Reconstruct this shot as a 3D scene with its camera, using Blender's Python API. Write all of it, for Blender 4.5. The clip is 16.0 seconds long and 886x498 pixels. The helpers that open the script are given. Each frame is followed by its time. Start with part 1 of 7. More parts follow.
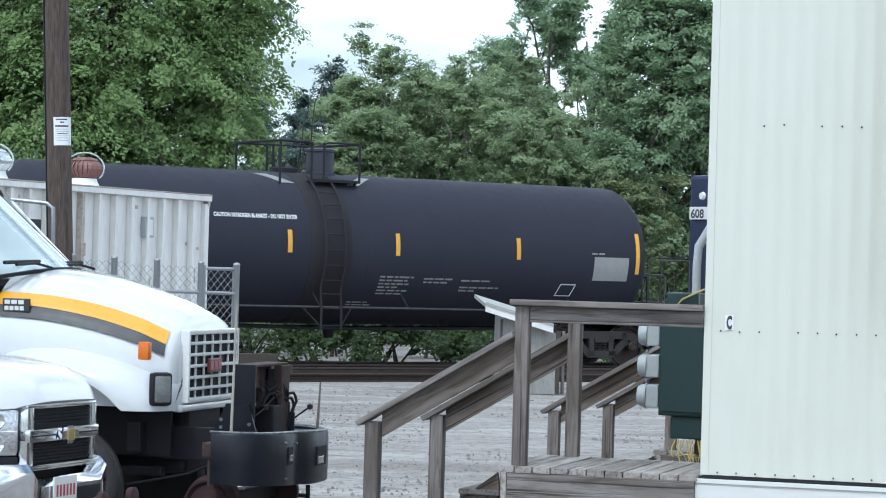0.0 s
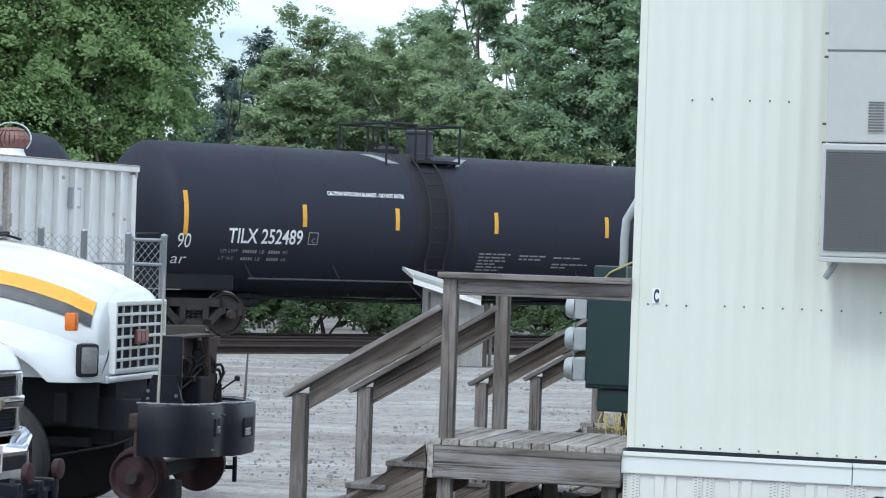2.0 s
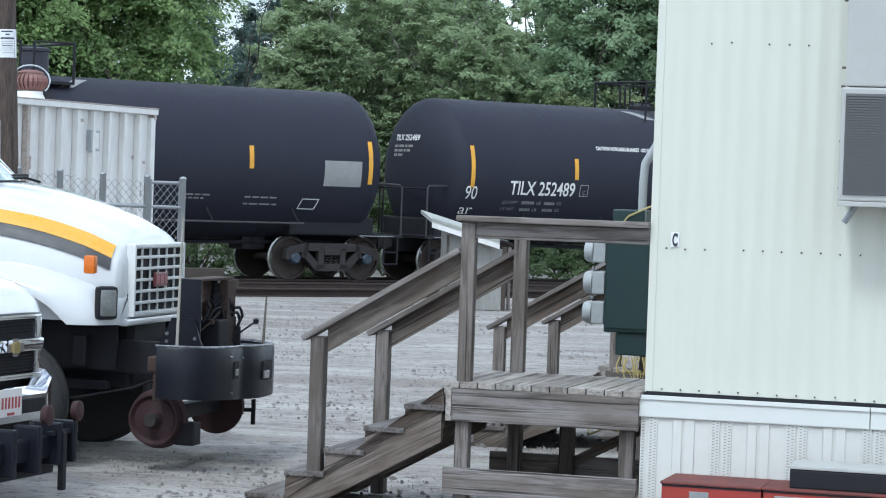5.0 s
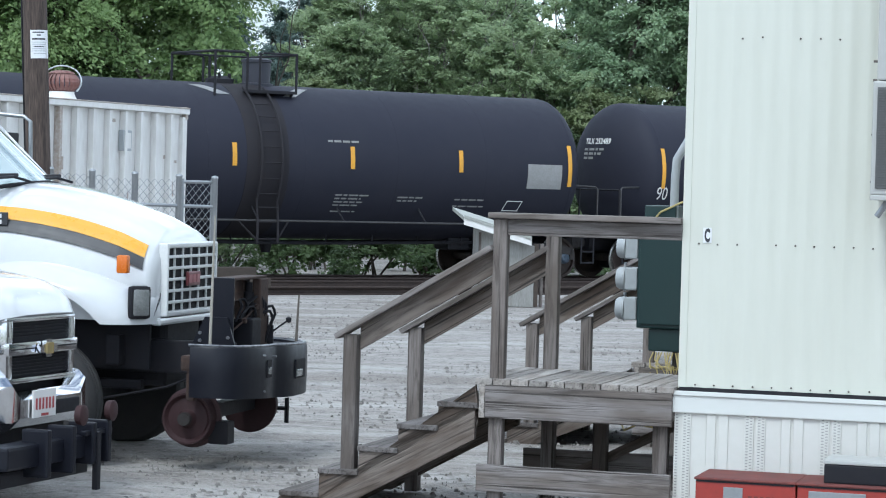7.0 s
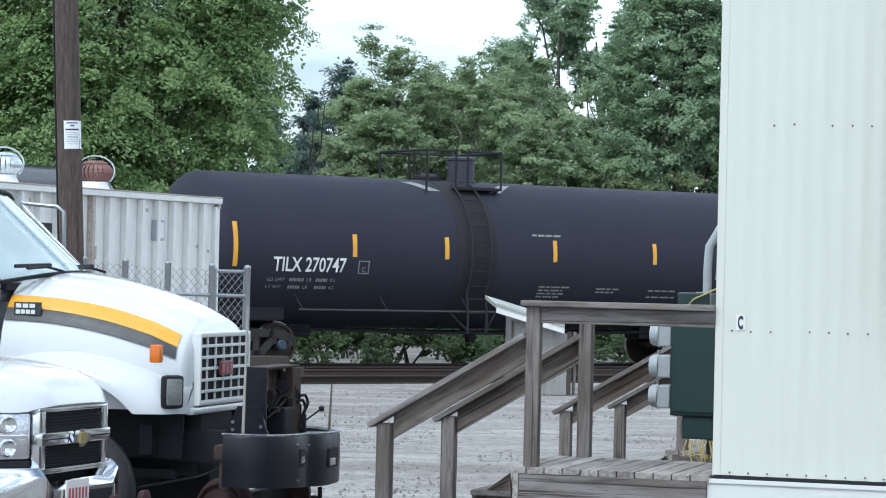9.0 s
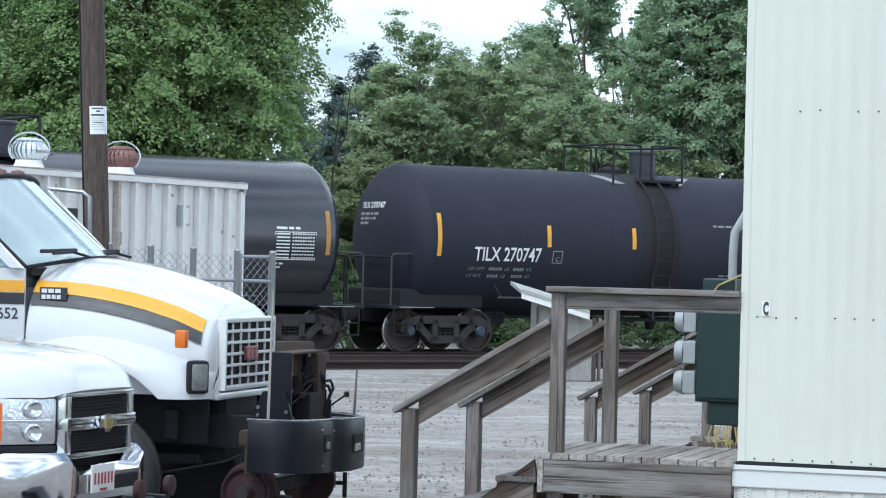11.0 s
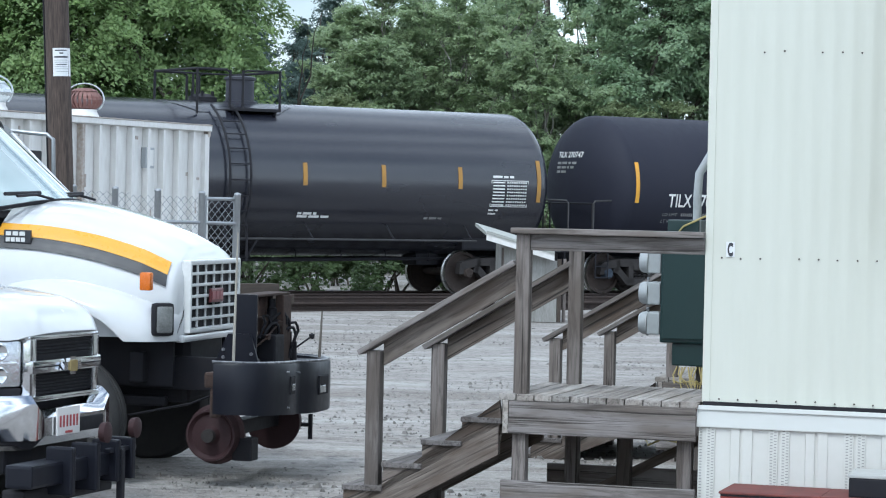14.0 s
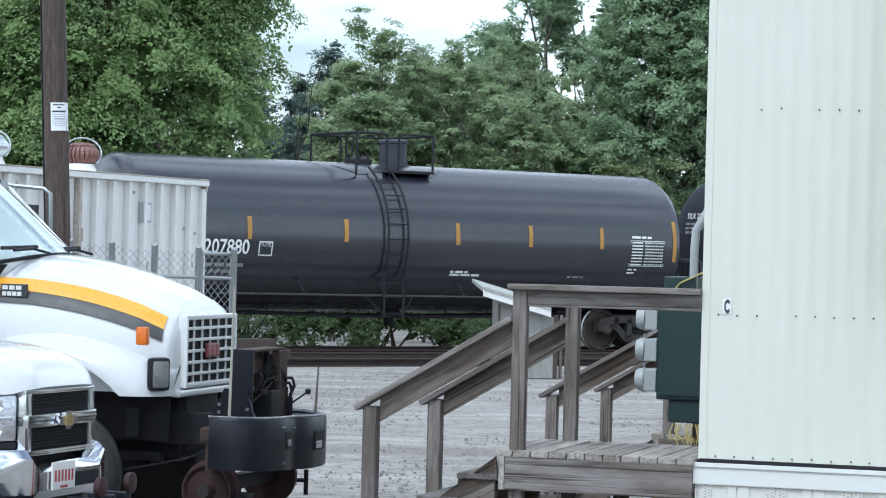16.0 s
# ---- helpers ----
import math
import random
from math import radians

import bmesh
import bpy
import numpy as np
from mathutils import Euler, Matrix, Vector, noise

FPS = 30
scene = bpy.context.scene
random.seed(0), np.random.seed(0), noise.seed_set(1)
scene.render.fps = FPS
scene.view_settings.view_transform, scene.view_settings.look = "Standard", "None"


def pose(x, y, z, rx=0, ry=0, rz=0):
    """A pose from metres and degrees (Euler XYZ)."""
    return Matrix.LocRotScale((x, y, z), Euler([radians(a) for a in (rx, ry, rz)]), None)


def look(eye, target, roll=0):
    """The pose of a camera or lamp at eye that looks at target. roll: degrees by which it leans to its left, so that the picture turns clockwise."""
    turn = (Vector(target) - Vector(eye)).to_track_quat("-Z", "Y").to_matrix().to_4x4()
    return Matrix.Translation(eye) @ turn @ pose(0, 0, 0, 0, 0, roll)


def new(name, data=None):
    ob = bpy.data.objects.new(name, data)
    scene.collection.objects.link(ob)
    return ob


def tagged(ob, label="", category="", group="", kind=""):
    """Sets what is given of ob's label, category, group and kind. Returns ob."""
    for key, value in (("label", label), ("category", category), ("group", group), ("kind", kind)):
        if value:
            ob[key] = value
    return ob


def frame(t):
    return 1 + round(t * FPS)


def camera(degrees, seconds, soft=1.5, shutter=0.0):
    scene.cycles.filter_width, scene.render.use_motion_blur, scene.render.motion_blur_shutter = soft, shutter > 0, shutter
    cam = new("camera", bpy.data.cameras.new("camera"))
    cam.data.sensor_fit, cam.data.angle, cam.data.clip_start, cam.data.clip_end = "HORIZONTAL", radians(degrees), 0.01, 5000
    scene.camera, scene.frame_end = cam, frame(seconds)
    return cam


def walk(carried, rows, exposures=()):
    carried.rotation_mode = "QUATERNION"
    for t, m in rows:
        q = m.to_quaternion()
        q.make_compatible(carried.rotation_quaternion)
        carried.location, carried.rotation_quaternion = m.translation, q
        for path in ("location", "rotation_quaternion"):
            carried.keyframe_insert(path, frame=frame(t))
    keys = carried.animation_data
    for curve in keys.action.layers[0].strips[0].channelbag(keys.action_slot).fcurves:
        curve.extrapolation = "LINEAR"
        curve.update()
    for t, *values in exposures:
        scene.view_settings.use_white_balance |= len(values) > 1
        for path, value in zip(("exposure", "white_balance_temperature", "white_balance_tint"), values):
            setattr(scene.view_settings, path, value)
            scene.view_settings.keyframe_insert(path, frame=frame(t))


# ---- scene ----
# ---------------------------------------------------------------- camera
EYE = 2.25
cam = camera(19.64, 16.0, soft=1.12)
TURNS = [(0.0, 0.0, 0.531, -1.604), (0.5, -0.129, 0.657, -1.458), (1.0, 0.241, 0.268, -1.474), (1.5, 0.569, -0.003, -1.536),
         (2.0, 1.626, -0.04, -1.872), (2.5, 1.96, -0.222, -1.924), (3.0, 1.976, -0.433, -1.659), (3.5, 1.854, -0.149, -1.781),
         (4.0, 1.775, 0.309, -1.496), (4.5, 1.663, -0.457, -2.134), (4.7, 1.502, -1.117, -2.114), (6.8, 0.567, -1.665, -1.582),
         (7.0, 0.537, -1.402, -1.54), (7.5, 0.5, -1.032, -1.602), (8.0, 0.452, -0.823, -1.718), (8.5, 0.275, 0.192, -1.415),
         (9.0, -0.24, 0.556, -1.299), (9.5, -0.578, 0.632, -1.406), (10.0, -0.815, 0.588, -1.423), (10.2, -0.78, 0.37, -1.34),
         (12.3, -0.791, 0.176, -1.458), (12.5, -0.693, 0.199, -1.558), (13.0, -0.378, 0.027, -1.372), (13.5, 0.053, -0.453, -1.24),
         (14.0, 0.019, -1.065, -1.237), (14.5, -0.112, -0.652, -1.512), (15.0, 0.049, -0.236, -1.539), (15.5, 0.19, 0.04, -1.688),
         (16.0, 0.063, 0.185, -1.463)]
walk(cam, [(t, pose(0, 0, EYE, 90 + tilt, 0, -turn) @ pose(0, 0, 0, 0, 0, -lean)) for t, turn, tilt, lean in TURNS],
     [(0.0, 0.14, 5600, 3), (16.0, 0.14, 5600, 3)])

# ---------------------------------------------------------------- light
SUN_EL, SUN_AZ = 52.0, 205.0          # azimuth clockwise from +y: behind the camera, a little to its left
world = bpy.data.worlds.new("sky")
scene.world = world
world.use_nodes = True
wt = world.node_tree
sky = wt.nodes.new("ShaderNodeTexSky")
sky.sky_type, sky.sun_disc = "NISHITA", False
sky.sun_elevation, sky.sun_rotation = radians(SUN_EL), radians(SUN_AZ)
sky.air_density, sky.dust_density = 1.0, 2.0
wback = wt.nodes["Background"]
wback.inputs["Strength"].default_value = 0.11
wco = wt.nodes.new("ShaderNodeTexCoord")
wmap = wt.nodes.new("ShaderNodeMapping")
wmap.inputs["Scale"].default_value = (1.0, 1.0, 3.2)
wno = wt.nodes.new("ShaderNodeTexNoise")
wno.inputs["Scale"].default_value, wno.inputs["Detail"].default_value = 3.2, 6.0
wra = wt.nodes.new("ShaderNodeValToRGB")
wra.color_ramp.elements[0].position, wra.color_ramp.elements[1].position = 0.34, 0.62
wmix = wt.nodes.new("ShaderNodeMixRGB")
wmix.inputs[2].default_value = (18.6, 18.9, 19.7, 1)          # bright cloud
for a, b in ((wco.outputs["Generated"], wmap.inputs["Vector"]), (wmap.outputs[0], wno.inputs["Vector"]),
             (wno.outputs["Fac"], wra.inputs[0]), (wra.outputs[0], wmix.inputs[0]), (sky.outputs[0], wmix.inputs[1]),
             (wmix.outputs[0], wback.inputs["Color"])):
    wt.links.new(a, b)
sun = new("sun", bpy.data.lights.new("sun", "SUN"))
sun.data.energy, sun.data.angle, sun.data.color = 1.6, radians(12), (1.0, 0.96, 0.9)
sd = Vector((math.sin(radians(SUN_AZ)) * math.cos(radians(SUN_EL)), math.cos(radians(SUN_AZ)) * math.cos(radians(SUN_EL)), math.sin(radians(SUN_EL))))
sun.matrix_world = look(sd * 60, (0, 0, 0))


# ---------------------------------------------------------------- materials
def material(name, base, rough=0.6, metal=0.0, other=None, amount=0.5, scale=3.0, fine=40.0, bump=0.15, stretch=(1, 1, 1),
             dist=0.01, coat=0.0, random_tint=0.0, island=False, spec=0.5):
    """Base colour mixed with a second one by broad stains and fine grain, with bump and roughness from the grain."""
    m = bpy.data.materials.new(name)
    m.use_nodes = True
    nt = m.node_tree
    p = nt.nodes["Principled BSDF"]
    co = nt.nodes.new("ShaderNodeTexCoord")
    mp = nt.nodes.new("ShaderNodeMapping")
    mp.inputs["Scale"].default_value = stretch
    n1, n2 = nt.nodes.new("ShaderNodeTexNoise"), nt.nodes.new("ShaderNodeTexNoise")
    n1.inputs["Scale"].default_value, n1.inputs["Detail"].default_value, n1.inputs["Roughness"].default_value = scale, 5, 0.65
    n2.inputs["Scale"].default_value, n2.inputs["Detail"].default_value = fine, 4
    ra = nt.nodes.new("ShaderNodeValToRGB")
    ra.color_ramp.elements[0].position, ra.color_ramp.elements[1].position = 0.35, 0.7
    mx = nt.nodes.new("ShaderNodeMixRGB")
    other = other or tuple(c * 0.6 for c in base)
    mx.inputs[1].default_value, mx.inputs[2].default_value = (*base, 1), (*other, 1)
    mul = nt.nodes.new("ShaderNodeMath")
    mul.operation = "MULTIPLY"
    mul.inputs[1].default_value = amount
    add = nt.nodes.new("ShaderNodeMath")
    add.operation = "MULTIPLY_ADD"
    add.inputs[1].default_value, add.inputs[2].default_value = 0.6, 0.0
    L = nt.links.new
    L(co.outputs["Object"], mp.inputs["Vector"])
    L(mp.outputs[0], n1.inputs["Vector"]), L(mp.outputs[0], n2.inputs["Vector"])
    both = nt.nodes.new("ShaderNodeMath")
    both.operation = "MULTIPLY_ADD"
    both.inputs[1].default_value = 0.45
    half = nt.nodes.new("ShaderNodeMath")
    half.operation = "MULTIPLY"
    half.inputs[1].default_value = 0.6
    L(n1.outputs["Fac"], half.inputs[0])
    L(n2.outputs["Fac"], both.inputs[0]), L(half.outputs[0], both.inputs[2])
    L(both.outputs[0], ra.inputs[0]), L(ra.outputs[0], mul.inputs[0]), L(mul.outputs[0], mx.inputs[0])
    last = mx.outputs[0]
    if random_tint:
        src = nt.nodes.new("ShaderNodeNewGeometry").outputs["Random Per Island"] if island else nt.nodes.new("ShaderNodeObjectInfo").outputs["Random"]
        hv = nt.nodes.new("ShaderNodeHueSaturation")
        mr = nt.nodes.new("ShaderNodeMapRange")
        mr.inputs["To Min"].default_value, mr.inputs["To Max"].default_value = 1 - random_tint, 1 + random_tint
        L(src, mr.inputs["Value"]), L(mr.outputs[0], hv.inputs["Value"]), L(last, hv.inputs["Color"])
        last = hv.outputs[0]
    L(last, p.inputs["Base Color"])
    rr = nt.nodes.new("ShaderNodeMapRange")
    rr.inputs["To Min"].default_value, rr.inputs["To Max"].default_value = max(0.03, rough - 0.12), min(1, rough + 0.12)
    L(n2.outputs["Fac"], rr.inputs["Value"]), L(rr.outputs[0], p.inputs["Roughness"])
    p.inputs["Metallic"].default_value = metal
    p.inputs["Coat Weight"].default_value = coat
    p.inputs["Specular IOR Level"].default_value = spec
    if bump:
        bp = nt.nodes.new("ShaderNodeBump")
        bp.inputs["Strength"].default_value, bp.inputs["Distance"].default_value = bump, dist
        L(both.outputs[0], bp.inputs["Height"]), L(bp.outputs[0], p.inputs["Normal"])
    return m


def wood_material(name, pale, brown, stretch, dark=(0.03, 0.025, 0.022), cracks=0.9):
    """Weathered lumber: silver-grey to brown patches, wavering grain lines, dark splits and a few knots."""
    m = bpy.data.materials.new(name)
    m.use_nodes = True
    nt = m.node_tree
    L = nt.links.new
    p = nt.nodes["Principled BSDF"]
    co = nt.nodes.new("ShaderNodeTexCoord")
    info = nt.nodes.new("ShaderNodeObjectInfo")
    shift = nt.nodes.new("ShaderNodeVectorMath")
    shift.operation = "MULTIPLY_ADD"
    shift.inputs[1].default_value = (37.0, 53.0, 71.0)
    L(info.outputs["Random"], shift.inputs[0]), L(co.outputs["Object"], shift.inputs[2])
    def noise_of(scale, detail, st, rough=0.6, twist=0.0):
        mp = nt.nodes.new("ShaderNodeMapping")
        mp.inputs["Scale"].default_value = st
        n = nt.nodes.new("ShaderNodeTexNoise")
        n.inputs["Scale"].default_value, n.inputs["Detail"].default_value = scale, detail
        n.inputs["Roughness"].default_value, n.inputs["Distortion"].default_value = rough, twist
        L(shift.outputs[0], mp.inputs["Vector"]), L(mp.outputs[0], n.inputs["Vector"])
        return n.outputs["Fac"]
    def ramp(src, a, b):
        r = nt.nodes.new("ShaderNodeMapRange")
        r.interpolation_type = "SMOOTHSTEP"
        r.inputs["From Min"].default_value, r.inputs["From Max"].default_value = a, b
        L(src, r.inputs["Value"])
        return r.outputs[0]
    def mix(f, a, b, k=1.0):
        q = nt.nodes.new("ShaderNodeMath")
        q.operation, q.inputs[1].default_value = "MULTIPLY", k
        L(f, q.inputs[0])
        n = nt.nodes.new("ShaderNodeMixRGB")
        L(q.outputs[0], n.inputs[0])
        for i, v in ((1, a), (2, b)):
            if isinstance(v, tuple):
                n.inputs[i].default_value = (*v, 1)
            else:
                L(v, n.inputs[i])
        return n.outputs[0]
    wide = tuple(x * 0.28 if x > 2 else x * 0.9 for x in stretch)
    fine = tuple(x * 2.4 if x > 2 else x * 0.55 for x in stretch)
    patch, grain, split, knot = noise_of(1.6, 3, wide), noise_of(2.2, 5, stretch, 0.7, 0.6), noise_of(1.5, 2, fine, 0.5, 0.5), noise_of(1.5, 1, wide, 0.4)
    c = mix(ramp(patch, 0.36, 0.66), pale, brown)
    c = mix(ramp(grain, 0.42, 0.7), c, tuple(x * 0.42 for x in brown), 0.8)
    c = mix(ramp(split, 0.59, 0.67), c, dark, cracks)
    c = mix(ramp(knot, 0.76, 0.82), c, dark, 0.85)
    hv = nt.nodes.new("ShaderNodeHueSaturation")
    mr = nt.nodes.new("ShaderNodeMapRange")
    mr.inputs["To Min"].default_value, mr.inputs["To Max"].default_value = 0.76, 1.2
    L(info.outputs["Random"], mr.inputs["Value"]), L(mr.outputs[0], hv.inputs["Value"]), L(c, hv.inputs["Color"])
    L(hv.outputs[0], p.inputs["Base Color"])
    p.inputs["Roughness"].default_value = 0.9
    bp = nt.nodes.new("ShaderNodeBump")
    bp.invert = True
    bp.inputs["Strength"].default_value, bp.inputs["Distance"].default_value = 0.5, 0.008
    L(ramp(split, 0.5, 0.68), bp.inputs["Height"]), L(bp.outputs[0], p.inputs["Normal"])
    return m


def leaf_material(name, a, b):
    m = bpy.data.materials.new(name)
    m.use_nodes = True
    nt = m.node_tree
    p = nt.nodes["Principled BSDF"]
    g = nt.nodes.new("ShaderNodeNewGeometry")
    co = nt.nodes.new("ShaderNodeTexCoord")
    no = nt.nodes.new("ShaderNodeTexNoise")
    no.inputs["Scale"].default_value = 0.7
    ad = nt.nodes.new("ShaderNodeMath")
    ad.operation = "MULTIPLY_ADD"
    ad.inputs[1].default_value, ad.inputs[2].default_value = 0.5, 0.0
    su = nt.nodes.new("ShaderNodeMath")
    su.operation = "MULTIPLY_ADD"
    su.inputs[1].default_value = 0.55
    mx = nt.nodes.new("ShaderNodeMixRGB")
    mx.inputs[1].default_value, mx.inputs[2].default_value = (*a, 1), (*b, 1)
    L = nt.links.new
    L(co.outputs["Object"], no.inputs["Vector"])
    L(g.outputs["Random Per Island"], ad.inputs[0]), L(no.outputs["Fac"], su.inputs[0]), L(ad.outputs[0], su.inputs[2])
    L(su.outputs[0], mx.inputs[0]), L(mx.outputs[0], p.inputs["Base Color"])
    p.inputs["Roughness"].default_value = 0.5
    p.inputs["Specular IOR Level"].default_value = 0.3
    tr = nt.nodes.new("ShaderNodeBsdfTranslucent")
    ms = nt.nodes.new("ShaderNodeMixShader")
    ms.inputs[0].default_value = 0.5
    out = nt.nodes["Material Output"]
    L(mx.outputs[0], tr.inputs["Color"])
    L(p.outputs[0], ms.inputs[1]), L(tr.outputs[0], ms.inputs[2]), L(ms.outputs[0], out.inputs["Surface"])
    return m


def ground_material():
    """Pale gravel and dirt: broad damp and dry patches, wheel-worn streaks, pebbles and grit."""
    m = bpy.data.materials.new("dry_gravel_dirt")
    m.use_nodes = True
    nt = m.node_tree
    L = nt.links.new
    p = nt.nodes["Principled BSDF"]
    co = nt.nodes.new("ShaderNodeTexCoord")
    def fac(scale, detail, stretch=(1, 1, 1), turn=0.0):
        mp = nt.nodes.new("ShaderNodeMapping")
        mp.inputs["Scale"].default_value, mp.inputs["Rotation"].default_value = stretch, (0, 0, turn)
        n = nt.nodes.new("ShaderNodeTexNoise")
        n.inputs["Scale"].default_value, n.inputs["Detail"].default_value, n.inputs["Roughness"].default_value = scale, detail, 0.65
        L(co.outputs["Object"], mp.inputs["Vector"]), L(mp.outputs[0], n.inputs["Vector"])
        return n.outputs["Fac"]
    def ramp(src, a, b):
        r = nt.nodes.new("ShaderNodeValToRGB")
        r.color_ramp.elements[0].position, r.color_ramp.elements[1].position = a, b
        L(src, r.inputs[0])
        return r.outputs[0]
    def mix(f, a, b, mode="MIX", amount=1.0):
        n = nt.nodes.new("ShaderNodeMixRGB")
        n.blend_type = mode
        if amount != 1.0:
            q = nt.nodes.new("ShaderNodeMath")
            q.operation = "MULTIPLY"
            q.inputs[1].default_value = amount
            L(f, q.inputs[0])
            f = q.outputs[0]
        L(f, n.inputs[0])
        for k, v in ((1, a), (2, b)):
            if isinstance(v, tuple):
                n.inputs[k].default_value = (*v, 1)
            else:
                L(v, n.inputs[k])
        return n.outputs[0]
    broad, streak, pebble, grit = fac(0.16, 4), fac(0.5, 5, (0.3, 2.0, 1), 0.25), fac(6, 3), fac(30, 2)
    rut, clod, damp = fac(0.8, 4, (0.22, 1.8, 1), -0.12), fac(2.2, 5, (0.6, 1.2, 1)), fac(0.32, 5, (0.4, 1.3, 1), 0.1)
    c = mix(ramp(broad, 0.38, 0.62), (0.31, 0.288, 0.268), (0.195, 0.172, 0.152))
    c = mix(ramp(streak, 0.46, 0.6), c, (0.42, 0.405, 0.386), amount=0.65)
    c = mix(ramp(rut, 0.5, 0.66), c, (0.19, 0.168, 0.148), amount=0.4)
    c = mix(ramp(damp, 0.55, 0.66), c, (0.17, 0.15, 0.132), amount=0.45)
    c = mix(ramp(clod, 0.56, 0.66), c, (0.15, 0.135, 0.122), amount=0.75)
    c = mix(ramp(pebble, 0.52, 0.68), c, (0.1, 0.091, 0.086), amount=0.8)
    c = mix(ramp(grit, 0.5, 0.7), c, (0.5, 0.49, 0.475), amount=0.4)
    L(c, p.inputs["Base Color"])
    p.inputs["Roughness"].default_value = 0.95
    add = nt.nodes.new("ShaderNodeMath")
    add.operation = "ADD"
    L(pebble, add.inputs[0]), L(grit, add.inputs[1])
    bp = nt.nodes.new("ShaderNodeBump")
    bp.inputs["Strength"].default_value, bp.inputs["Distance"].default_value = 0.8, 0.04
    L(add.outputs[0], bp.inputs["Height"]), L(bp.outputs[0], p.inputs["Normal"])
    return m


def glass_material(name, tint=(0.62, 0.78, 0.82), rough=0.05, clear=0.55):
    """Glass part clear, part pale; the pale tint paints in the sky's reflection."""
    m = bpy.data.materials.new(name)
    m.use_nodes = True
    p = m.node_tree.nodes["Principled BSDF"]
    p.inputs["Base Color"].default_value = (*tint, 1)
    p.inputs["Transmission Weight"].default_value, p.inputs["Roughness"].default_value = clear, rough
    p.inputs["IOR"].default_value = 1.5
    p.inputs["Coat Weight"].default_value = 1.0
    return m


M_TANK_MATTE = material("tank_matte_black", (0.0175, 0.0188, 0.0305), 0.66, other=(0.0245, 0.0252, 0.036), amount=0.8, scale=0.8, fine=5, bump=0.02, dist=0.01, spec=0.22)
M_TANK_GLOSS = material("tank_gloss_black", (0.0155, 0.0166, 0.0245), 0.25, other=(0.021, 0.0218, 0.029), amount=0.6, scale=0.35, fine=1.2, bump=0.0, stretch=(0.3, 1, 1), spec=0.8)
M_TANK_BAND = material("tank_soot", (0.0195, 0.0185, 0.0235), 0.72, other=(0.027, 0.0245, 0.0265), amount=0.9, scale=1.0, fine=7, bump=0.03, spec=0.2)
M_STEEL_BLACK = material("black_steel", (0.012, 0.0125, 0.017), 0.6, other=(0.022, 0.02, 0.022), amount=0.7, scale=3, fine=25, bump=0.1, spec=0.22)
M_TRUCKFRAME = material("dusty_cast_steel", (0.032, 0.0285, 0.028), 0.85, other=(0.022, 0.018, 0.017), amount=0.9, scale=4, fine=30, bump=0.2)
M_WHEEL = material("rusty_wheel", (0.06, 0.042, 0.034), 0.75, 0.2, other=(0.028, 0.022, 0.02), amount=0.9, scale=5, fine=30, bump=0.15)
M_TREAD = material("polished_tread", (0.55, 0.54, 0.52), 0.28, 0.9, other=(0.3, 0.28, 0.26), scale=6, fine=60, bump=0.02)
M_YELLOW = material("reflective_yellow", (0.72, 0.36, 0.02), 0.5, other=(0.42, 0.22, 0.04), amount=0.6, scale=4, fine=30, bump=0.03)
M_YELLOW_DULL = material("dirty_yellow", (0.42, 0.22, 0.035), 0.6, other=(0.2, 0.12, 0.05), amount=0.7, scale=4, fine=30, bump=0.03)
M_LETTER = material("stencil_white", (0.72, 0.72, 0.7), 0.6, other=(0.5, 0.5, 0.48), amount=0.5, scale=6, fine=60, bump=0.0)
M_LETTER_DIM = material("stencil_grey", (0.3, 0.3, 0.29), 0.7, other=(0.12, 0.12, 0.12), amount=0.8, scale=10, fine=80, bump=0.0)
M_PANEL_GREY = material("placard_grey", (0.27, 0.27, 0.27), 0.6, other=(0.2, 0.2, 0.19), amount=0.8, scale=5, fine=30, bump=0.02)
M_BLUE_LOCO = material("navy_paint", (0.02, 0.026, 0.07), 0.4, other=(0.03, 0.035, 0.06), amount=0.6, scale=2, fine=20, bump=0.03)
M_BEARING = material("bearing_blue", (0.04, 0.058, 0.085), 0.6, other=(0.03, 0.04, 0.055), scale=8, fine=40)
M_RUST = material("rusted_rail", (0.06, 0.042, 0.035), 0.85, 0.2, other=(0.032, 0.025, 0.023), amount=0.9, scale=3, fine=30, bump=0.2)
M_TIE = material("creosote_timber", (0.07, 0.054, 0.043), 0.9, other=(0.04, 0.033, 0.028), amount=0.9, scale=3, fine=30, bump=0.4, stretch=(1, 8, 8))
M_GROUND = ground_material()
M_STONE = material("loose_stone", (0.24, 0.225, 0.21), 0.9, other=(0.12, 0.112, 0.105), scale=4, fine=30, bump=0.2, random_tint=0.4, island=True)
M_BALLAST = material("ballast", (0.2, 0.19, 0.175), 0.95, other=(0.09, 0.085, 0.08), amount=0.9, scale=6, fine=25, bump=0.7, dist=0.03)
M_SIDING = material("cream_siding", (0.595, 0.6, 0.535), 0.42, other=(0.51, 0.515, 0.44), amount=0.4, scale=0.5, fine=4, bump=0.01, stretch=(3, 1, 0.3))
M_SIDING_TRIM = material("white_trim", (0.63, 0.64, 0.62), 0.4, other=(0.6, 0.62, 0.58), amount=0.5, scale=1.5, fine=12, bump=0.02)
M_SKIRT = material("vinyl_skirting", (0.63, 0.625, 0.59), 0.45, other=(0.55, 0.55, 0.5), amount=0.5, scale=1.5, fine=15, bump=0.03)
M_HOLE_SHADE = material("vent_shadow", (0.33, 0.33, 0.31), 0.7, other=(0.26, 0.26, 0.25), bump=0)
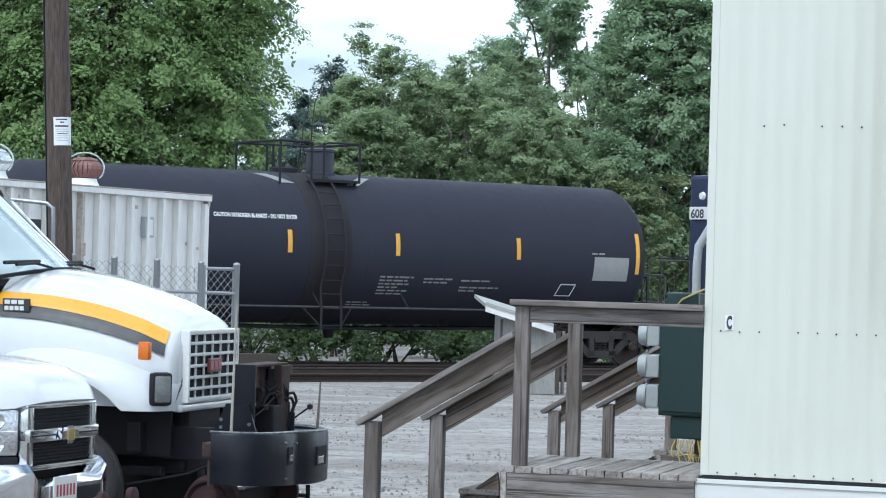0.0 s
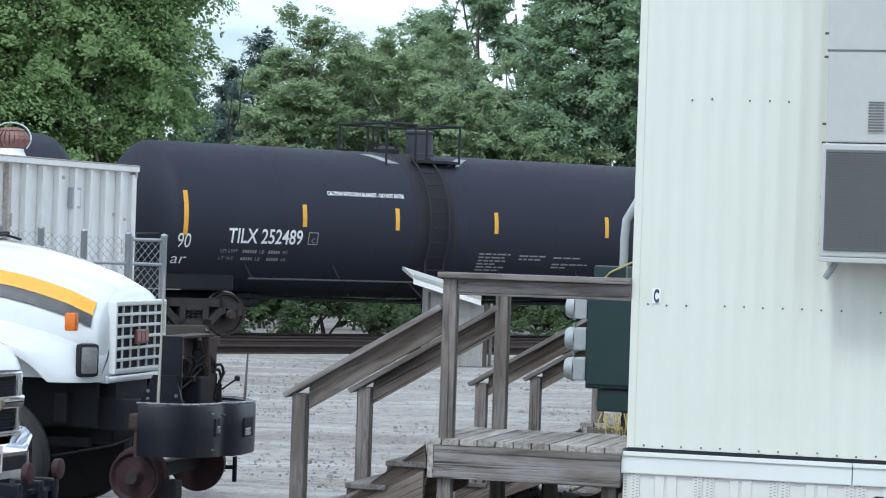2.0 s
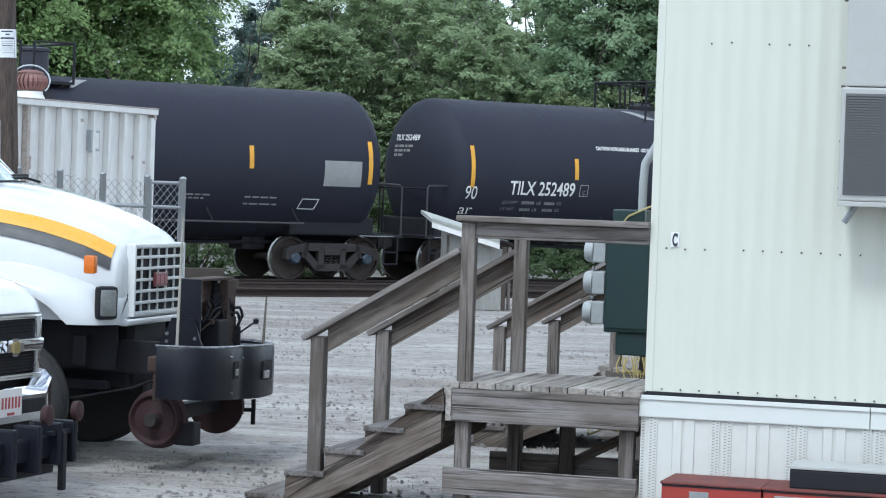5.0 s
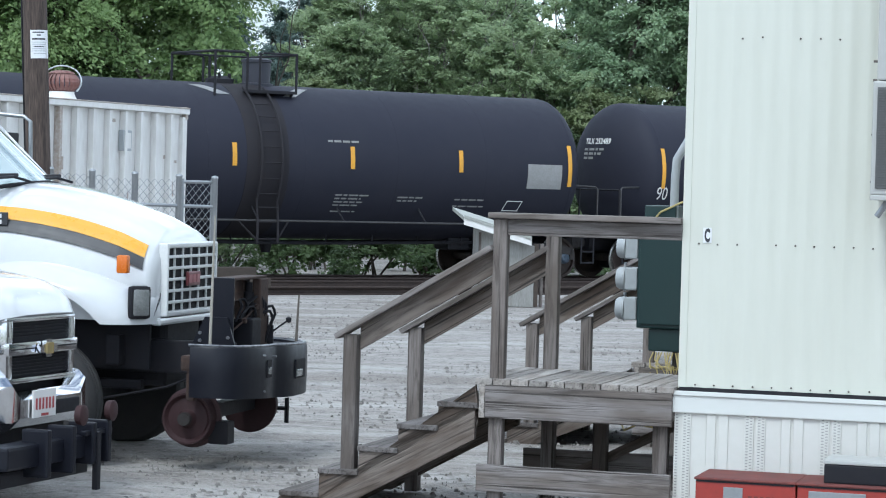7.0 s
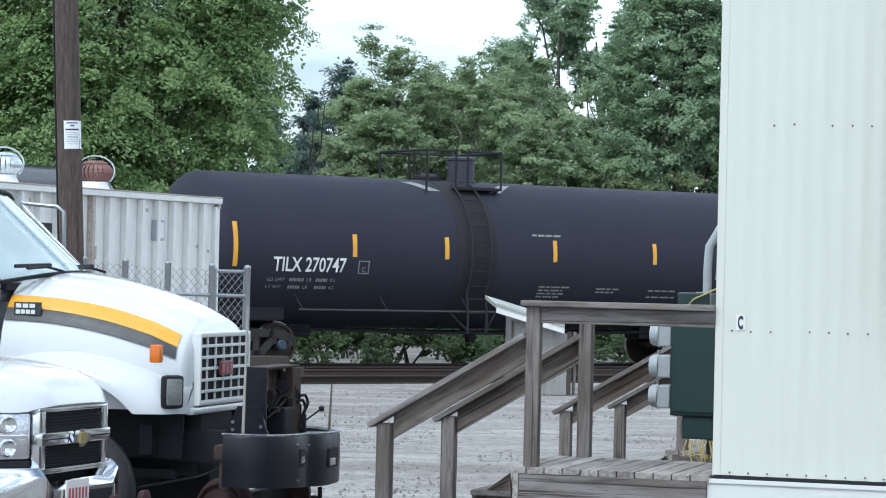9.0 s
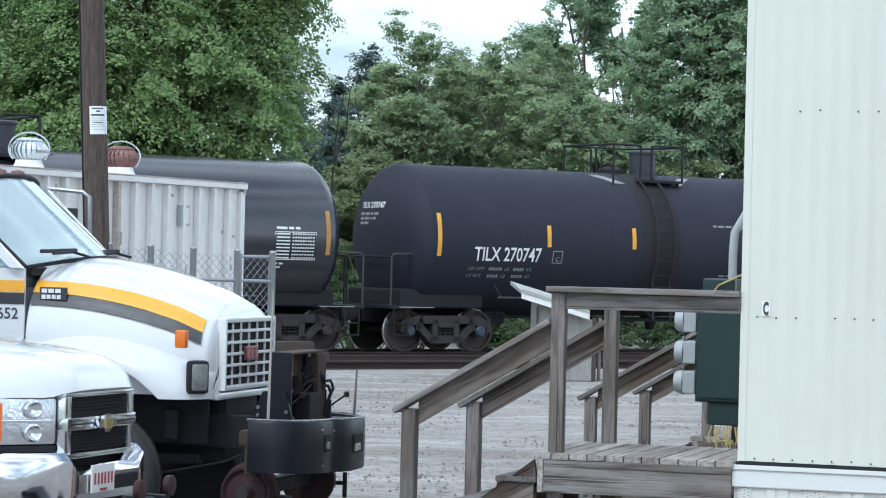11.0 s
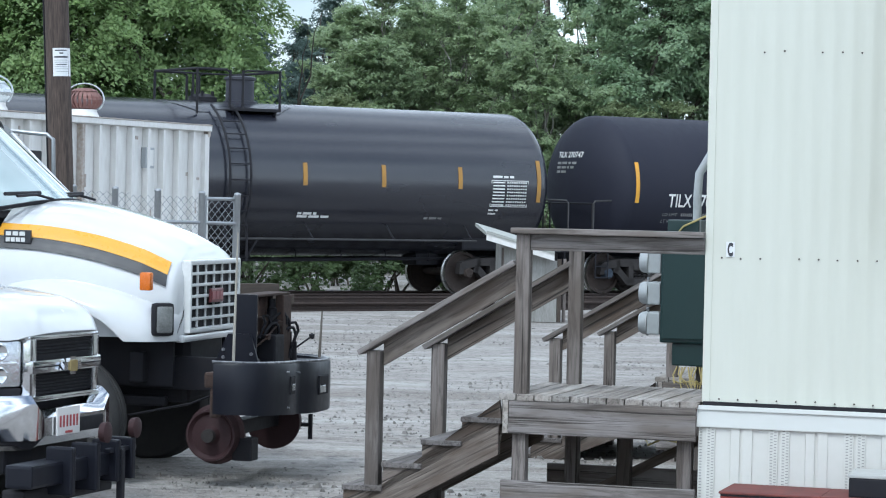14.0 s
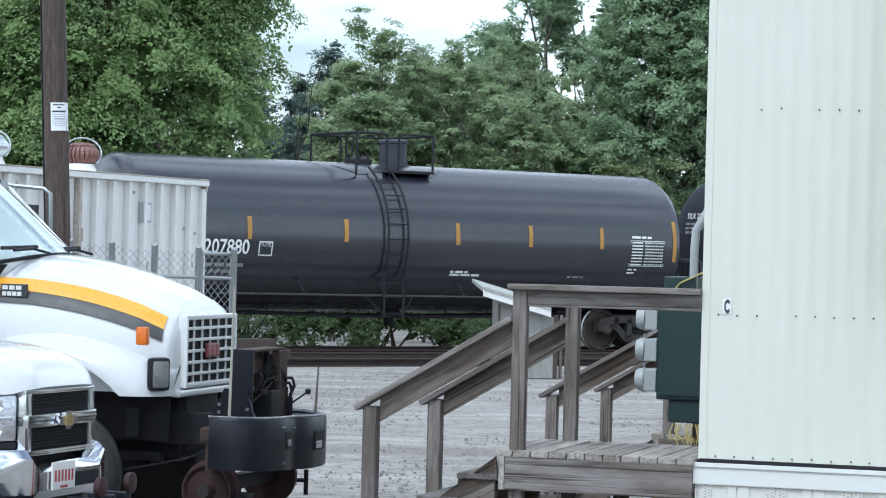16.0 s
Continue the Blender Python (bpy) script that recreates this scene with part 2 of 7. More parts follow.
M_WOOD = wood_material("weathered_lumber", (0.235, 0.215, 0.208), (0.14, 0.118, 0.103), (0.9, 12, 12))
M_WOOD_BROWN = wood_material("brown_lumber", (0.185, 0.157, 0.137), (0.095, 0.07, 0.054), (0.9, 12, 12))
M_WOOD_V = wood_material("weathered_post", (0.215, 0.19, 0.177), (0.13, 0.108, 0.094), (12, 12, 0.9))
M_WOOD_Y = wood_material("weathered_board", (0.34, 0.315, 0.29), (0.25, 0.22, 0.195), (12, 0.9, 12), cracks=0.5)
M_WOOD_EDGE = wood_material("dark_tread_board", (0.17, 0.155, 0.15), (0.1, 0.086, 0.078), (12, 0.9, 12), cracks=0.6)
M_AC_GREY = material("ac_grey", (0.42, 0.42, 0.405), 0.5, other=(0.35, 0.35, 0.335), amount=0.5, scale=1.5, fine=15, bump=0.03)
M_AC_DARK = material("ac_fins", (0.13, 0.13, 0.13), 0.6, other=(0.08, 0.08, 0.08), scale=5, fine=50, bump=0.1)
M_GREEN_BOX = material("dark_green_enamel", (0.0065, 0.027, 0.027), 0.42, other=(0.014, 0.034, 0.033), amount=0.5, scale=3, fine=30, bump=0.03)
M_METER = material("meter_grey", (0.36, 0.38, 0.39), 0.4, other=(0.26, 0.275, 0.28), amount=0.5, scale=5, fine=30, bump=0.03)
M_GALV = material("galvanised", (0.34, 0.355, 0.37), 0.45, 0.7, other=(0.28, 0.29, 0.3), amount=0.7, scale=8, fine=40, bump=0.05)
M_CABLE = material("yellow_cable", (0.46, 0.38, 0.15), 0.55, other=(0.3, 0.22, 0.09), scale=6, fine=40, bump=0.02)
M_POLE = material("pole_wood", (0.11, 0.08, 0.066), 0.9, other=(0.018, 0.014, 0.012), amount=1.0, scale=2.4, fine=9, bump=0.5, stretch=(9, 9, 0.7))
M_PAPER = material("white_paper", (0.75, 0.76, 0.77), 0.7, other=(0.62, 0.63, 0.65), amount=0.5, scale=9, fine=40, bump=0.05)
M_INK = material("ink", (0.05, 0.05, 0.06), 0.7, bump=0)
M_BOX_WHITE = material("box_white_paint", (0.74, 0.735, 0.715), 0.55, other=(0.36, 0.315, 0.27), amount=0.3, scale=1.4, fine=8, bump=0.03, stretch=(2.2, 2.2, 0.6))
M_BOX_RUST = material("box_rust_edge", (0.3, 0.24, 0.2), 0.8, other=(0.5, 0.47, 0.43), amount=0.9, scale=5, fine=20, bump=0.15)
M_VENT_RUST = material("rusted_vent", (0.16, 0.06, 0.05), 0.6, 0.4, other=(0.3, 0.22, 0.2), scale=6, fine=30, bump=0.1)
M_VENT = material("aluminium_vent", (0.62, 0.66, 0.68), 0.3, 0.85, other=(0.45, 0.48, 0.5), scale=6, fine=30, bump=0.03)
M_SHED = material("grey_plywood", (0.33, 0.33, 0.315), 0.85, other=(0.17, 0.16, 0.145), amount=0.9, scale=1.8, fine=14, bump=0.25, stretch=(5, 5, 0.8))
M_SHED_ROOF = material("pale_roof_paint", (0.36, 0.37, 0.34), 0.6, other=(0.26, 0.265, 0.24), amount=0.7, scale=2, fine=14, bump=0.1)
M_BARK = material("bark", (0.10, 0.085, 0.07), 0.95, other=(0.045, 0.038, 0.032), amount=0.9, scale=4, fine=18, bump=0.5, stretch=(4, 4, 0.8))
M_BARK_PALE = material("pale_bark", (0.34, 0.32, 0.29), 0.9, other=(0.13, 0.12, 0.1), amount=0.9, scale=4, fine=18, bump=0.3)
M_LEAF_MAPLE = leaf_material("leaf_maple", (0.14, 0.22, 0.098), (0.36, 0.475, 0.195))
M_LEAF_MID = leaf_material("leaf_poplar", (0.215, 0.29, 0.18), (0.44, 0.53, 0.3))
M_LEAF_DARK = leaf_material("leaf_pine", (0.09, 0.135, 0.125), (0.16, 0.215, 0.185))
M_LEAF_FAR = leaf_material("leaf_oak", (0.19, 0.28, 0.185), (0.4, 0.51, 0.3))
M_LEAF_GOLD = leaf_material("leaf_goldenrod", (0.17, 0.22, 0.11), (0.35, 0.405, 0.22))
M_LEAF_BUSH = leaf_material("leaf_bush", (0.06, 0.095, 0.045), (0.14, 0.2, 0.085))


# ---------------------------------------------------------------- mesh helpers
def part(name, bm, mat, parent=None, label="", smooth=False, mats=()):
    me = bpy.data.meshes.new(name)
    bm.normal_update()
    bm.to_mesh(me)
    bm.free()
    me.materials.append(mat)
    for m in mats:
        me.materials.append(m)
    if smooth:
        me.polygons.foreach_set("use_smooth", [True] * len(me.polygons))
        me.set_sharp_from_angle(angle=radians(38))
    ob = new(name, me)
    if parent is not None:
        ob.parent = parent
    if label:
        ob["label"] = label
    return ob


def thing(name, m, label, category, group="", kind=""):
    ob = new(name)
    ob.empty_display_size = 0.2
    ob.matrix_basis = m
    return tagged(ob, label, category, group, kind)


def box(bm, x0, x1, y0, y1, z0, z1, bevel=0.0, m=None):
    vs = [bm.verts.new((x, y, z)) for z in (z0, z1) for y in (y0, y1) for x in (x0, x1)]
    fs = [bm.faces.new([vs[i] for i in f]) for f in ((0, 2, 3, 1), (4, 5, 7, 6), (0, 1, 5, 4), (2, 6, 7, 3), (0, 4, 6, 2), (1, 3, 7, 5))]
    if bevel:
        out = bmesh.ops.bevel(bm, geom=list({e for f in fs for e in f.edges}), offset=bevel, segments=2, affect="EDGES", profile=0.6)
        vs = list({v for f in out["faces"] for v in f.verts} | {v for v in vs if v.is_valid})
    if m is not None:
        for v in vs:
            v.co = m @ v.co
    return vs


def boxed(x0, x1, y0, y1, z0, z1, bevel=0.0, m=None):
    bm = bmesh.new()
    box(bm, x0, x1, y0, y1, z0, z1, bevel, m)
    return bm


def rod(bm, a, b, r, seg=8, r2=None, cap=True):
    a, b = Vector(a), Vector(b)
    d = (b - a).normalized()
    s = d.orthogonal().normalized()
    t = d.cross(s)
    r2 = r if r2 is None else r2
    ra = [bm.verts.new(a + (s * math.cos(2 * math.pi * i / seg) + t * math.sin(2 * math.pi * i / seg)) * r) for i in range(seg)]
    rb = [bm.verts.new(b + (s * math.cos(2 * math.pi * i / seg) + t * math.sin(2 * math.pi * i / seg)) * r2) for i in range(seg)]
    for i in range(seg):
        bm.faces.new((ra[i], ra[(i + 1) % seg], rb[(i + 1) % seg], rb[i]))
    if cap:
        bm.faces.new(ra[::-1]), bm.faces.new(rb)


def pipe(bm, pts, r, seg=7):
    """A round pipe along a polyline, its corners mitred."""
    pts = [Vector(p) for p in pts]
    rings, ref = [], None
    for i, p in enumerate(pts):
        d = (pts[min(i + 1, len(pts) - 1)] - pts[max(i - 1, 0)]).normalized()
        if ref is None:
            ref = d.orthogonal().normalized()
        s = (ref - d * ref.dot(d)).normalized()
        ref = s
        t = d.cross(s)
        rings.append([bm.verts.new(p + (s * math.cos(2 * math.pi * k / seg) + t * math.sin(2 * math.pi * k / seg)) * r) for k in range(seg)])
    for a, b in zip(rings, rings[1:]):
        for k in range(seg):
            bm.faces.new((a[k], a[(k + 1) % seg], b[(k + 1) % seg], b[k]))
    bm.faces.new(rings[0][::-1]), bm.faces.new(rings[-1])


def arc(c, r, a0, a1, n, u, v):
    """Points of an arc round c in the plane of u and v."""
    c, u, v = Vector(c), Vector(u), Vector(v)
    return [c + (u * math.cos(radians(a0 + (a1 - a0) * i / n)) + v * math.sin(radians(a0 + (a1 - a0) * i / n))) * r for i in range(n + 1)]


def lathe(bm, profile, axis="x", seg=32, centre=(0, 0, 0)):
    """Turns (along, radius) pairs round an axis."""
    c = Vector(centre)
    rings = []
    for s, r in profile:
        ring = []
        for k in range(seg):
            a = 2 * math.pi * k / seg
            p = {"x": (s, r * math.cos(a), r * math.sin(a)), "y": (r * math.sin(a), s, r * math.cos(a)), "z": (r * math.cos(a), r * math.sin(a), s)}[axis]
            ring.append(bm.verts.new(c + Vector(p)))
        rings.append(ring)
    for a, b in zip(rings, rings[1:]):
        for k in range(seg):
            bm.faces.new((a[k], a[(k + 1) % seg], b[(k + 1) % seg], b[k]))
    if profile[0][1] > 1e-6:
        bm.faces.new(rings[0][::-1])
    if profile[-1][1] > 1e-6:
        bm.faces.new(rings[-1])
    bmesh.ops.recalc_face_normals(bm, faces=bm.faces[:])


def prism(bm, outline, y0, y1, m=None):
    """An outline of (x, z) pairs pushed from y0 to y1."""
    a = [bm.verts.new((x, y0, z)) for x, z in outline]
    b = [bm.verts.new((x, y1, z)) for x, z in outline]
    n = len(outline)
    bm.faces.new(a), bm.faces.new(b[::-1])
    for i in range(n):
        bm.faces.new((a[i], b[i], b[(i + 1) % n], a[(i + 1) % n]))
    bmesh.ops.recalc_face_normals(bm, faces=bm.faces[:])
    if m is not None:
        for v in a + b:
            v.co = m @ v.co


def loft(bm, rings, closed=True, caps=True):
    rows = [[bm.verts.new(p) for p in ring] for ring in rings]
    n = len(rows[0])
    for a, b in zip(rows, rows[1:]):
        for k in range(n if closed else n - 1):
            bm.faces.new((a[k], a[(k + 1) % n], b[(k + 1) % n], b[k]))
    if caps and closed:
        bm.faces.new(rows[0][::-1]), bm.faces.new(rows[-1])
    bmesh.ops.recalc_face_normals(bm, faces=bm.faces[:])


def letters(text, height, width=None, bold=0.0):
    """Flat letter faces, baseline at 0, starting at x = 0, as a bmesh in x and y."""
    cu = bpy.data.curves.new("lettering", "FONT")
    cu.body, cu.size, cu.offset = text, height / 0.69, bold
    cu.resolution_u = 3
    tmp = bpy.data.objects.new("lettering", cu)
    scene.collection.objects.link(tmp)
    bpy.context.view_layer.update()
    me = bpy.data.meshes.new_from_object(tmp.evaluated_get(bpy.context.evaluated_depsgraph_get()))
    bm = bmesh.new()
    bm.from_mesh(me)
    bpy.data.objects.remove(tmp), bpy.data.curves.remove(cu), bpy.data.meshes.remove(me)
    if width and bm.verts:
        w = max(v.co.x for v in bm.verts)
        for v in bm.verts:
            v.co.x *= width / w
    return bm


def quad_bars(rows):
    """Flat bars (x0, x1, y0, y1) as a bmesh in x and y."""
    bm = bmesh.new()
    for x0, x1, y0, y1 in rows:
        bm.faces.new([bm.verts.new((x, y, 0)) for x, y in ((x0, y0), (x1, y0), (x1, y1), (x0, y1))])
    return bm


# ---------------------------------------------------------------- ground, track, ballast
TRACK = 32.85                                     # the track's bearing, away to the right
TC, TS = math.cos(radians(TRACK)), math.sin(radians(TRACK))
AXIS = Vector((-0.852, 55.92, 0.25))              # a point over the middle of the track, at the rail's top


def on_track(s, across=0.0, up=0.0):
    return Vector((AXIS.x + s * TC - across * TS, AXIS.y + s * TS + across * TC, AXIS.z + up))


def ground():
    bm = bmesh.new()
    xs = sorted(set([-1500, -600, -250, -120, -60] + [-34 + i * 0.75 for i in range(92)] + [60, 120, 250, 600, 1500]))
    ys = sorted(set([-600, -200, -60, -20, 0, 6] + [10 + i * 0.6 for i in range(76)] + [62, 75, 90, 120, 180, 300, 700, 1600]))
    grid = []
    for y in ys:
        row = []
        for x in xs:
            near = 1.0 if 8 < y < 50 and abs(x) < 30 else 0.0
            z = near * (0.05 * noise.noise((x * 0.35, y * 0.35, 0)) + 0.025 * noise.noise((x * 1.3, y * 1.1, 4)))
            row.append(bm.verts.new((x, y, z)))
        grid.append(row)
    for a, b in zip(grid, grid[1:]):
        for i in range(len(xs) - 1):
            bm.faces.new((a[i], a[i + 1], b[i + 1], b[i]))
    tagged(part("ground", bm, M_GROUND, smooth=True), "dry pale grey gravel and dirt yard with tyre tracks", "ground", kind="structure")


def stones():
    rnd = random.Random(3)
    verts, faces = [], []
    for i in range(16000):
        y = 14.5 + (rnd.random() ** 1.4) * 34
        x = (rnd.random() * 2 - 1) * (y * 0.24)
        s = 0.006 + 0.022 * rnd.random() ** 3 + (0.03 if rnd.random() < 0.008 else 0)
        a = rnd.random() * 6.28
        b = len(verts)
        for k in range(4):
            rr = s * (0.7 + 0.6 * rnd.random())
            verts.append((x + rr * math.cos(a + k * 1.57), y + rr * math.sin(a + k * 1.57), -0.005))
        for k in range(3):
            rr = s * (0.3 + 0.3 * rnd.random())
            verts.append((x + rr * math.cos(a + 0.5 + k * 2.09), y + rr * math.sin(a + 0.5 + k * 2.09), s * (0.35 + 0.35 * rnd.random()) + 0.004))
        faces += [(b, b + 1, b + 4), (b + 1, b + 2, b + 5), (b + 2, b + 3, b + 6), (b + 3, b, b + 4), (b + 1, b + 5, b + 4), (b + 2, b + 6, b + 5),
                  (b + 3, b + 4, b + 6), (b + 4, b + 5, b + 6)]
    me = bpy.data.meshes.new("gravel")
    me.from_pydata(verts, [], faces)
    me.materials.append(M_STONE)
    tagged(new("gravel", me), "loose grey stones scattered over the yard", "gravel", kind="stuff")


def track():
    m = pose(AXIS.x, AXIS.y, 0, 0, 0, TRACK)
    tr = thing("railway_track", m, "rusty railway track on ties in dark ballast", "railway track", kind="structure")
    bm = bmesh.new()
    loft(bm, [[(x, -2.3, -0.02), (x, -1.5, 0.1), (x, 1.5, 0.1), (x, 2.3, -0.02)] for x in range(-60, 81, 4)], closed=False)
    part("ballast", bm, M_BALLAST, tr)
    tie = None
    for i in range(120):
        if tie is None:
            tie = part("tie", boxed(-0.11, 0.11, -1.3, 1.3, 0.02, 0.12), M_TIE, tr)
        else:
            o = new("tie", tie.data)
            o.parent = tr
        (tie if i == 0 else o).location = (-27 + i * 0.52, 0, 0)
    outline = [(-0.07, 0.1), (0.07, 0.1), (0.07, 0.115), (0.012, 0.13), (0.012, 0.2), (0.036, 0.215), (0.036, 0.25), (-0.036, 0.25), (-0.036, 0.215), (-0.012, 0.2), (-0.012, 0.13), (-0.07, 0.115)]
    for side in (-0.755, 0.755):
        bm = bmesh.new()
        loft(bm, [[(x, side + a, z) for a, z in outline] for x in (-60, 80)])
        part("rail", bm, M_RUST, tr)


def rail_pile():
    """Old rails and timbers laid end to end along the near side of the track."""
    rnd = random.Random(8)
    s = -16.0
    for i in range(7):
        n = 5.2
        for layer in range(2):
            o = thing("stored_rail", pose(0, 0, 0) @ Matrix.Translation(on_track(s + n / 2 + layer * 0.7, -3.15 - 0.02 * layer, -0.25)) @ pose(0, 0, 0, 0, 0, TRACK + rnd.uniform(-0.4, 0.4)),
                      "rusted steel rail stacked on the ground beside the track", "rail", "stored rails")
            z0 = 0.0 + layer * 0.145
            bm = bmesh.new()
            out = [(-0.075, 0), (0.075, 0), (0.075, 0.02), (0.02, 0.035), (0.02, 0.1), (0.04, 0.115), (0.04, 0.145), (-0.04, 0.145), (-0.04, 0.115), (-0.02, 0.1), (-0.02, 0.035), (-0.075, 0.02)]
            loft(bm, [[(x, a, z0 + z) for a, z in out] for x in (-n / 2 + 0.02, n / 2 - 0.02)])
            part("rail_bar", bm, M_RUST, o)
        s += n


def tie_stack():
    """Old ties lying in a low heap by the track."""
    rnd = random.Random(5)
    for i, (s, a, z) in enumerate(((-6.6, -3.9, 0.0), (-6.5, -4.2, 0.0), (-6.7, -4.02, 0.2), (-6.4, -4.3, 0.2), (-6.65, -4.1, 0.4))):
        o = thing("railway_tie", Matrix.Translation(on_track(s, a, -0.25 + z)) @ pose(0, 0, 0, 0, 0, TRACK + rnd.uniform(-6, 6)),
                  "old grey-brown timber railway tie in a low heap", "railway tie", "heap of ties")
        part("timber", boxed(-1.25, 1.25, -0.12, 0.12, 0.0, 0.19, 0.012), M_TIE, o)


ground()
stones()
track()
rail_pile()
tie_stack()


# ---------------------------------------------------------------- tank cars
WHEEL_R = 0.457
ROLLING = []                                      # wheelsets, turned in motions()
MOVING = []                                       # (thing, place along the track at the start)


def wheelset(car, x):
    ws = new("wheelset")
    ws.parent = car
    ws.location = (x, 0, WHEEL_R)
    ws.empty_display_size = 0.1
    for side in (-1, 1):
        prof = [(0.68, 0.06), (0.69, 0.2), (0.70, 0.38), (0.68, 0.405), (0.68, 0.487), (0.715, 0.487), (0.725, 0.463), (0.82, 0.457), (0.82, 0.40), (0.77, 0.385), (0.755, 0.2), (0.80, 0.13), (0.86, 0.11), (0.86, 0.0)]
        bm = bmesh.new()
        lathe(bm, [(side * a, r) for a, r in prof], "y", 36)
        for f in bm.faces:
            c = f.calc_center_median()
            if math.hypot(c.x, c.z) > 0.45:
                f.material_index = 1
        part("wheel", bm, M_WHEEL, ws, smooth=True, mats=(M_TREAD,))
        bm = bmesh.new()
        lathe(bm, [(side * 0.9, 0.0), (side * 0.9, 0.12), (side * 1.06, 0.12), (side * 1.08, 0.095), (side * 1.10, 0.09), (side * 1.10, 0.0)], "y", 16)
        for k in range(3):
            a = 2 * math.pi * k / 3
            rod(bm, (0.06 * math.cos(a), side * 1.10, 0.06 * math.sin(a)), (0.06 * math.cos(a), side * 1.12, 0.06 * math.sin(a)), 0.02, 6)
        part("bearing_cap", bm, M_BEARING if ("sooty" in car["label"] and side < 0) else M_WHEEL, ws, smooth=True)
    bm = bmesh.new()
    rod(bm, (0, -1.05, 0), (0, 1.05, 0), 0.085, 12)
    part("axle", bm, M_WHEEL, ws, smooth=True)
    ROLLING.append(ws)
    return ws


def side_frame(car, x, side):
    """A cast truck side frame with its two openings, springs and bearing saddles."""
    y = side * 0.98
    f = new("side_frame")
    f.parent = car
    f.location = (x, y, 0)
    f.empty_display_size = 0.1
    w = 0.09
    bm = bmesh.new()
    def bar(pts, hgt):
        for (xa, za), (xb, zb) in zip(pts, pts[1:]):
            d = Vector((xb - xa, 0, zb - za)).normalized()
            n = Vector((-d.z, 0, d.x)) * hgt / 2
            e = d * hgt * 0.25
            prism(bm, [(xa - e.x - n.x, za - e.z - n.z), (xb + e.x - n.x, zb + e.z - n.z), (xb + e.x + n.x, zb + e.z + n.z), (xa - e.x + n.x, za - e.z + n.z)], -w, w)
    bar([(-1.02, 0.62), (-0.62, 0.70), (0.62, 0.70), (1.02, 0.62)], 0.17)                  # top chord
    bar([(-0.66, 0.56), (-0.36, 0.27), (0.36, 0.27), (0.66, 0.56)], 0.15)                  # bottom chord
    for sx in (-1, 1):
        bar([(sx * 0.27, 0.66), (sx * 0.27, 0.27)], 0.13)                                   # columns
        bar([(sx * 0.64, 0.68), (sx * 0.7, 0.5)], 0.12)
        bar([(sx * 1.06, 0.64), (sx * 1.08, 0.46)], 0.11)                                   # pedestal jaws
    part("frame_casting", bm, M_TRUCKFRAME, f)
    for k, dx in enumerate((-0.13, 0.0, 0.13)):
        bm = bmesh.new()
        pts = [(dx + 0.055 * math.cos(a * 0.7), 0.055 * math.sin(a * 0.7), 0.32 + a * 0.0068) for a in range(34)]
        pipe(bm, pts, 0.015, 5)
        part("spring", bm, M_TRUCKFRAME, f)
    part("bolster_end", boxed(-0.19, 0.19, -0.1, 0.1, 0.53, 0.64, 0.015), M_TRUCKFRAME, f)


def shell_wrap(bm, x0, z0, R, zc, lift=0.008):
    """Lays a flat bmesh on the near side of the tank, its origin at (x0, z0)."""
    th0 = math.asin(max(-1, min(1, (z0 - zc) / R)))
    for v in bm.verts:
        th = th0 + v.co.y / R
        v.co = Vector((x0 + v.co.x, -(R + lift) * math.cos(th), zc + (R + lift) * math.sin(th)))
    return bm


def split_tall(bm, step=0.1):
    """Cuts a flat bmesh across, so that it can bend round the tank."""
    ys = [v.co.y for v in bm.verts]
    y = min(ys) + step
    while y < max(ys) - 0.01:
        bmesh.ops.bisect_plane(bm, geom=bm.verts[:] + bm.edges[:] + bm.faces[:], plane_co=(0, y, 0), plane_no=(0, 1, 0))
        y += step
    return bm


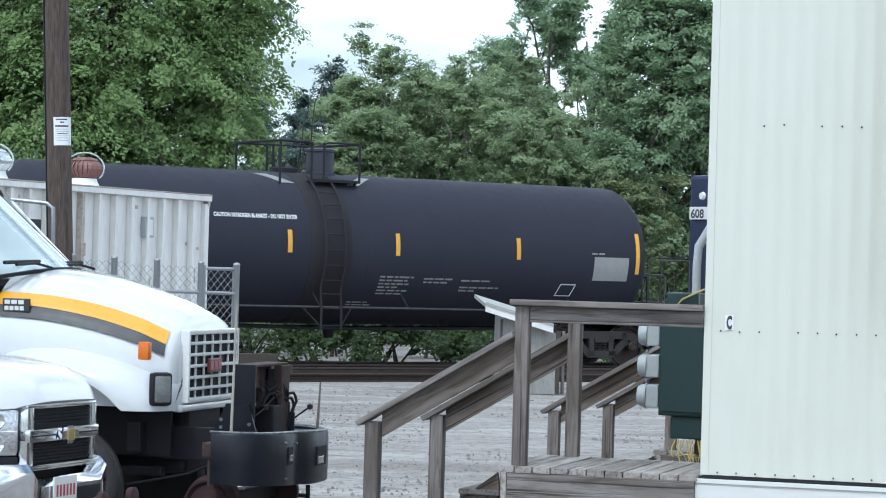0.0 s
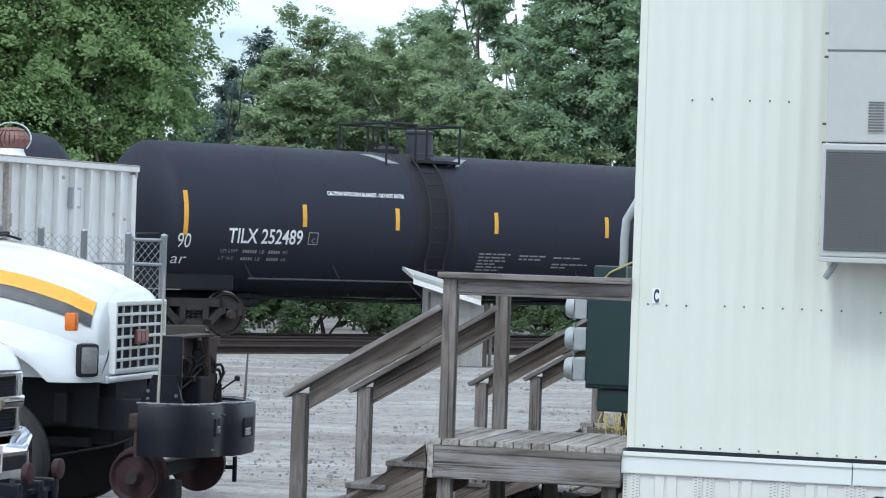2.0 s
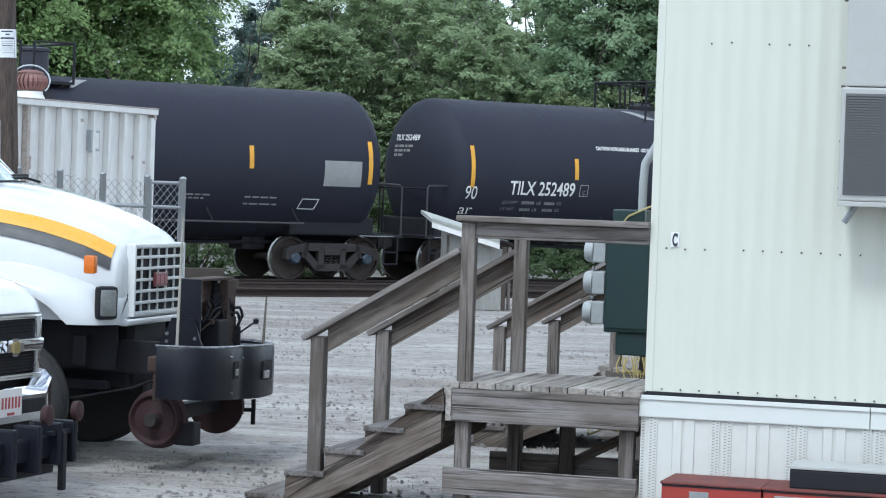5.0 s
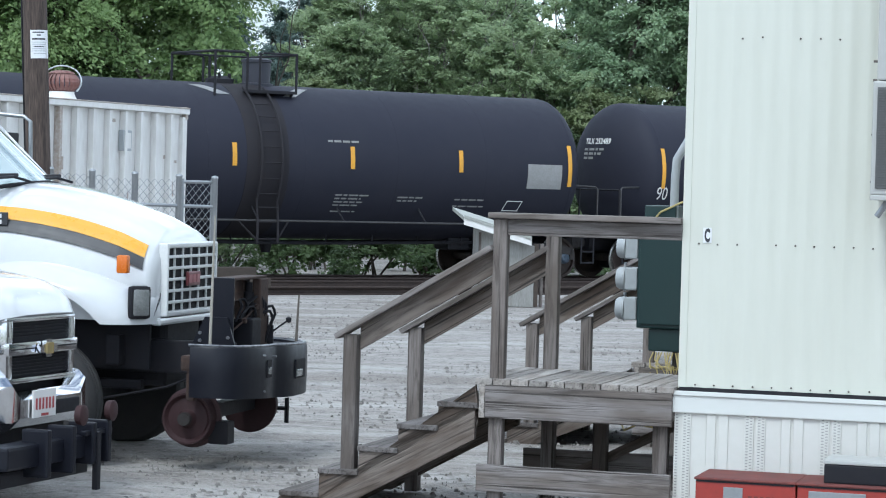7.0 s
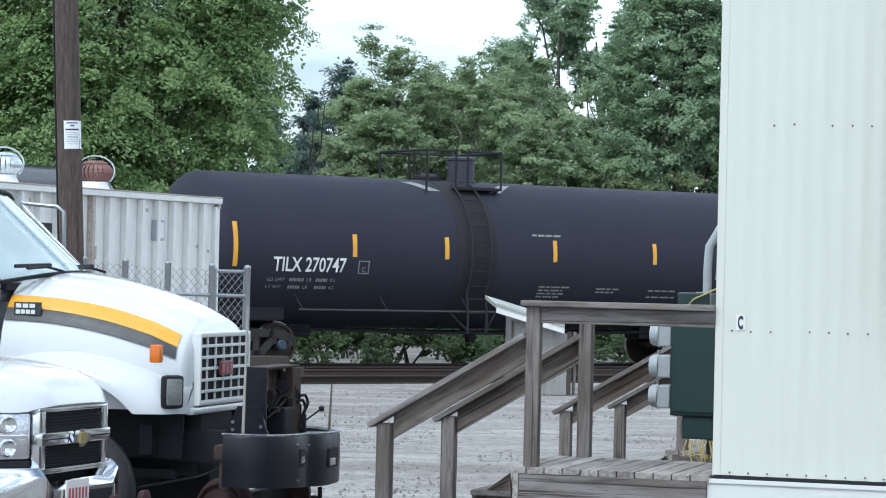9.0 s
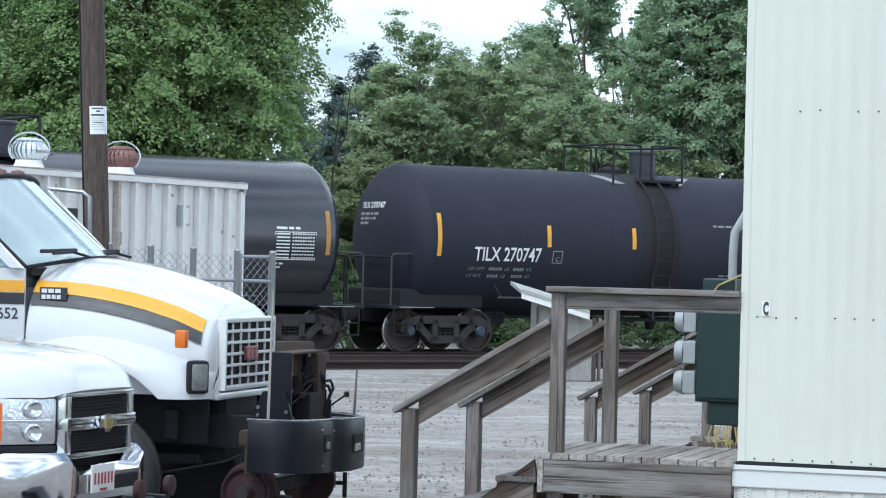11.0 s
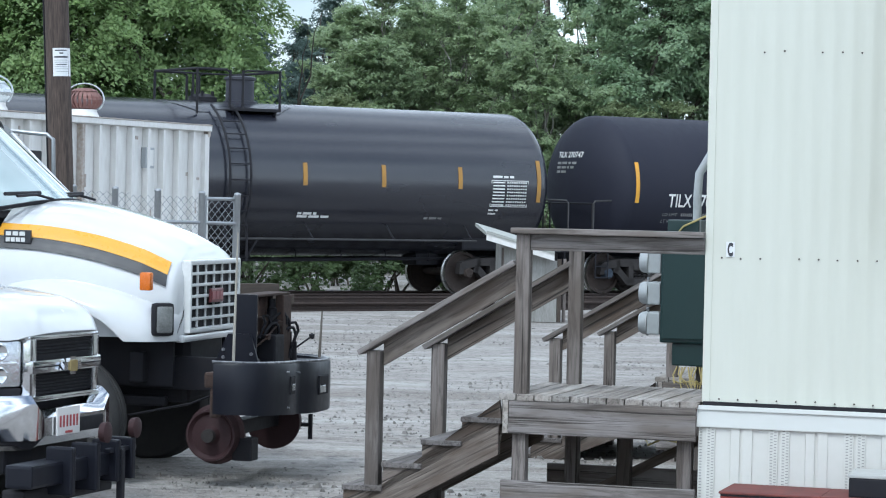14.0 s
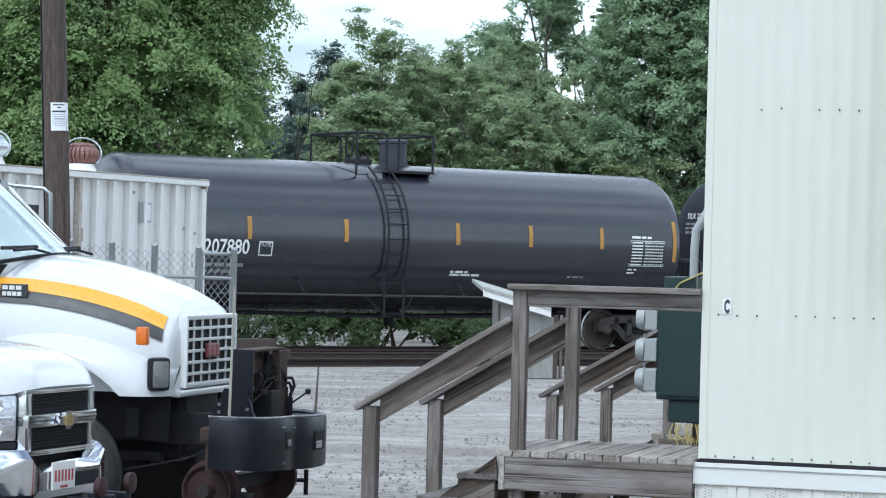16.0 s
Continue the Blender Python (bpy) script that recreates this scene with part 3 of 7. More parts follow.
def tank_car(label, centre, R, zc, marks, mat, number, logo, stencil, has_ladder_bright=False, frames_at=()):
    """The car's own space: x along the track, the near side at -y, z from the rail's top. marks: yellow strips along the near side, the first and last at the ends."""
    car = thing("tank_car", pose(0, 0, 0), label, "tank car", "train of tank cars")
    MOVING.append((car, centre))
    x0, x1 = marks[0] - 0.05, marks[-1] + 0.05
    hd = R * 0.40
    prof = []
    n = 14
    for i in range(n + 1):
        a = math.pi / 2 * i / n
        prof.append((x0 - hd * math.cos(a), R * math.sin(a)))
    m = 10
    prof += [(x0 + (x1 - x0) * i / m, R) for i in range(1, m)]
    for i in range(n + 1):
        a = math.pi / 2 * (1 - i / n)
        prof.append((x1 + hd * math.cos(a), R * math.sin(a)))
    bm = bmesh.new()
    lathe(bm, prof, "x", 72, (0, 0, zc))
    bmesh.ops.remove_doubles(bm, verts=bm.verts[:], dist=1e-5)
    part("tank", bm, mat, car, smooth=True)
    # weld seams and the sooty belt under the manway
    for x in [x0 + (x1 - x0) * k / 6 for k in range(0, 7)]:
        bm = bmesh.new()
        lathe(bm, [(x - 0.012, R - 0.004), (x - 0.008, R + 0.0015), (x + 0.008, R + 0.0015), (x + 0.012, R - 0.004)], "x", 72, (0, 0, zc))
        part("weld_seam", bm, mat, car, smooth=True)
    xm = (x0 + x1) / 2
    if not has_ladder_bright:
        bm = bmesh.new()
        lathe(bm, [(xm - 1.4, R - 0.01), (xm - 1.39, R + 0.005), (xm - 0.4, R + 0.005), (xm - 0.39, R - 0.01)], "x", 72, (0, 0, zc))
        part("soot_belt", bm, M_TANK_BAND, car, smooth=True)
    # yellow strips
    for i, x in enumerate(marks):
        end = i in (0, len(marks) - 1)
        h, top = (0.92, 0.56) if end else (0.47, 0.36)
        bm = bmesh.new()
        bmesh.ops.create_grid(bm, x_segments=1, y_segments=8, size=0.5)
        for v in bm.verts:
            v.co = Vector((v.co.x * 0.105, v.co.y * h, 0))
        part("reflective_strip", shell_wrap(bm, x, zc + top - h / 2, R, zc), M_YELLOW_DULL if has_ladder_bright else M_YELLOW, car)
    # running pipe along the sill line, with brackets
    bm = bmesh.new()
    pz, py = zc - 1.22, -R * 0.72 - 0.35
    pipe(bm, [(x0 + 1.6, py, pz), (x1 - 1.6, py, pz)], 0.024)
    part("side_handrail", bm, M_PIPE, car, smooth=True)
    for x in [x0 + 1.7 + k * (x1 - x0 - 3.4) / 5 for k in range(6)]:
        bm = bmesh.new()
        pipe(bm, [(x, py, pz), (x - 0.05, py + 0.06, pz + 0.12), (x - 0.1, -R * 0.82, zc - R * 0.56)], 0.018, 5)
        part("rail_bracket", bm, M_STEEL_BLACK, car)
    # brake line and outlet under the belly
    bm = bmesh.new()
    for y in (-0.55, 0.5):
        pipe(bm, [(x0 + 1.8, y, zc - R - 0.02), (xm - 1, y, zc - R - 0.08), (xm + 1, y, zc - R - 0.08), (x1 - 1.8, y, zc - R - 0.02)], 0.035, 6)
    for k in range(9):
        xx = x0 + 2.2 + k * (x1 - x0 - 4.4) / 8
        rod(bm, (xx, -0.55, zc - R - 0.06), (xx, 0.5, zc - R - 0.06), 0.02, 5)
        rod(bm, (xx, -0.55, zc - R - 0.1), (xx, -0.55, zc - R + 0.25), 0.016, 5)
    part("brake_pipe", bm, M_STEEL_BLACK, car)
    bm = bmesh.new()
    lathe(bm, [(zc - R - 0.3, 0.0), (zc - R - 0.3, 0.1), (zc - R - 0.12, 0.13), (zc - R - 0.1, 0.24), (zc - R + 0.15, 0.26)], "z", 16, (xm, 0, 0))
    part("bottom_outlet", bm, M_STEEL_BLACK, car, smooth=True)
    # centre ladder on the near side
    lm = M_STEEL_BLACK if has_ladder_bright else M_TANK_BAND
    xc, xm = xm, xm - 0.85
    for dx in (-0.24, 0.24):
        bm = bmesh.new()
        pts = [(xm + dx, -(R + 0.1) * math.cos(radians(a)), zc + (R + 0.1) * math.sin(radians(a))) for a in range(62, -29, -6)]
        pts += [(xm + dx, -R * 0.9 - 0.12, zc - 1.25), (xm + dx, -R * 0.9 - 0.12, zc - 1.68)]
        pipe(bm, pts, 0.026, 6)
        part("ladder_rail", bm, lm, car, smooth=True)
    hs = [zc + (R + 0.1) * math.sin(radians(a)) for a in (55, 43, 32, 21, 10, -1, -12, -23)] + [zc - 0.95, zc - 1.25, zc - 1.6]
    for z in hs:
        q = (z - zc) / (R + 0.1)
        y = -(R + 0.1) * math.sqrt(max(0, 1 - q * q)) if z > zc - 0.8 else -R * 0.9 - 0.12
        bm = bmesh.new()
        rod(bm, (xm - 0.24, y, z), (xm + 0.24, y, z), 0.013, 6)
        part("ladder_rung", bm, lm, car)
    for dx in (-0.24, 0.24):
        bm = bmesh.new()
        pipe(bm, [(xm + dx, -R * 0.9 - 0.1, zc - 1.62), (xm + dx * 2.6, -R * 0.72 - 0.2, zc - 1.2)], 0.02, 5)
        part("ladder_stay", bm, lm, car)
    # top platform, manway and its railing
    xm = xc + (0.0 if has_ladder_bright else -0.33)
    zt = zc + R
    pl = new("top_platform")
    pl.parent = car
    pl.location = (xm, 0, zt)
    pl.empty_display_size = 0.1
    px0, px1, pw = -1.5, 0.42, 0.75
    for side in (-1, 1):
        bm = bmesh.new()
        box(bm, -0.75, px1, side * pw - 0.25, side * pw + 0.25, -0.2, -0.18)
        box(bm, -0.75, px1, side * pw - 0.27, side * pw - 0.23, -0.21, -0.15)
        box(bm, -0.75, px1, side * pw + 0.23, side * pw + 0.27, -0.21, -0.15)
        part("grating", bm, M_STEEL_BLACK, pl)
        bm = bmesh.new()
        y = side * (pw + 0.22)
        for xx in (px0, -0.75, -0.45, px1) if side < 0 else (px0, -0.6, px1):
            rod(bm, (xx, y, -0.3 if xx < -0.8 else -0.16), (xx, y, 0.62), 0.028, 6)
        pipe(bm, [(px0, y, 0.62), (-0.83, y, 0.62), (-0.75, y, 0.56), (-0.75, y, 0.0)], 0.028, 6)
        pipe(bm, [(-0.45, y, 0.0), (-0.45, y, 0.56), (-0.37, y, 0.62), (px1, y, 0.62)], 0.02, 6)
        if side > 0:
            pipe(bm, [(-0.8, y, 0.62), (-0.4, y, 0.62)], 0.02, 6)
        part("guard_rail", bm, M_STEEL_BLACK, pl, smooth=True)
        for xx in (-0.6, px1 - 0.05):
            bm = bmesh.new()
            pipe(bm, [(xx, side * (pw + 0.2), -0.17), (xx - 0.1, side * (pw - 0.02), -0.45)], 0.025, 5)
            part("bracket", bm, M_STEEL_BLACK, pl)
    for xx in (px0, px1):
        bm = bmesh.new()
        pipe(bm, [(xx, -(pw + 0.22), 0.62), (xx, pw + 0.22, 0.62)], 0.028, 6)
        part("end_rail", bm, M_STEEL_BLACK, pl, smooth=True)
    bm = bmesh.new()
    lathe(bm, [(-0.25, 0.36), (0.02, 0.36), (0.03, 0.30), (0.46, 0.30), (0.47, 0.33), (0.52, 0.33), (0.55, 0.25), (0.56, 0.0)], "z", 22, (0.0, 0, 0))
    part("manway", bm, M_MANWAY, pl, smooth=True)
    bm = bmesh.new()
    lathe(bm, [(-0.3, 0.3), (0.08, 0.3), (0.1, 0.26), (0.14, 0.2), (0.16, 0.0)], "z", 18, (-0.85, 0.05, 0))
    for k in range(6):
        a = k * 1.047
        rod(bm, (-0.85 + 0.24 * math.cos(a), 0.05 + 0.24 * math.sin(a), 0.05), (-0.85 + 0.24 * math.cos(a), 0.05 + 0.24 * math.sin(a), 0.2), 0.03, 6)
    part("valve_cover", bm, M_STEEL_BLACK, pl, smooth=True)
    # pale worn saddle patches on the top, each side of the manway
    for sx in (-1, 1):
        bm = bmesh.new()
        bmesh.ops.create_grid(bm, x_segments=2, y_segments=6, size=0.5)
        for v in bm.verts:
            v.co = Vector((v.co.x * 0.3 + (-1.5 if sx < 0 else 0.55) + v.co.y * 0.5 * sx, v.co.y * 0.42, 0))
        part("worn_patch", shell_wrap(bm, xm, zc + R * 0.90, R, zc, 0.01), M_PANEL_GREY if not has_ladder_bright else mat, car)
    # ends: stub sill, coupler, end sill and hand rails, air hose, crossover step
    for e in (-1, 1):
        xe = x0 if e < 0 else x1
        part("stub_sill", boxed(min(xe - e * 1.8, xe + e * 1.02), max(xe - e * 1.8, xe + e * 1.02), -0.27, 0.27, 0.62, 0.98, 0.02), M_STEEL_BLACK, car)
        part("saddle", boxed(xe - e * 0.55 - 1.15, xe - e * 0.55 + 0.95, -1.1, 1.1, 0.95, zc - R * 0.66, 0.05), M_STEEL_BLACK, car)
        part("end_sill", boxed(min(xe + e * 0.45, xe + e * 1.0), max(xe + e * 0.45, xe + e * 1.0), -1.35, 1.35, 0.93, 1.0, 0.01), M_STEEL_BLACK, car)
        bm = bmesh.new()
        box(bm, min(xe + e * 1.0, xe + e * 1.2), max(xe + e * 1.0, xe + e * 1.2), -0.09, 0.09, 0.7, 0.88, 0.02)
        box(bm, min(xe + e * 1.12, xe + e * 1.30), max(xe + e * 1.12, xe + e * 1.30), -0.16, 0.16, 0.66, 0.94, 0.05)
        part("coupler", bm, M_TRUCKFRAME, car)
        for y in (-1, 1):
            bm = bmesh.new()
            xa, xb = xe + e * 0.95, xe + e * 0.2
            pipe(bm, [(xa, y * 1.32, 0.98), (xa, y * 1.32, 2.02), (xa - e * 0.05, y * 1.30, 2.08), (xb, y * 1.2, 2.1)], 0.022, 6)
            part("end_handrail", bm, M_PIPE, car, smooth=True)
            bm = bmesh.new()
            rod(bm, (xa - e * 0.08, y * 1.33, 1.0), (xa - e * 0.08, y * 1.33, 0.35), 0.02, 6)
            rod(bm, (xa - e * 0.42, y * 1.33, 1.0), (xa - e * 0.42, y * 1.33, 0.35), 0.02, 6)
            for z in (0.37, 0.62):
                rod(bm, (xa - e * 0.08, y * 1.33, z), (xa - e * 0.42, y * 1.33, z), 0.02, 6)
            part("sill_step", bm, M_STEEL_BLACK, car)
            part("end_label", boxed(min(xe - e * 0.1, xe + e * 0.75), max(xe - e * 0.1, xe + e * 0.75), y * 1.353 - 0.004, y * 1.353 + 0.004, 0.955, 0.975), M_LETTER_DIM, car)
        bm = bmesh.new()
        pipe(bm, [(xe + e * 0.72, -0.95, 2.02), (xe + e * 0.72, 0.95, 2.02)], 0.02, 6)
        for y in (-0.95, 0.95):
            pipe(bm, [(xe + e * 0.72, y, 2.02), (xe + e * 0.72, y, 1.0)], 0.02, 6)
        part("crossover_rail", bm, M_STEEL_BLACK, car, smooth=True)
        bm = bmesh.new()
        pipe(bm, [(xe + e * 1.0, 0.3, 0.75), (xe + e * 1.15, 0.32, 0.55), (xe + e * 1.3, 0.3, 0.42)], 0.03, 6)
        part("air_hose", bm, M_STEEL_BLACK, car, smooth=True)
        part("brake_cylinder", boxed(xe - e * 2.2 - 0.3, xe - e * 2.2 + 0.3, -0.5, 0.1, 0.6, 0.9, 0.08), M_STEEL_BLACK, car)
        # the truck
        xt = xe - e * 0.6
        part("brake_beam", boxed(xt - 0.72, xt - 0.3, -0.55, 0.55, 0.2, 0.72, 0.06), M_STEEL_BLACK, car)
        part("brake_beam", boxed(xt + 0.3, xt + 0.72, -0.55, 0.55, 0.2, 0.72, 0.06), M_STEEL_BLACK, car)
        part("bolster", boxed(xt - 0.2, xt + 0.2, -1.0, 1.0, 0.5, 0.78, 0.04), M_TRUCKFRAME, car)
        for side in (-1, 1):
            side_frame(car, xt, side)
        for dx in (-0.889, 0.889):
            wheelset(car, xt + dx)
    # lettering
    for name, bm, x, z, mt in stencil:
        o = part(name, shell_wrap(bm, x, z, R, zc), mt, car)
        if name in ("placard_table", "placard_notes", "placard_heading", "weight_data", "test_stencil", "belly_stencil", "handling_stencil", "caution_line"):
            o["kind"] = "stuff"
    # number on the rear head
    if number:
        bm = letters(number, 0.125, 1.0, 0.004)
        rows = [(xa, xa + w, -0.10 - 0.1 * k - 0.055, -0.10 - 0.1 * k) for k, ws in enumerate(((0.17, 0.22, 0.1, 0.17), (0.17, 0.19, 0.08, 0.13), (0.17, 0.2))) for xa, w in ((sum(ws[:i]) + 0.045 * i, v) for i, v in enumerate(ws))]
        b2 = quad_bars(rows)
        for nm, b, mt in (("end_number", bm, M_LETTER), ("end_data", b2, M_LETTER_DIM)):
            for v in b.verts:
                y, z = 0.62 - v.co.x, R * 0.40 + v.co.y
                rr = min(1, math.hypot(y, z) / R)
                v.co = Vector((x0 - hd * math.sqrt(1 - rr * rr) - 0.012, y, zc + z))
            part(nm, b, mt, car)
    return car


M_PIPE = material("dull_pipe", (0.05, 0.05, 0.053), 0.55, 0.2, other=(0.035, 0.032, 0.03), amount=0.7, scale=4, fine=30, bump=0.05)
M_MANWAY = material("manway_blue_black", (0.022, 0.024, 0.038), 0.55, other=(0.03, 0.03, 0.035), scale=4, fine=30, bump=0.05)


def frame_lines(w, h, t, skew=0.0):
    return quad_bars([(0, w, 0, t), (0, w, h - t, h), (0, t, t, h - t), (w - t, w, t, h - t)])


def data_lines(widths, h=0.036, gap=0.08):
    rnd = random.Random(len(widths) * 7 + int(sum(widths) * 100))
    rows = []
    for k, w in enumerate(widths):
        x = 0.0
        while x < w - 0.05:
            n = min(w - x, rnd.uniform(0.09, 0.26))
            rows.append((x, x + n, -k * gap - h, -k * gap))
            x += n + 0.035
    return quad_bars(rows)


def placard(w, h, rows, cols):
    bars = []
    for r in range(rows):
        y = h - (r + 0.75) * h / rows
        bars.append((0.03, w * 0.36, y, y + h / rows * 0.4))
        for c in range(cols):
            x = w * 0.42 + c * w * 0.56 / cols
            bars.append((x, x + w * 0.36 / cols, y, y + h / rows * 0.45))
    return quad_bars(bars)


def weights(x, z):
    """Two lines of weights: the figures as short bars, the units lettered."""
    out = []
    for k in (0, 1):
        zz = z - 0.15 * k
        for n, dx in ((6 - k, 0.0), (5, 0.62)):
            out.append(("weight_data", quad_bars([(i * 0.058, i * 0.058 + 0.04, 0.0, 0.072) for i in range(n)]), x + dx, zz, M_LETTER_DIM))
            out.append(("weight_line", letters("LB" if dx < 0.1 else "KG", 0.075, 0.12), x + dx + n * 0.058 + 0.05, zz, M_LETTER_DIM))
    return out


def slanted(bm, k):
    for v in bm.verts:
        v.co.x += v.co.y * k
    return bm


# the first car, whose middle is 1.63 m behind the reference of the train
CA, CB, CC = -1.63, -18.09, -34.1
ZA, ZB, ZC = 2.44, 2.42, 2.38
RA, RB, RC = 1.6, 1.62, 1.6
tank_car("matte black tank car with white reporting number and yellow strips", CA, RA, ZA, [-7.04, -4.22, -1.89, 0.72, 3.81, 7.05], M_TANK_MATTE, "TILX 252489", True, [
    ("reporting_number", split_tall(letters("TILX 252489", 0.30, 1.78, 0.006)), -6.02, 1.96, M_LETTER),
    ("plate_mark", frame_lines(0.24, 0.27, 0.02), -4.10, 1.96, M_LETTER_DIM),
    ("plate_letter", letters("C", 0.1), -4.02, 2.0, M_LETTER_DIM),
    ("weight_line", letters("LD LMT", 0.075, 0.42), -6.15, 1.75, M_LETTER_DIM),
    ("weight_line", letters("LT WT", 0.075, 0.36), -6.15, 1.60, M_LETTER_DIM),
    *weights(-5.62, 1.75),
    ("caution_line", letters("CAUTION NITROGEN BLANKET - DO NOT ENTER", 0.085, 1.95, 0.004), -3.62, 3.02, M_LETTER),
    ("test_stencil", data_lines([0.85, 0.7, 0.75, 0.5, 0.75, 0.7]), 0.35, 1.9, M_LETTER_DIM),
    ("test_stencil", data_lines([0.72, 0.6]), 1.45, 1.88, M_LETTER_DIM),
    ("test_stencil", data_lines([0.8, 0.0, 1.0, 0.4]), 2.4, 1.86, M_LETTER_DIM),
    ("belly_stencil", data_lines([0.5, 0.6, 0.45]), -0.25, 1.35, M_LETTER_DIM),
    ("grey_placard", split_tall(quad_bars([(0, 0.95, 0, 0.53)])), 5.85, 1.92, M_PANEL_GREY),
    ("placard_heading", data_lines([0.4]), 5.78, 2.53, M_LETTER_DIM),
    ("placard_holder", slanted(frame_lines(0.42, 0.3, 0.02), 0.25), 4.95, 1.56, M_LETTER),
    ("scrawl", letters("90", 0.3, 0.32, 0.0), -7.2, 1.83, M_LETTER),
    ("scrawl", letters("ar", 0.26, 0.36, -0.002), -7.25, 1.5, M_LETTER)])
tank_car("matte black tank car with sooty belt and white reporting number", CB, RB, ZB, [-6.76, -3.96, -1.68, 1.13, 3.86, 6.76], M_TANK_MATTE, "TILX 270747", True, [
    ("reporting_number", split_tall(letters("TILX 270747", 0.29, 1.72, 0.006)), -5.87, 1.99, M_LETTER),
    ("plate_mark", frame_lines(0.26, 0.28, 0.02), -3.85, 1.96, M_LETTER_DIM),
    ("plate_letter", letters("C", 0.1), -3.77, 2.0, M_LETTER_DIM),
    ("weight_line", letters("LD LMT", 0.075, 0.42), -5.97, 1.78, M_LETTER_DIM),
    ("weight_line", letters("LT WT", 0.075, 0.36), -5.97, 1.63, M_LETTER_DIM),
    *weights(-5.44, 1.78),
    ("caution_line", data_lines([0.75], 0.045), 0.55, 2.9, M_LETTER_DIM),
    ("test_stencil", data_lines([0.9, 0.65, 0.7, 0.6, 0.0, 0.6]), 0.8, 1.78, M_LETTER_DIM),
    ("test_stencil", data_lines([0.65, 0.5]), 2.35, 1.76, M_LETTER_DIM),
    ("test_stencil", data_lines([0.8, 0.0, 0.85]), 3.8, 1.74, M_LETTER_DIM),
    ("grey_placard", split_tall(quad_bars([(0, 0.92, 0, 0.54)])), 5.62, 2.0, M_PANEL_GREY),
    ("placard_holder", slanted(frame_lines(0.42, 0.26, 0.02), 0.25), 5.12, 1.5, M_LETTER)])
tank_car("glossy black tank car with bright ladder and data placard", CC, RC, ZC, [-6.6, -4.38, -2.09, 0.69, 2.59, 4.51, 6.56], M_TANK_GLOSS, "", True, [
    ("reporting_number", split_tall(letters("TILX 207880", 0.29, 1.85, 0.006)), -6.22, 1.97, M_LETTER),
    ("plate_mark", frame_lines(0.32, 0.30, 0.025), -4.15, 1.94, M_LETTER),
    ("plate_word", letters("PLATE", 0.07, 0.22), -4.1, 2.13, M_LETTER),
    ("weight_data", data_lines([1.5, 1.35], 0.08, 0.15), -5.95, 1.78, M_LETTER_DIM),
    ("placard_table", placard(0.95, 0.56, 8, 9), 5.32, 1.92, M_LETTER),
    ("placard_border", frame_lines(0.97, 0.58, 0.015), 5.31, 1.91, M_LETTER),
    ("placard_heading", data_lines([0.55], 0.05), 5.35, 2.58, M_LETTER),
    ("placard_notes", data_lines([0.25, 0.2]), 5.3, 1.85, M_LETTER),
    ("handling_stencil", data_lines([0.45, 0.8], 0.055, 0.07), 0.6, 1.72, M_LETTER),
    ("handling_stencil", data_lines([0.5], 0.05), 3.7, 1.66, M_LETTER_DIM)], has_ladder_bright=True)


def locomotive():
    """The engine's rear end: hood, walkway, hand rails, number board and truck."""
    lo = thing("locomotive", pose(0, 0, 0), "navy blue diesel locomotive with white number board", "locomotive")
    MOVING.append((lo, 7.35))
    part("hood", boxed(1.5, 14.0, -0.95, 0.95, 1.45, 4.5, 0.1), M_BLUE_LOCO, lo)
    part("walkway", boxed(-0.35, 14.6, -1.5, 1.5, 1.28, 1.45, 0.02), M_STEEL_BLACK, lo)
    part("underframe", boxed(0.0, 14.4, -0.6, 0.6, 0.75, 1.28, 0.03), M_STEEL_BLACK, lo)
    part("fuel_tank", boxed(5.0, 9.5, -1.25, 1.25, 0.4, 1.25, 0.15), M_STEEL_BLACK, lo)
    part("coupler", boxed(-0.75, 0.0, -0.13, 0.13, 0.68, 0.92, 0.04), M_TRUCKFRAME, lo)
    part("pilot", boxed(-0.4, -0.3, -1.45, 1.45, 0.35, 1.3, 0.02), M_STEEL_BLACK, lo)
    nb = part("number_board", boxed(1.46, 1.498, 0.1, 0.88, 3.44, 3.74, 0.01), M_LETTER, lo)
    bm = letters("608", 0.2, 0.5, 0.008)
    for v in bm.verts:
        v.co = Vector((1.455, 0.82 - v.co.x, 3.48 + v.co.y))
    part("number", bm, M_INK, nb)
    bm = bmesh.new()
    lathe(bm, [(1.44, 0.0), (1.44, 0.08), (1.5, 0.1)], "x", 16, (0, 0.42, 4.0))
    part("marker_lamp", bm, M_LETTER, lo, smooth=True)
    for y in (-1.42, 1.42):
        bm = bmesh.new()
        pipe(bm, [(0.7, y, 1.45), (0.7, y, 2.42), (0.8, y, 2.5), (5.0, y, 2.5)], 0.022, 6)
        for x in (2.3, 3.9):
            rod(bm, (x, y, 1.45), (x, y, 2.5), 0.02, 6)
        part("walkway_rail", bm, M_PIPE, lo, smooth=True)
    bm = bmesh.new()
    for ya, yb in ((-1.4, -0.35), (0.35, 1.4)):
        pipe(bm, [(-0.3, ya, 1.4), (-0.3, ya, 2.42), (-0.3, yb, 2.42), (-0.3, yb, 1.4)], 0.022, 6)
    part("end_rail", bm, M_PIPE, lo, smooth=True)
    for x in (2.0, 4.2, 10.5, 12.7):
        wheelset(lo, x)
    for x in (3.1, 11.6):
        for s in (-1, 1):
            side_frame(lo, x, s)


locomotive()


# ---------------------------------------------------------------- office trailer and its steps
YARD = pose(1.767, 17.1, 0, 0, 0, -17)            # the trailer's corner; x along its end wall, y along its side


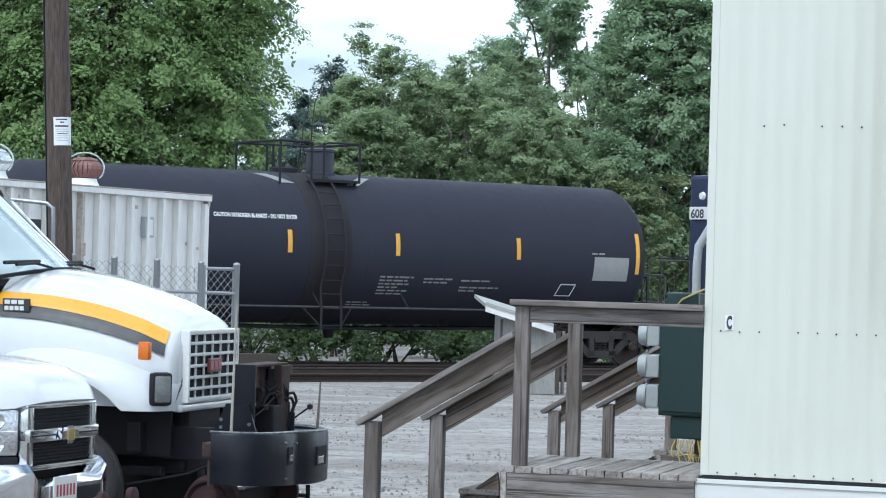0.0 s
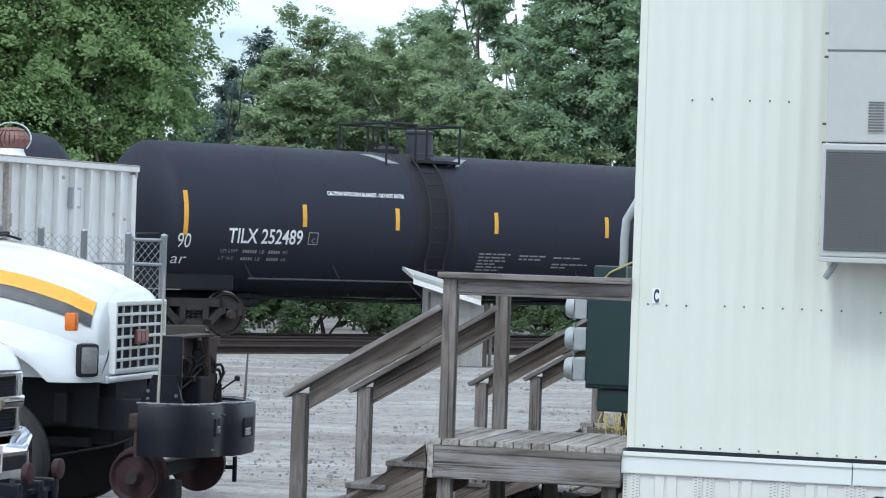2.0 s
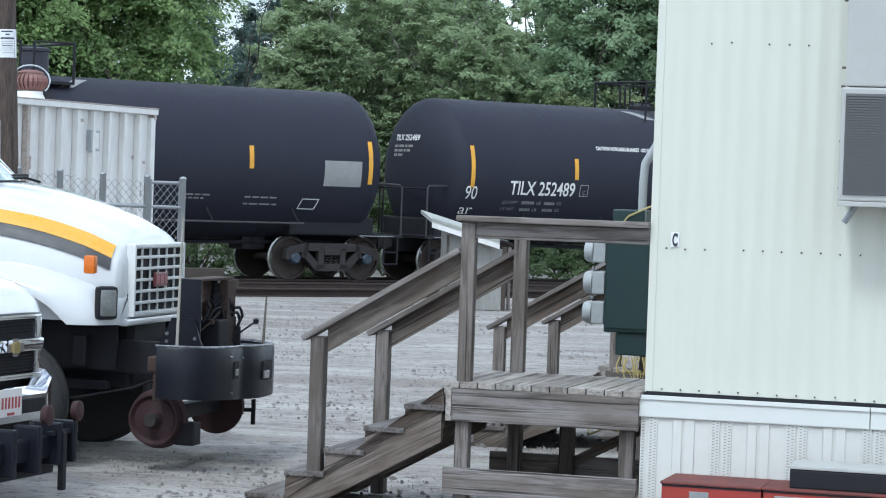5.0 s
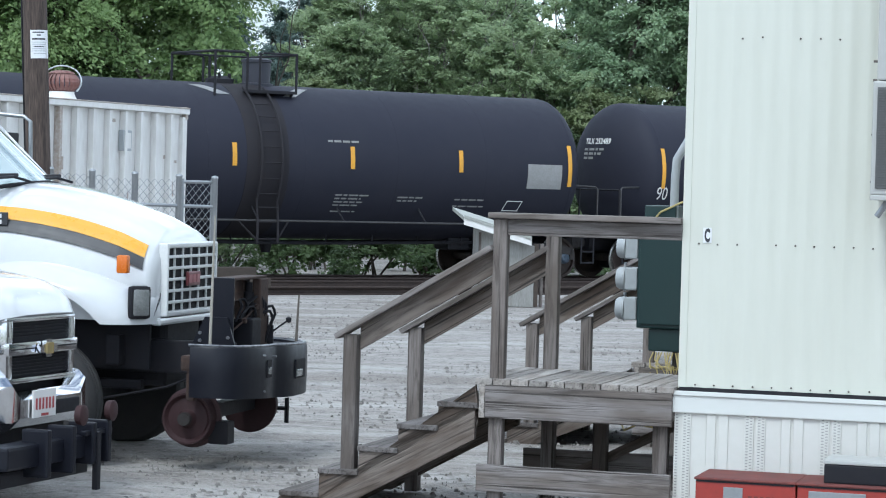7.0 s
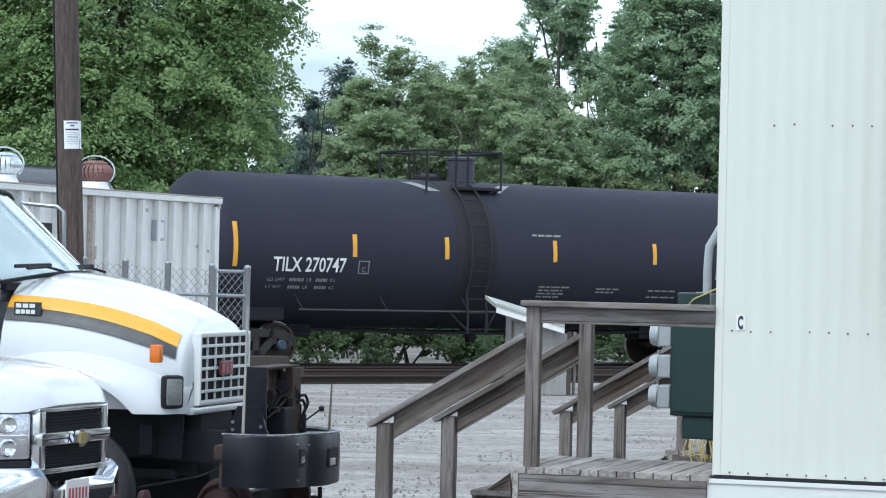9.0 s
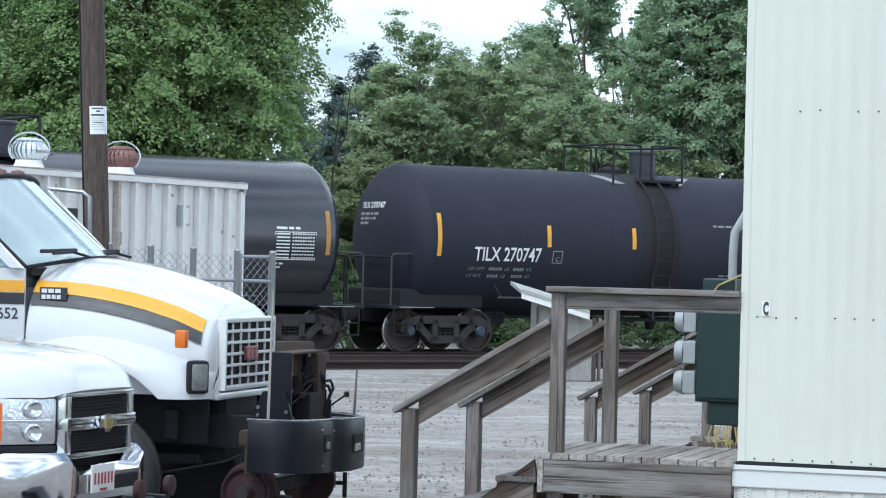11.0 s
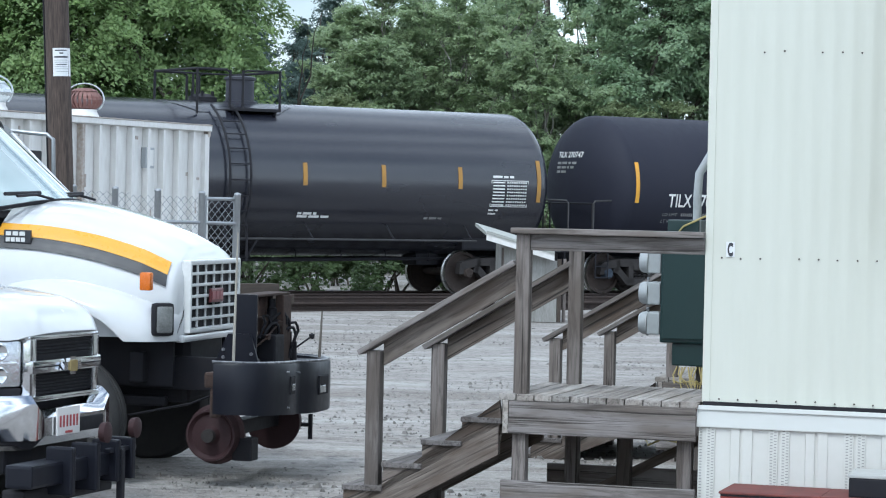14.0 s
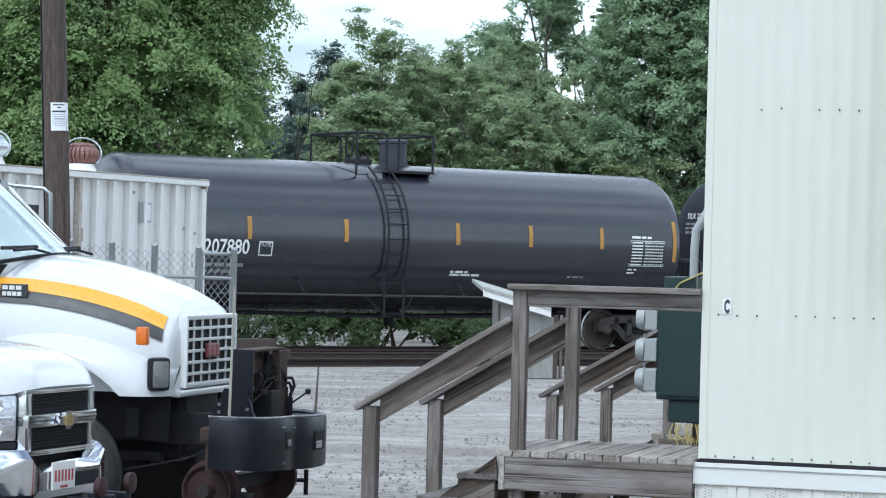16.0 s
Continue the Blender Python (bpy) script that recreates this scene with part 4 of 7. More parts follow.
def office_trailer():
    tr = thing("office_trailer", YARD, "cream ribbed metal office trailer on white skirting", "office trailer")
    W, D, Z0, Z1 = 3.1, 12.0, 0.953, 4.45
    # ribbed end wall
    bm = bmesh.new()
    pts = [(0.045, 0.0)]
    x = 0.12
    pitch = 0.1285
    k = 0
    while x + pitch < W - 0.03:
        pts += [(x + q * 0.0214, -0.0055 * (1 - math.cos(q * math.pi / 2.5))) for q in range(6)]
        x += pitch
        k += 1
    pts += [(W - 0.045, 0.0), (W - 0.045, 0.06), (0.045, 0.06)]
    zs = [Z0 + (Z1 - Z0) * i / 6 for i in range(7)]
    loft(bm, [[(a, b, z) for a, b in pts] for z in zs])
    part("end_siding", bm, M_SIDING, tr, smooth=True)
    part("side_wall", boxed(0.0, 0.06, 0.062, D, Z0, Z1), M_SIDING, tr)
    part("side_wall", boxed(W - 0.06, W, 0.062, D, Z0, Z1), M_SIDING, tr)
    part("rear_wall", boxed(0.062, W - 0.062, D - 0.06, D, Z0, Z1), M_SIDING, tr)
    part("roof", boxed(-0.05, W + 0.05, -0.05, D + 0.05, Z1, Z1 + 0.08, 0.02), M_SIDING_TRIM, tr)
    part("floor_deck", boxed(0.02, W - 0.02, 0.02, D - 0.02, 0.86, 0.985), M_STEEL_BLACK, tr)
    for a, b in ((-0.008, 0.045), (W - 0.045, W + 0.008)):
        part("corner_trim", boxed(a, b, -0.006, 0.05, Z0 - 0.008, Z1, 0.003), M_SIDING, tr)
    # belt under the siding, in two lengths
    for a, b in ((-0.045, 1.50), (1.505, W + 0.05)):
        part("belt_trim", boxed(a, b, -0.055, 0.0, 0.782, 0.924, 0.008), M_SIDING_TRIM, tr)
        part("belt_lip", boxed(a, b, -0.068, -0.056, 0.9, 0.93, 0.003), M_SIDING_TRIM, tr)
    # thin black strip drawn as the shade between siding and belt
    part("shadow_gap", boxed(0.0, W, -0.01, 0.0, 0.926, 0.9525), M_STEEL_BLACK, tr)
    # screws in three rows
    head = None
    for z in (0.972, 1.914, 3.288):
        for i in range(int((W - 0.2) / pitch)):
            if random.random() < 0.12:
                continue
            if head is None:
                b2 = bmesh.new()
                lathe(b2, [(-0.008, 0.0), (-0.008, 0.004), (-0.003, 0.0065), (0.004, 0.0065)], "y", 8)
                head = part("screw", b2, M_SCREW, tr)
                o = head
            else:
                o = new("screw", head.data)
                o.parent = tr
            o.location = (0.105 + i * pitch + random.uniform(-0.004, 0.004), -0.002, z + random.uniform(-0.006, 0.006))
    # the letter plate
    bm = letters("C", 0.08, 0.037, 0.006)
    for v in bm.verts:
        v.co = Vector((0.145 + v.co.x, -0.0195, 1.932 + v.co.y))
    part("letter", bm, M_INK, tr)
    part("letter_plate", boxed(0.135, 0.192, -0.0165, -0.0125, 1.922, 2.022), M_PAPER, tr)
    # skirting of embossed vinyl panels: a double perforated strip and a double fold in each
    hole = None
    for i in range(-1, 7):
        a = 0.453 + i * 0.5
        lo, hi = max(a - 0.252, -0.02), min(a + 0.245, W + 0.02)
        sk = part("skirting_panel", boxed(lo, hi, -0.03, -0.01, 0.0, 0.8, 0.003), M_SKIRT, tr)
        for q, w in ((0.0, 0.064), (0.08, 0.062), (0.246 - 0.5, 0.062), (0.326 - 0.5, 0.066)):
            if lo - 0.006 <= a + q and a + q + w < hi + 0.06:
                part("panel_rib", boxed(a + q, a + q + w, -0.04, -0.031, 0.01, 0.79, 0.004), M_SKIRT, sk)
        # grey slips on the ribs stand for the shade inside the perforations
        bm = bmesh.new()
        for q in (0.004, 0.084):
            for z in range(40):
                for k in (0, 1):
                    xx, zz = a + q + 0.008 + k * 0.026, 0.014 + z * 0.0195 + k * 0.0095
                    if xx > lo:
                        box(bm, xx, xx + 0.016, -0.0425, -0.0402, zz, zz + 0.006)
        part("vent_holes", bm, M_HOLE_SHADE, sk)["kind"] = "stuff"
    part("skirting_side", boxed(0.0, 0.02, 0.0, D, 0.0, 0.86), M_SKIRT, tr)


M_SCREW = material("screw_head", (0.12, 0.1, 0.09), 0.6, 0.4, bump=0)


def wall_air_conditioner():
    ac = thing("wall_air_conditioner", YARD @ pose(1.285, -0.016, 0), "tall grey wall-hung air conditioner with dark coil grille", "air conditioner")
    part("upper_cabinet", boxed(0.02, 1.05, -0.42, -0.005, 3.002, 4.42, 0.012), M_AC_GREY, ac)
    part("seam", boxed(0.015, 1.055, -0.424, -0.003, 3.585, 3.597), M_AC_DARK, ac)
    part("lower_cabinet", boxed(0.0, 1.07, -0.44, -0.005, 2.27, 2.995, 0.012), M_AC_GREY, ac)
    gr = part("coil_grille", boxed(0.03, 1.04, -0.446, -0.441, 2.31, 2.955), M_AC_DARK, ac)
    slat = None
    for i in range(38):
        if slat is None:
            slat = part("fin", boxed(0.035, 1.035, -0.456, -0.447, 0, 0.009), M_AC_FIN, gr)
            o = slat
        else:
            o = new("fin", slat.data)
            o.parent = gr
        o.location = (0, 0, 2.316 + i * 0.0168)
    for a in (0.28, 0.42):
        v = part("louvre_panel", boxed(a, a + 0.115, -0.4255, -0.421, 3.065, 3.28), M_AC_GREY, ac)
        for i in range(11):
            part("louvre", boxed(a + 0.008, a + 0.107, -0.432, -0.426, 3.075 + i * 0.0182, 3.084 + i * 0.0182), M_AC_DARK, v)
    part("label_plate", boxed(0.42, 0.56, -0.426, -0.421, 3.62, 3.78, 0.002), M_PAPER, ac)
    part("drip_tray", boxed(0.0, 1.07, -0.45, 0.0, 2.235, 2.268, 0.006), M_AC_GREY, ac)
    bm = bmesh.new()
    pipe(bm, [(0.1, -0.3, 2.24), (0.07, -0.3, 2.19), (0.03, -0.3, 2.13)], 0.02, 8)
    part("drain_spout", bm, M_GALV, ac, smooth=True)
    for z in (2.35, 2.65, 3.0, 3.12, 3.55, 3.7):
        bm = bmesh.new()
        rod(bm, (-0.006, -0.4, z), (0.02, -0.4, z), 0.008, 6)
        part("bolt", bm, M_SCREW, ac)


M_AC_FIN = material("ac_fin_edge", (0.14, 0.14, 0.14), 0.5, 0.3, other=(0.12, 0.12, 0.12), scale=5, fine=60, bump=0.02)


def laid(name, bm, mat, parent, m):
    """A part whose own axes follow m, so that its grain runs along it."""
    inv = m.inverted()
    for v in bm.verts:
        v.co = inv @ v.co
    o = part(name, bm, mat, parent)
    o.matrix_basis = m
    return o


def timber_steps(m, label, Zd=0.95, deep=1.16, drop=0.0):
    """A landing with rails and five treads running down to -x."""
    st = thing("timber_steps", m, label, "wooden steps", "steps of the trailer")
    post = 0.096
    def upright(x, y, z0, z1, w=post):
        return part("post", boxed(x - w / 2, x + w / 2, y - w / 2, y + w / 2, z0, z1, 0.008), M_WOOD_V, st)
    yf, yb = 0.0, deep
    back = (1.62 - deep) * 0.3
    # landing boards
    n = 11
    for i in range(n):
        w = 1.385 / n
        a = -1.40 + i * w
        part("deck_board", boxed(a + 0.004, a + w - 0.004, yf - 0.085, yb - 0.01, Zd - 0.04 - random.uniform(0, 0.004), Zd + random.uniform(-0.003, 0.004), 0.004), M_WOOD_Y, st)
    for y in (yf - 0.065, yb + 0.04):
        part("rim_joist", boxed(-1.325, -0.03, y - 0.02, y + 0.02, Zd - 0.268, Zd - 0.042, 0.005), M_WOOD, st)
        part("lower_board", boxed(-1.375, -0.03, y - 0.02, y + 0.02, 0.18, 0.362, 0.005), M_WOOD, st)
    part("end_joist", boxed(-1.368, -1.328, yf - 0.085, yb + 0.03, Zd - 0.27, Zd - 0.04, 0.005), M_WOOD_Y, st)
    for x in (-0.9, -0.48):
        part("joist", boxed(x - 0.02, x + 0.02, yf - 0.04, yb + 0.02, Zd - 0.26, Zd - 0.04), M_WOOD_Y, st)
    for x, y in ((-1.262, yf + 0.01), (-1.275 + back * 0.78, yb - 0.05)):
        upright(x, y, 0.0, 2.04)
    upright(-0.15, yb - 0.05, 0.0, Zd - 0.04)
    upright(-0.12, yf + 0.03, 0.0, Zd - 0.04, 0.1)
    upright(-0.78, yb - 0.05, 0.0, Zd - 0.04, 0.1)
    # landing rail: board and cap
    part("rail_board", boxed(-1.212, -0.01, yf - 0.02, yf + 0.02, 1.93, 2.04, 0.006), M_WOOD, st)
    part("rail_cap", boxed(-1.34, -0.005, yf - 0.085, yf + 0.12, 2.042, 2.082, 0.008), M_WOOD, st)
    # sloping rails
    sl = 0.592
    ang = math.degrees(math.atan(sl))
    for y, dx in ((yf - 0.02, 0.0), (yb - 0.05, 0.12)):
        xa, xb = -1.315 + dx, -2.372 + dx
        ln = (xa - xb) / math.cos(radians(ang))
        mm = pose(xb, y, 1.218 - dx * 0.12 + drop, 0, -ang, 0)
        bm = bmesh.new()
        prism(bm, [(0.12, -0.019), (ln, -0.019), (ln - 0.082, -0.158), (0.038, -0.158)], 0.03, 0.07, mm)
        laid("sloping_rail", bm, M_WOOD_BROWN, st, mm)
        laid("sloping_cap", boxed(-0.06, ln, -0.05, 0.11, -0.018, 0.02, 0.006, mm), M_WOOD, st, mm)
        upright(-2.318 + dx, y + 0.03, 0.0, 1.205 + drop, 0.1)
    # treads, risers and stringers
    for k in range(5):
        z = Zd - (k + 1) * Zd / 5.6
        x1 = -1.37 - k * 0.284
        part("tread", boxed(x1 - 0.29, x1 + 0.0, yf - 0.10, yb + 0.02, z - 0.036, z, 0.006), M_WOOD_EDGE, st)
        part("riser", boxed(x1 - 0.018, x1 - 0.002, yf - 0.02, yb - 0.03, z + 0.002, z + Zd / 5.6 - 0.037), M_WOOD_EDGE, st)
    for y in (yf - 0.06, 0.56, yb - 0.03):
        bm = bmesh.new()
        out = [(-1.395, Zd - 0.05)]
        for k in range(5):
            z = Zd - (k + 1) * Zd / 5.6 - 0.038
            x1 = -1.37 - k * 0.284
            out += [(x1 - 0.002, z), (x1 - 0.282, z)]
        out += [(-2.86, 0.0), (-2.36, 0.0), (-1.395, Zd - 0.42)]
        prism(bm, out, y - 0.02, y + 0.02)
        laid("stringer", bm, M_WOOD_BROWN, st, pose(-2.86, y, 0, 0, -28, 0))
    # diagonal brace under the landing
    bm = bmesh.new()
    prism(bm, [(-1.2, 0.12), (-1.05, 0.12), (-0.1, 0.62), (-0.25, 0.62)], yb - 0.02, yb + 0.02)
    laid("brace", bm, M_WOOD_BROWN, st, pose(-1.2, yb, 0.12, 0, -28, 0))
    return st


office_trailer()
wall_air_conditioner()
timber_steps(YARD, "weathered grey timber landing with sloping handrails and five treads")
timber_steps(YARD @ pose(-0.03, 5.15, -0.06), "weathered timber steps at the trailer's further door", 0.815, 1.62, -0.09)


def meter_cabinet():
    g = thing("electric_cabinet", YARD @ pose(-0.005, 1.95, 0), "dark green electrical cabinet on the trailer's side", "electrical cabinet")
    part("cabinet_body", boxed(-0.71, -0.05, -0.05, 0.55, 1.23, 2.02, 0.012), M_GREEN_BOX, g)
    part("cabinet_door", boxed(-0.69, -0.07, -0.066, -0.052, 1.26, 2.0, 0.006), M_GREEN_BOX, g)
    part("gutter_box", boxed(-0.62, -0.1, -0.02, 0.3, 1.06, 1.228, 0.01), M_GREEN_BOX, g)
    bm = bmesh.new()
    rod(bm, (-0.2, -0.021, 1.18), (-0.2, -0.035, 1.18), 0.015, 8)
    part("latch", bm, M_GALV, g)
    part("top_box", boxed(-0.7, -0.46, 0.1, 0.4, 2.022, 2.15, 0.01), M_GREEN_BOX, g)
    part("support_post", boxed(-0.46, -0.34, 0.1, 0.2, 0.0, 1.058, 0.01), M_WOOD_V, g)
    for i, z in enumerate((1.83, 1.595, 1.37)):
        me = thing("electric_meter", YARD @ pose(-0.72, 2.0, z), "round grey electric meter in a grey socket box", "electric meter", "meters beside the cabinet")
        part("socket", boxed(-0.1, -0.002, -0.08, 0.1, -0.085, 0.085, 0.012), M_METER, me)
        bm = bmesh.new()
        lathe(bm, [(-0.101, 0.0), (-0.101, 0.094), (-0.115, 0.096), (-0.118, 0.086), (-0.15, 0.083), (-0.17, 0.07), (-0.176, 0.0)], "x", 20, (0, 0.0, 0))
        part("meter_cover", bm, M_METER, me, smooth=True)
        part("ring_clamp", boxed(-0.118, -0.1, -0.02, 0.02, 0.098, 0.12, 0.003), M_GALV, me)
    c = thing("conduit", YARD @ pose(-0.43, 1.9, 0), "grey steel conduit bending up the trailer's side", "conduit")
    bm = bmesh.new()
    pipe(bm, [(-0.06, 0.2, 2.02), (-0.06, 0.2, 2.35), (-0.05, 0.2, 2.5), (0.02, 0.2, 2.62), (0.12, 0.2, 2.8), (0.25, 0.2, 2.95), (0.33, 0.2, 4.2)], 0.032, 10)
    part("pipe", bm, M_METER, c, smooth=True)
    part("collar", boxed(-0.11, -0.01, 0.14, 0.26, 2.021, 2.06, 0.008), M_METER, c)
    y = thing("yellow_cable", YARD @ pose(-0.28, 1.85, 0), "bundle of yellow cables hanging under the cabinet", "cable")
    rnd = random.Random(4)
    for i in range(11):
        bm = bmesh.new()
        xx = -0.28 + i * 0.021
        sg = rnd.uniform(0.1, 0.2)
        pipe(bm, [(xx, -0.03, 1.06), (xx + rnd.uniform(-0.03, 0.03), -0.05, 1.06 - sg * 0.5), (xx + rnd.uniform(-0.05, 0.05), -0.06, 1.06 - sg), (xx + rnd.uniform(-0.04, 0.06), -0.05, 0.96), (xx + 0.03, -0.02, 0.93)], 0.006, 5)
        part("cable_loop", bm, M_CABLE, y, smooth=True)
    bm = bmesh.new()
    pipe(bm, [(-0.36, 0.2, 2.03), (-0.3, 0.18, 2.1), (-0.15, 0.15, 2.17), (0.02, 0.12, 2.24)], 0.008, 6)
    part("cable_run", bm, M_CABLE, y, smooth=True)
    bm = bmesh.new()
    pipe(bm, [(-0.3, 0.0, 0.9), (-0.42, -0.1, 0.72), (-0.45, -0.4, 0.6), (-0.36, -0.6, 0.52), (-0.28, -0.5, 0.56), (-0.2, -0.3, 0.52), (-0.16, -0.1, 0.8)], 0.009, 6)
    part("cable_loop", bm, M_CABLE, y, smooth=True)


meter_cabinet()


def red_tool_box():
    """A red steel chest low by the skirting, of which the top shows."""
    r = thing("red_tool_chest", YARD @ pose(0.18, -0.75, 0), "red steel tool chest with grey plates beside the skirting", "tool chest")
    for xa, xb in ((0.09, 0.732), (0.742, 1.9)):
        part("chest_body", boxed(xa, xb, 0.0, 0.5, 0.0, 0.42, 0.012), M_RED, r)
        part("chest_lid", boxed(xa - 0.008, xb + 0.002, -0.014, 0.51, 0.422, 0.44, 0.008), M_RUSTY_RED, r)
        part("lid_seam", boxed(xa + 0.004, xb - 0.004, -0.006, 0.0, 0.41, 0.4215), M_STEEL_BLACK, r)
    part("plate", boxed(0.272, 0.396, -0.006, -0.001, 0.308, 0.384, 0.002), M_GALV, r)
    part("plate", boxed(0.815, 1.175, -0.006, -0.001, 0.33, 0.39, 0.002), M_GALV, r)
    for k in range(6):
        part("worn_mark", boxed(0.43 + k * 0.038, 0.455 + k * 0.038, -0.004, -0.001, 0.29, 0.335), M_RUSTY_RED, r)
    b = thing("dark_case", YARD @ pose(1.33, -0.7, 0.44), "dark equipment case with a pale lid on the red chest", "case")
    part("case_body", boxed(-0.25, 0.5, 0.0, 0.35, 0.0, 0.12, 0.01), M_STEEL_BLACK, b)
    part("case_lid", boxed(-0.255, 0.505, -0.005, 0.355, 0.122, 0.15, 0.008), M_AC_GREY, b)


def pipe_stub():
    p = thing("pipe_stub", YARD @ pose(1.705, -0.3, 0), "short black steel pipe standing beside the skirting", "pipe")
    bm = bmesh.new()
    lathe(bm, [(0.0, 0.031), (0.708, 0.031), (0.712, 0.034), (0.738, 0.034), (0.742, 0.028), (0.742, 0.0)], "z", 16)
    part("pipe_wall", bm, M_STEEL_BLACK, p, smooth=True)


pipe_stub()
M_RUSTY_RED = material("worn_red", (0.09, 0.03, 0.028), 0.8, other=(0.2, 0.05, 0.04), amount=0.8, scale=8, fine=40, bump=0.02)
M_RED = material("red_enamel", (0.32, 0.035, 0.025), 0.45, other=(0.2, 0.03, 0.025), amount=0.6, scale=3, fine=25, bump=0.03)
red_tool_box()


# ---------------------------------------------------------------- grey shed near the track
def shed():
    s = thing("grey_shed", pose(1.6, 48.6, 0, 0, 0, 6), "small grey plywood shed with a pale sloping roof", "shed")
    bm = bmesh.new()
    prism(bm, [(-0.42, 0.0), (0.60, 0.0), (0.60, 1.16), (-0.42, 1.45)], 0.0, 1.3)
    part("shed_wall", bm, M_SHED, s)
    part("corner_batten", boxed(0.605, 0.68, -0.02, 0.06, 0.0, 1.2, 0.005), M_TIE, s)
    part("corner_batten", boxed(0.74, 0.80, 0.15, 0.21, 0.0, 1.2, 0.005), M_WOOD_V, s)
    part("corner_batten", boxed(-0.47, -0.43, -0.02, 0.04, 0.0, 1.4, 0.005), M_WOOD_V, s)
    def sheet(a, b, y0, y1, rise):
        bm = bmesh.new()
        lo = [(-0.8, 1.69 - a), (0.50, 1.32 - a), (0.50, 1.32 - b), (-0.8, 1.69 - b)]
        loft(bm, [[(x, y0, z) for x, z in lo], [(x, y1, z + rise) for x, z in lo]])
        return bm
    part("roof", sheet(0.07, 0.0, -0.25, 1.6, 0.16), M_SHED_ROOF, s)
    part("fascia", sheet(0.15, -0.005, -0.29, -0.252, 0.0), M_BOX_WHITE, s)
    part("roof_edge", sheet(0.03, -0.03, -0.31, -0.292, 0.0), M_SHED_ROOF, s)


shed()


# ---------------------------------------------------------------- pole, fence, white box
def utility_pole():
    p = thing("utility_pole", pose(-4.52, 31.0, 0, 0, -2.6, 0), "dark brown wooden utility pole with a paper notice", "utility pole")
    bm = bmesh.new()
    lathe(bm, [(-0.1, 0.155), (2.0, 0.15), (4.0, 0.147), (6.0, 0.143), (9.5, 0.13)], "z", 28)
    part("pole_shaft", bm, M_POLE, p, smooth=True)
    n = part("notice", shell_patch(0.152, -0.04, 0.15, 3.66, 4.0), M_PAPER, p)
    for k, (xa, xb, z0, h, mt) in enumerate(((-0.01, 0.12, 3.965, 0.014, M_INK), (0.04, 0.085, 3.93, 0.016, M_INK), (-0.02, 0.13, 3.882, 0.02, M_INK), (-0.02, 0.12, 3.85, 0.007, M_METER), (-0.015, 0.13, 3.825, 0.007, M_METER),
                                             (0.0, 0.12, 3.796, 0.01, M_INK), (-0.02, 0.125, 3.77, 0.007, M_METER), (-0.02, 0.13, 3.745, 0.007, M_METER), (0.0, 0.13, 3.715, 0.007, M_METER))):
        part("notice_print", shell_patch(0.1535, xa, xb, z0, z0 + h), mt, n)
    bm = bmesh.new()
    pipe(bm, [(-0.155, -0.03, 0.0), (-0.153, -0.03, 4.0), (-0.15, -0.03, 9.0)], 0.012, 6)
    part("ground_wire", bm, M_STEEL_BLACK, p)
    part("tag", boxed(-0.03, 0.03, -0.158, -0.152, 1.98, 2.06), M_GALV, p)


def shell_patch(r, xa, xb, z0, z1):
    bm = bmesh.new()
    n = 6
    cols = []
    for i in range(n + 1):
        x = xa + (xb - xa) * i / n
        y = -math.sqrt(r * r - x * x)
        cols.append((bm.verts.new((x, y, z0)), bm.verts.new((x, y, z1))))
    for a, b in zip(cols, cols[1:]):
        bm.faces.new((a[0], b[0], b[1], a[1]))
    return bm


utility_pole()


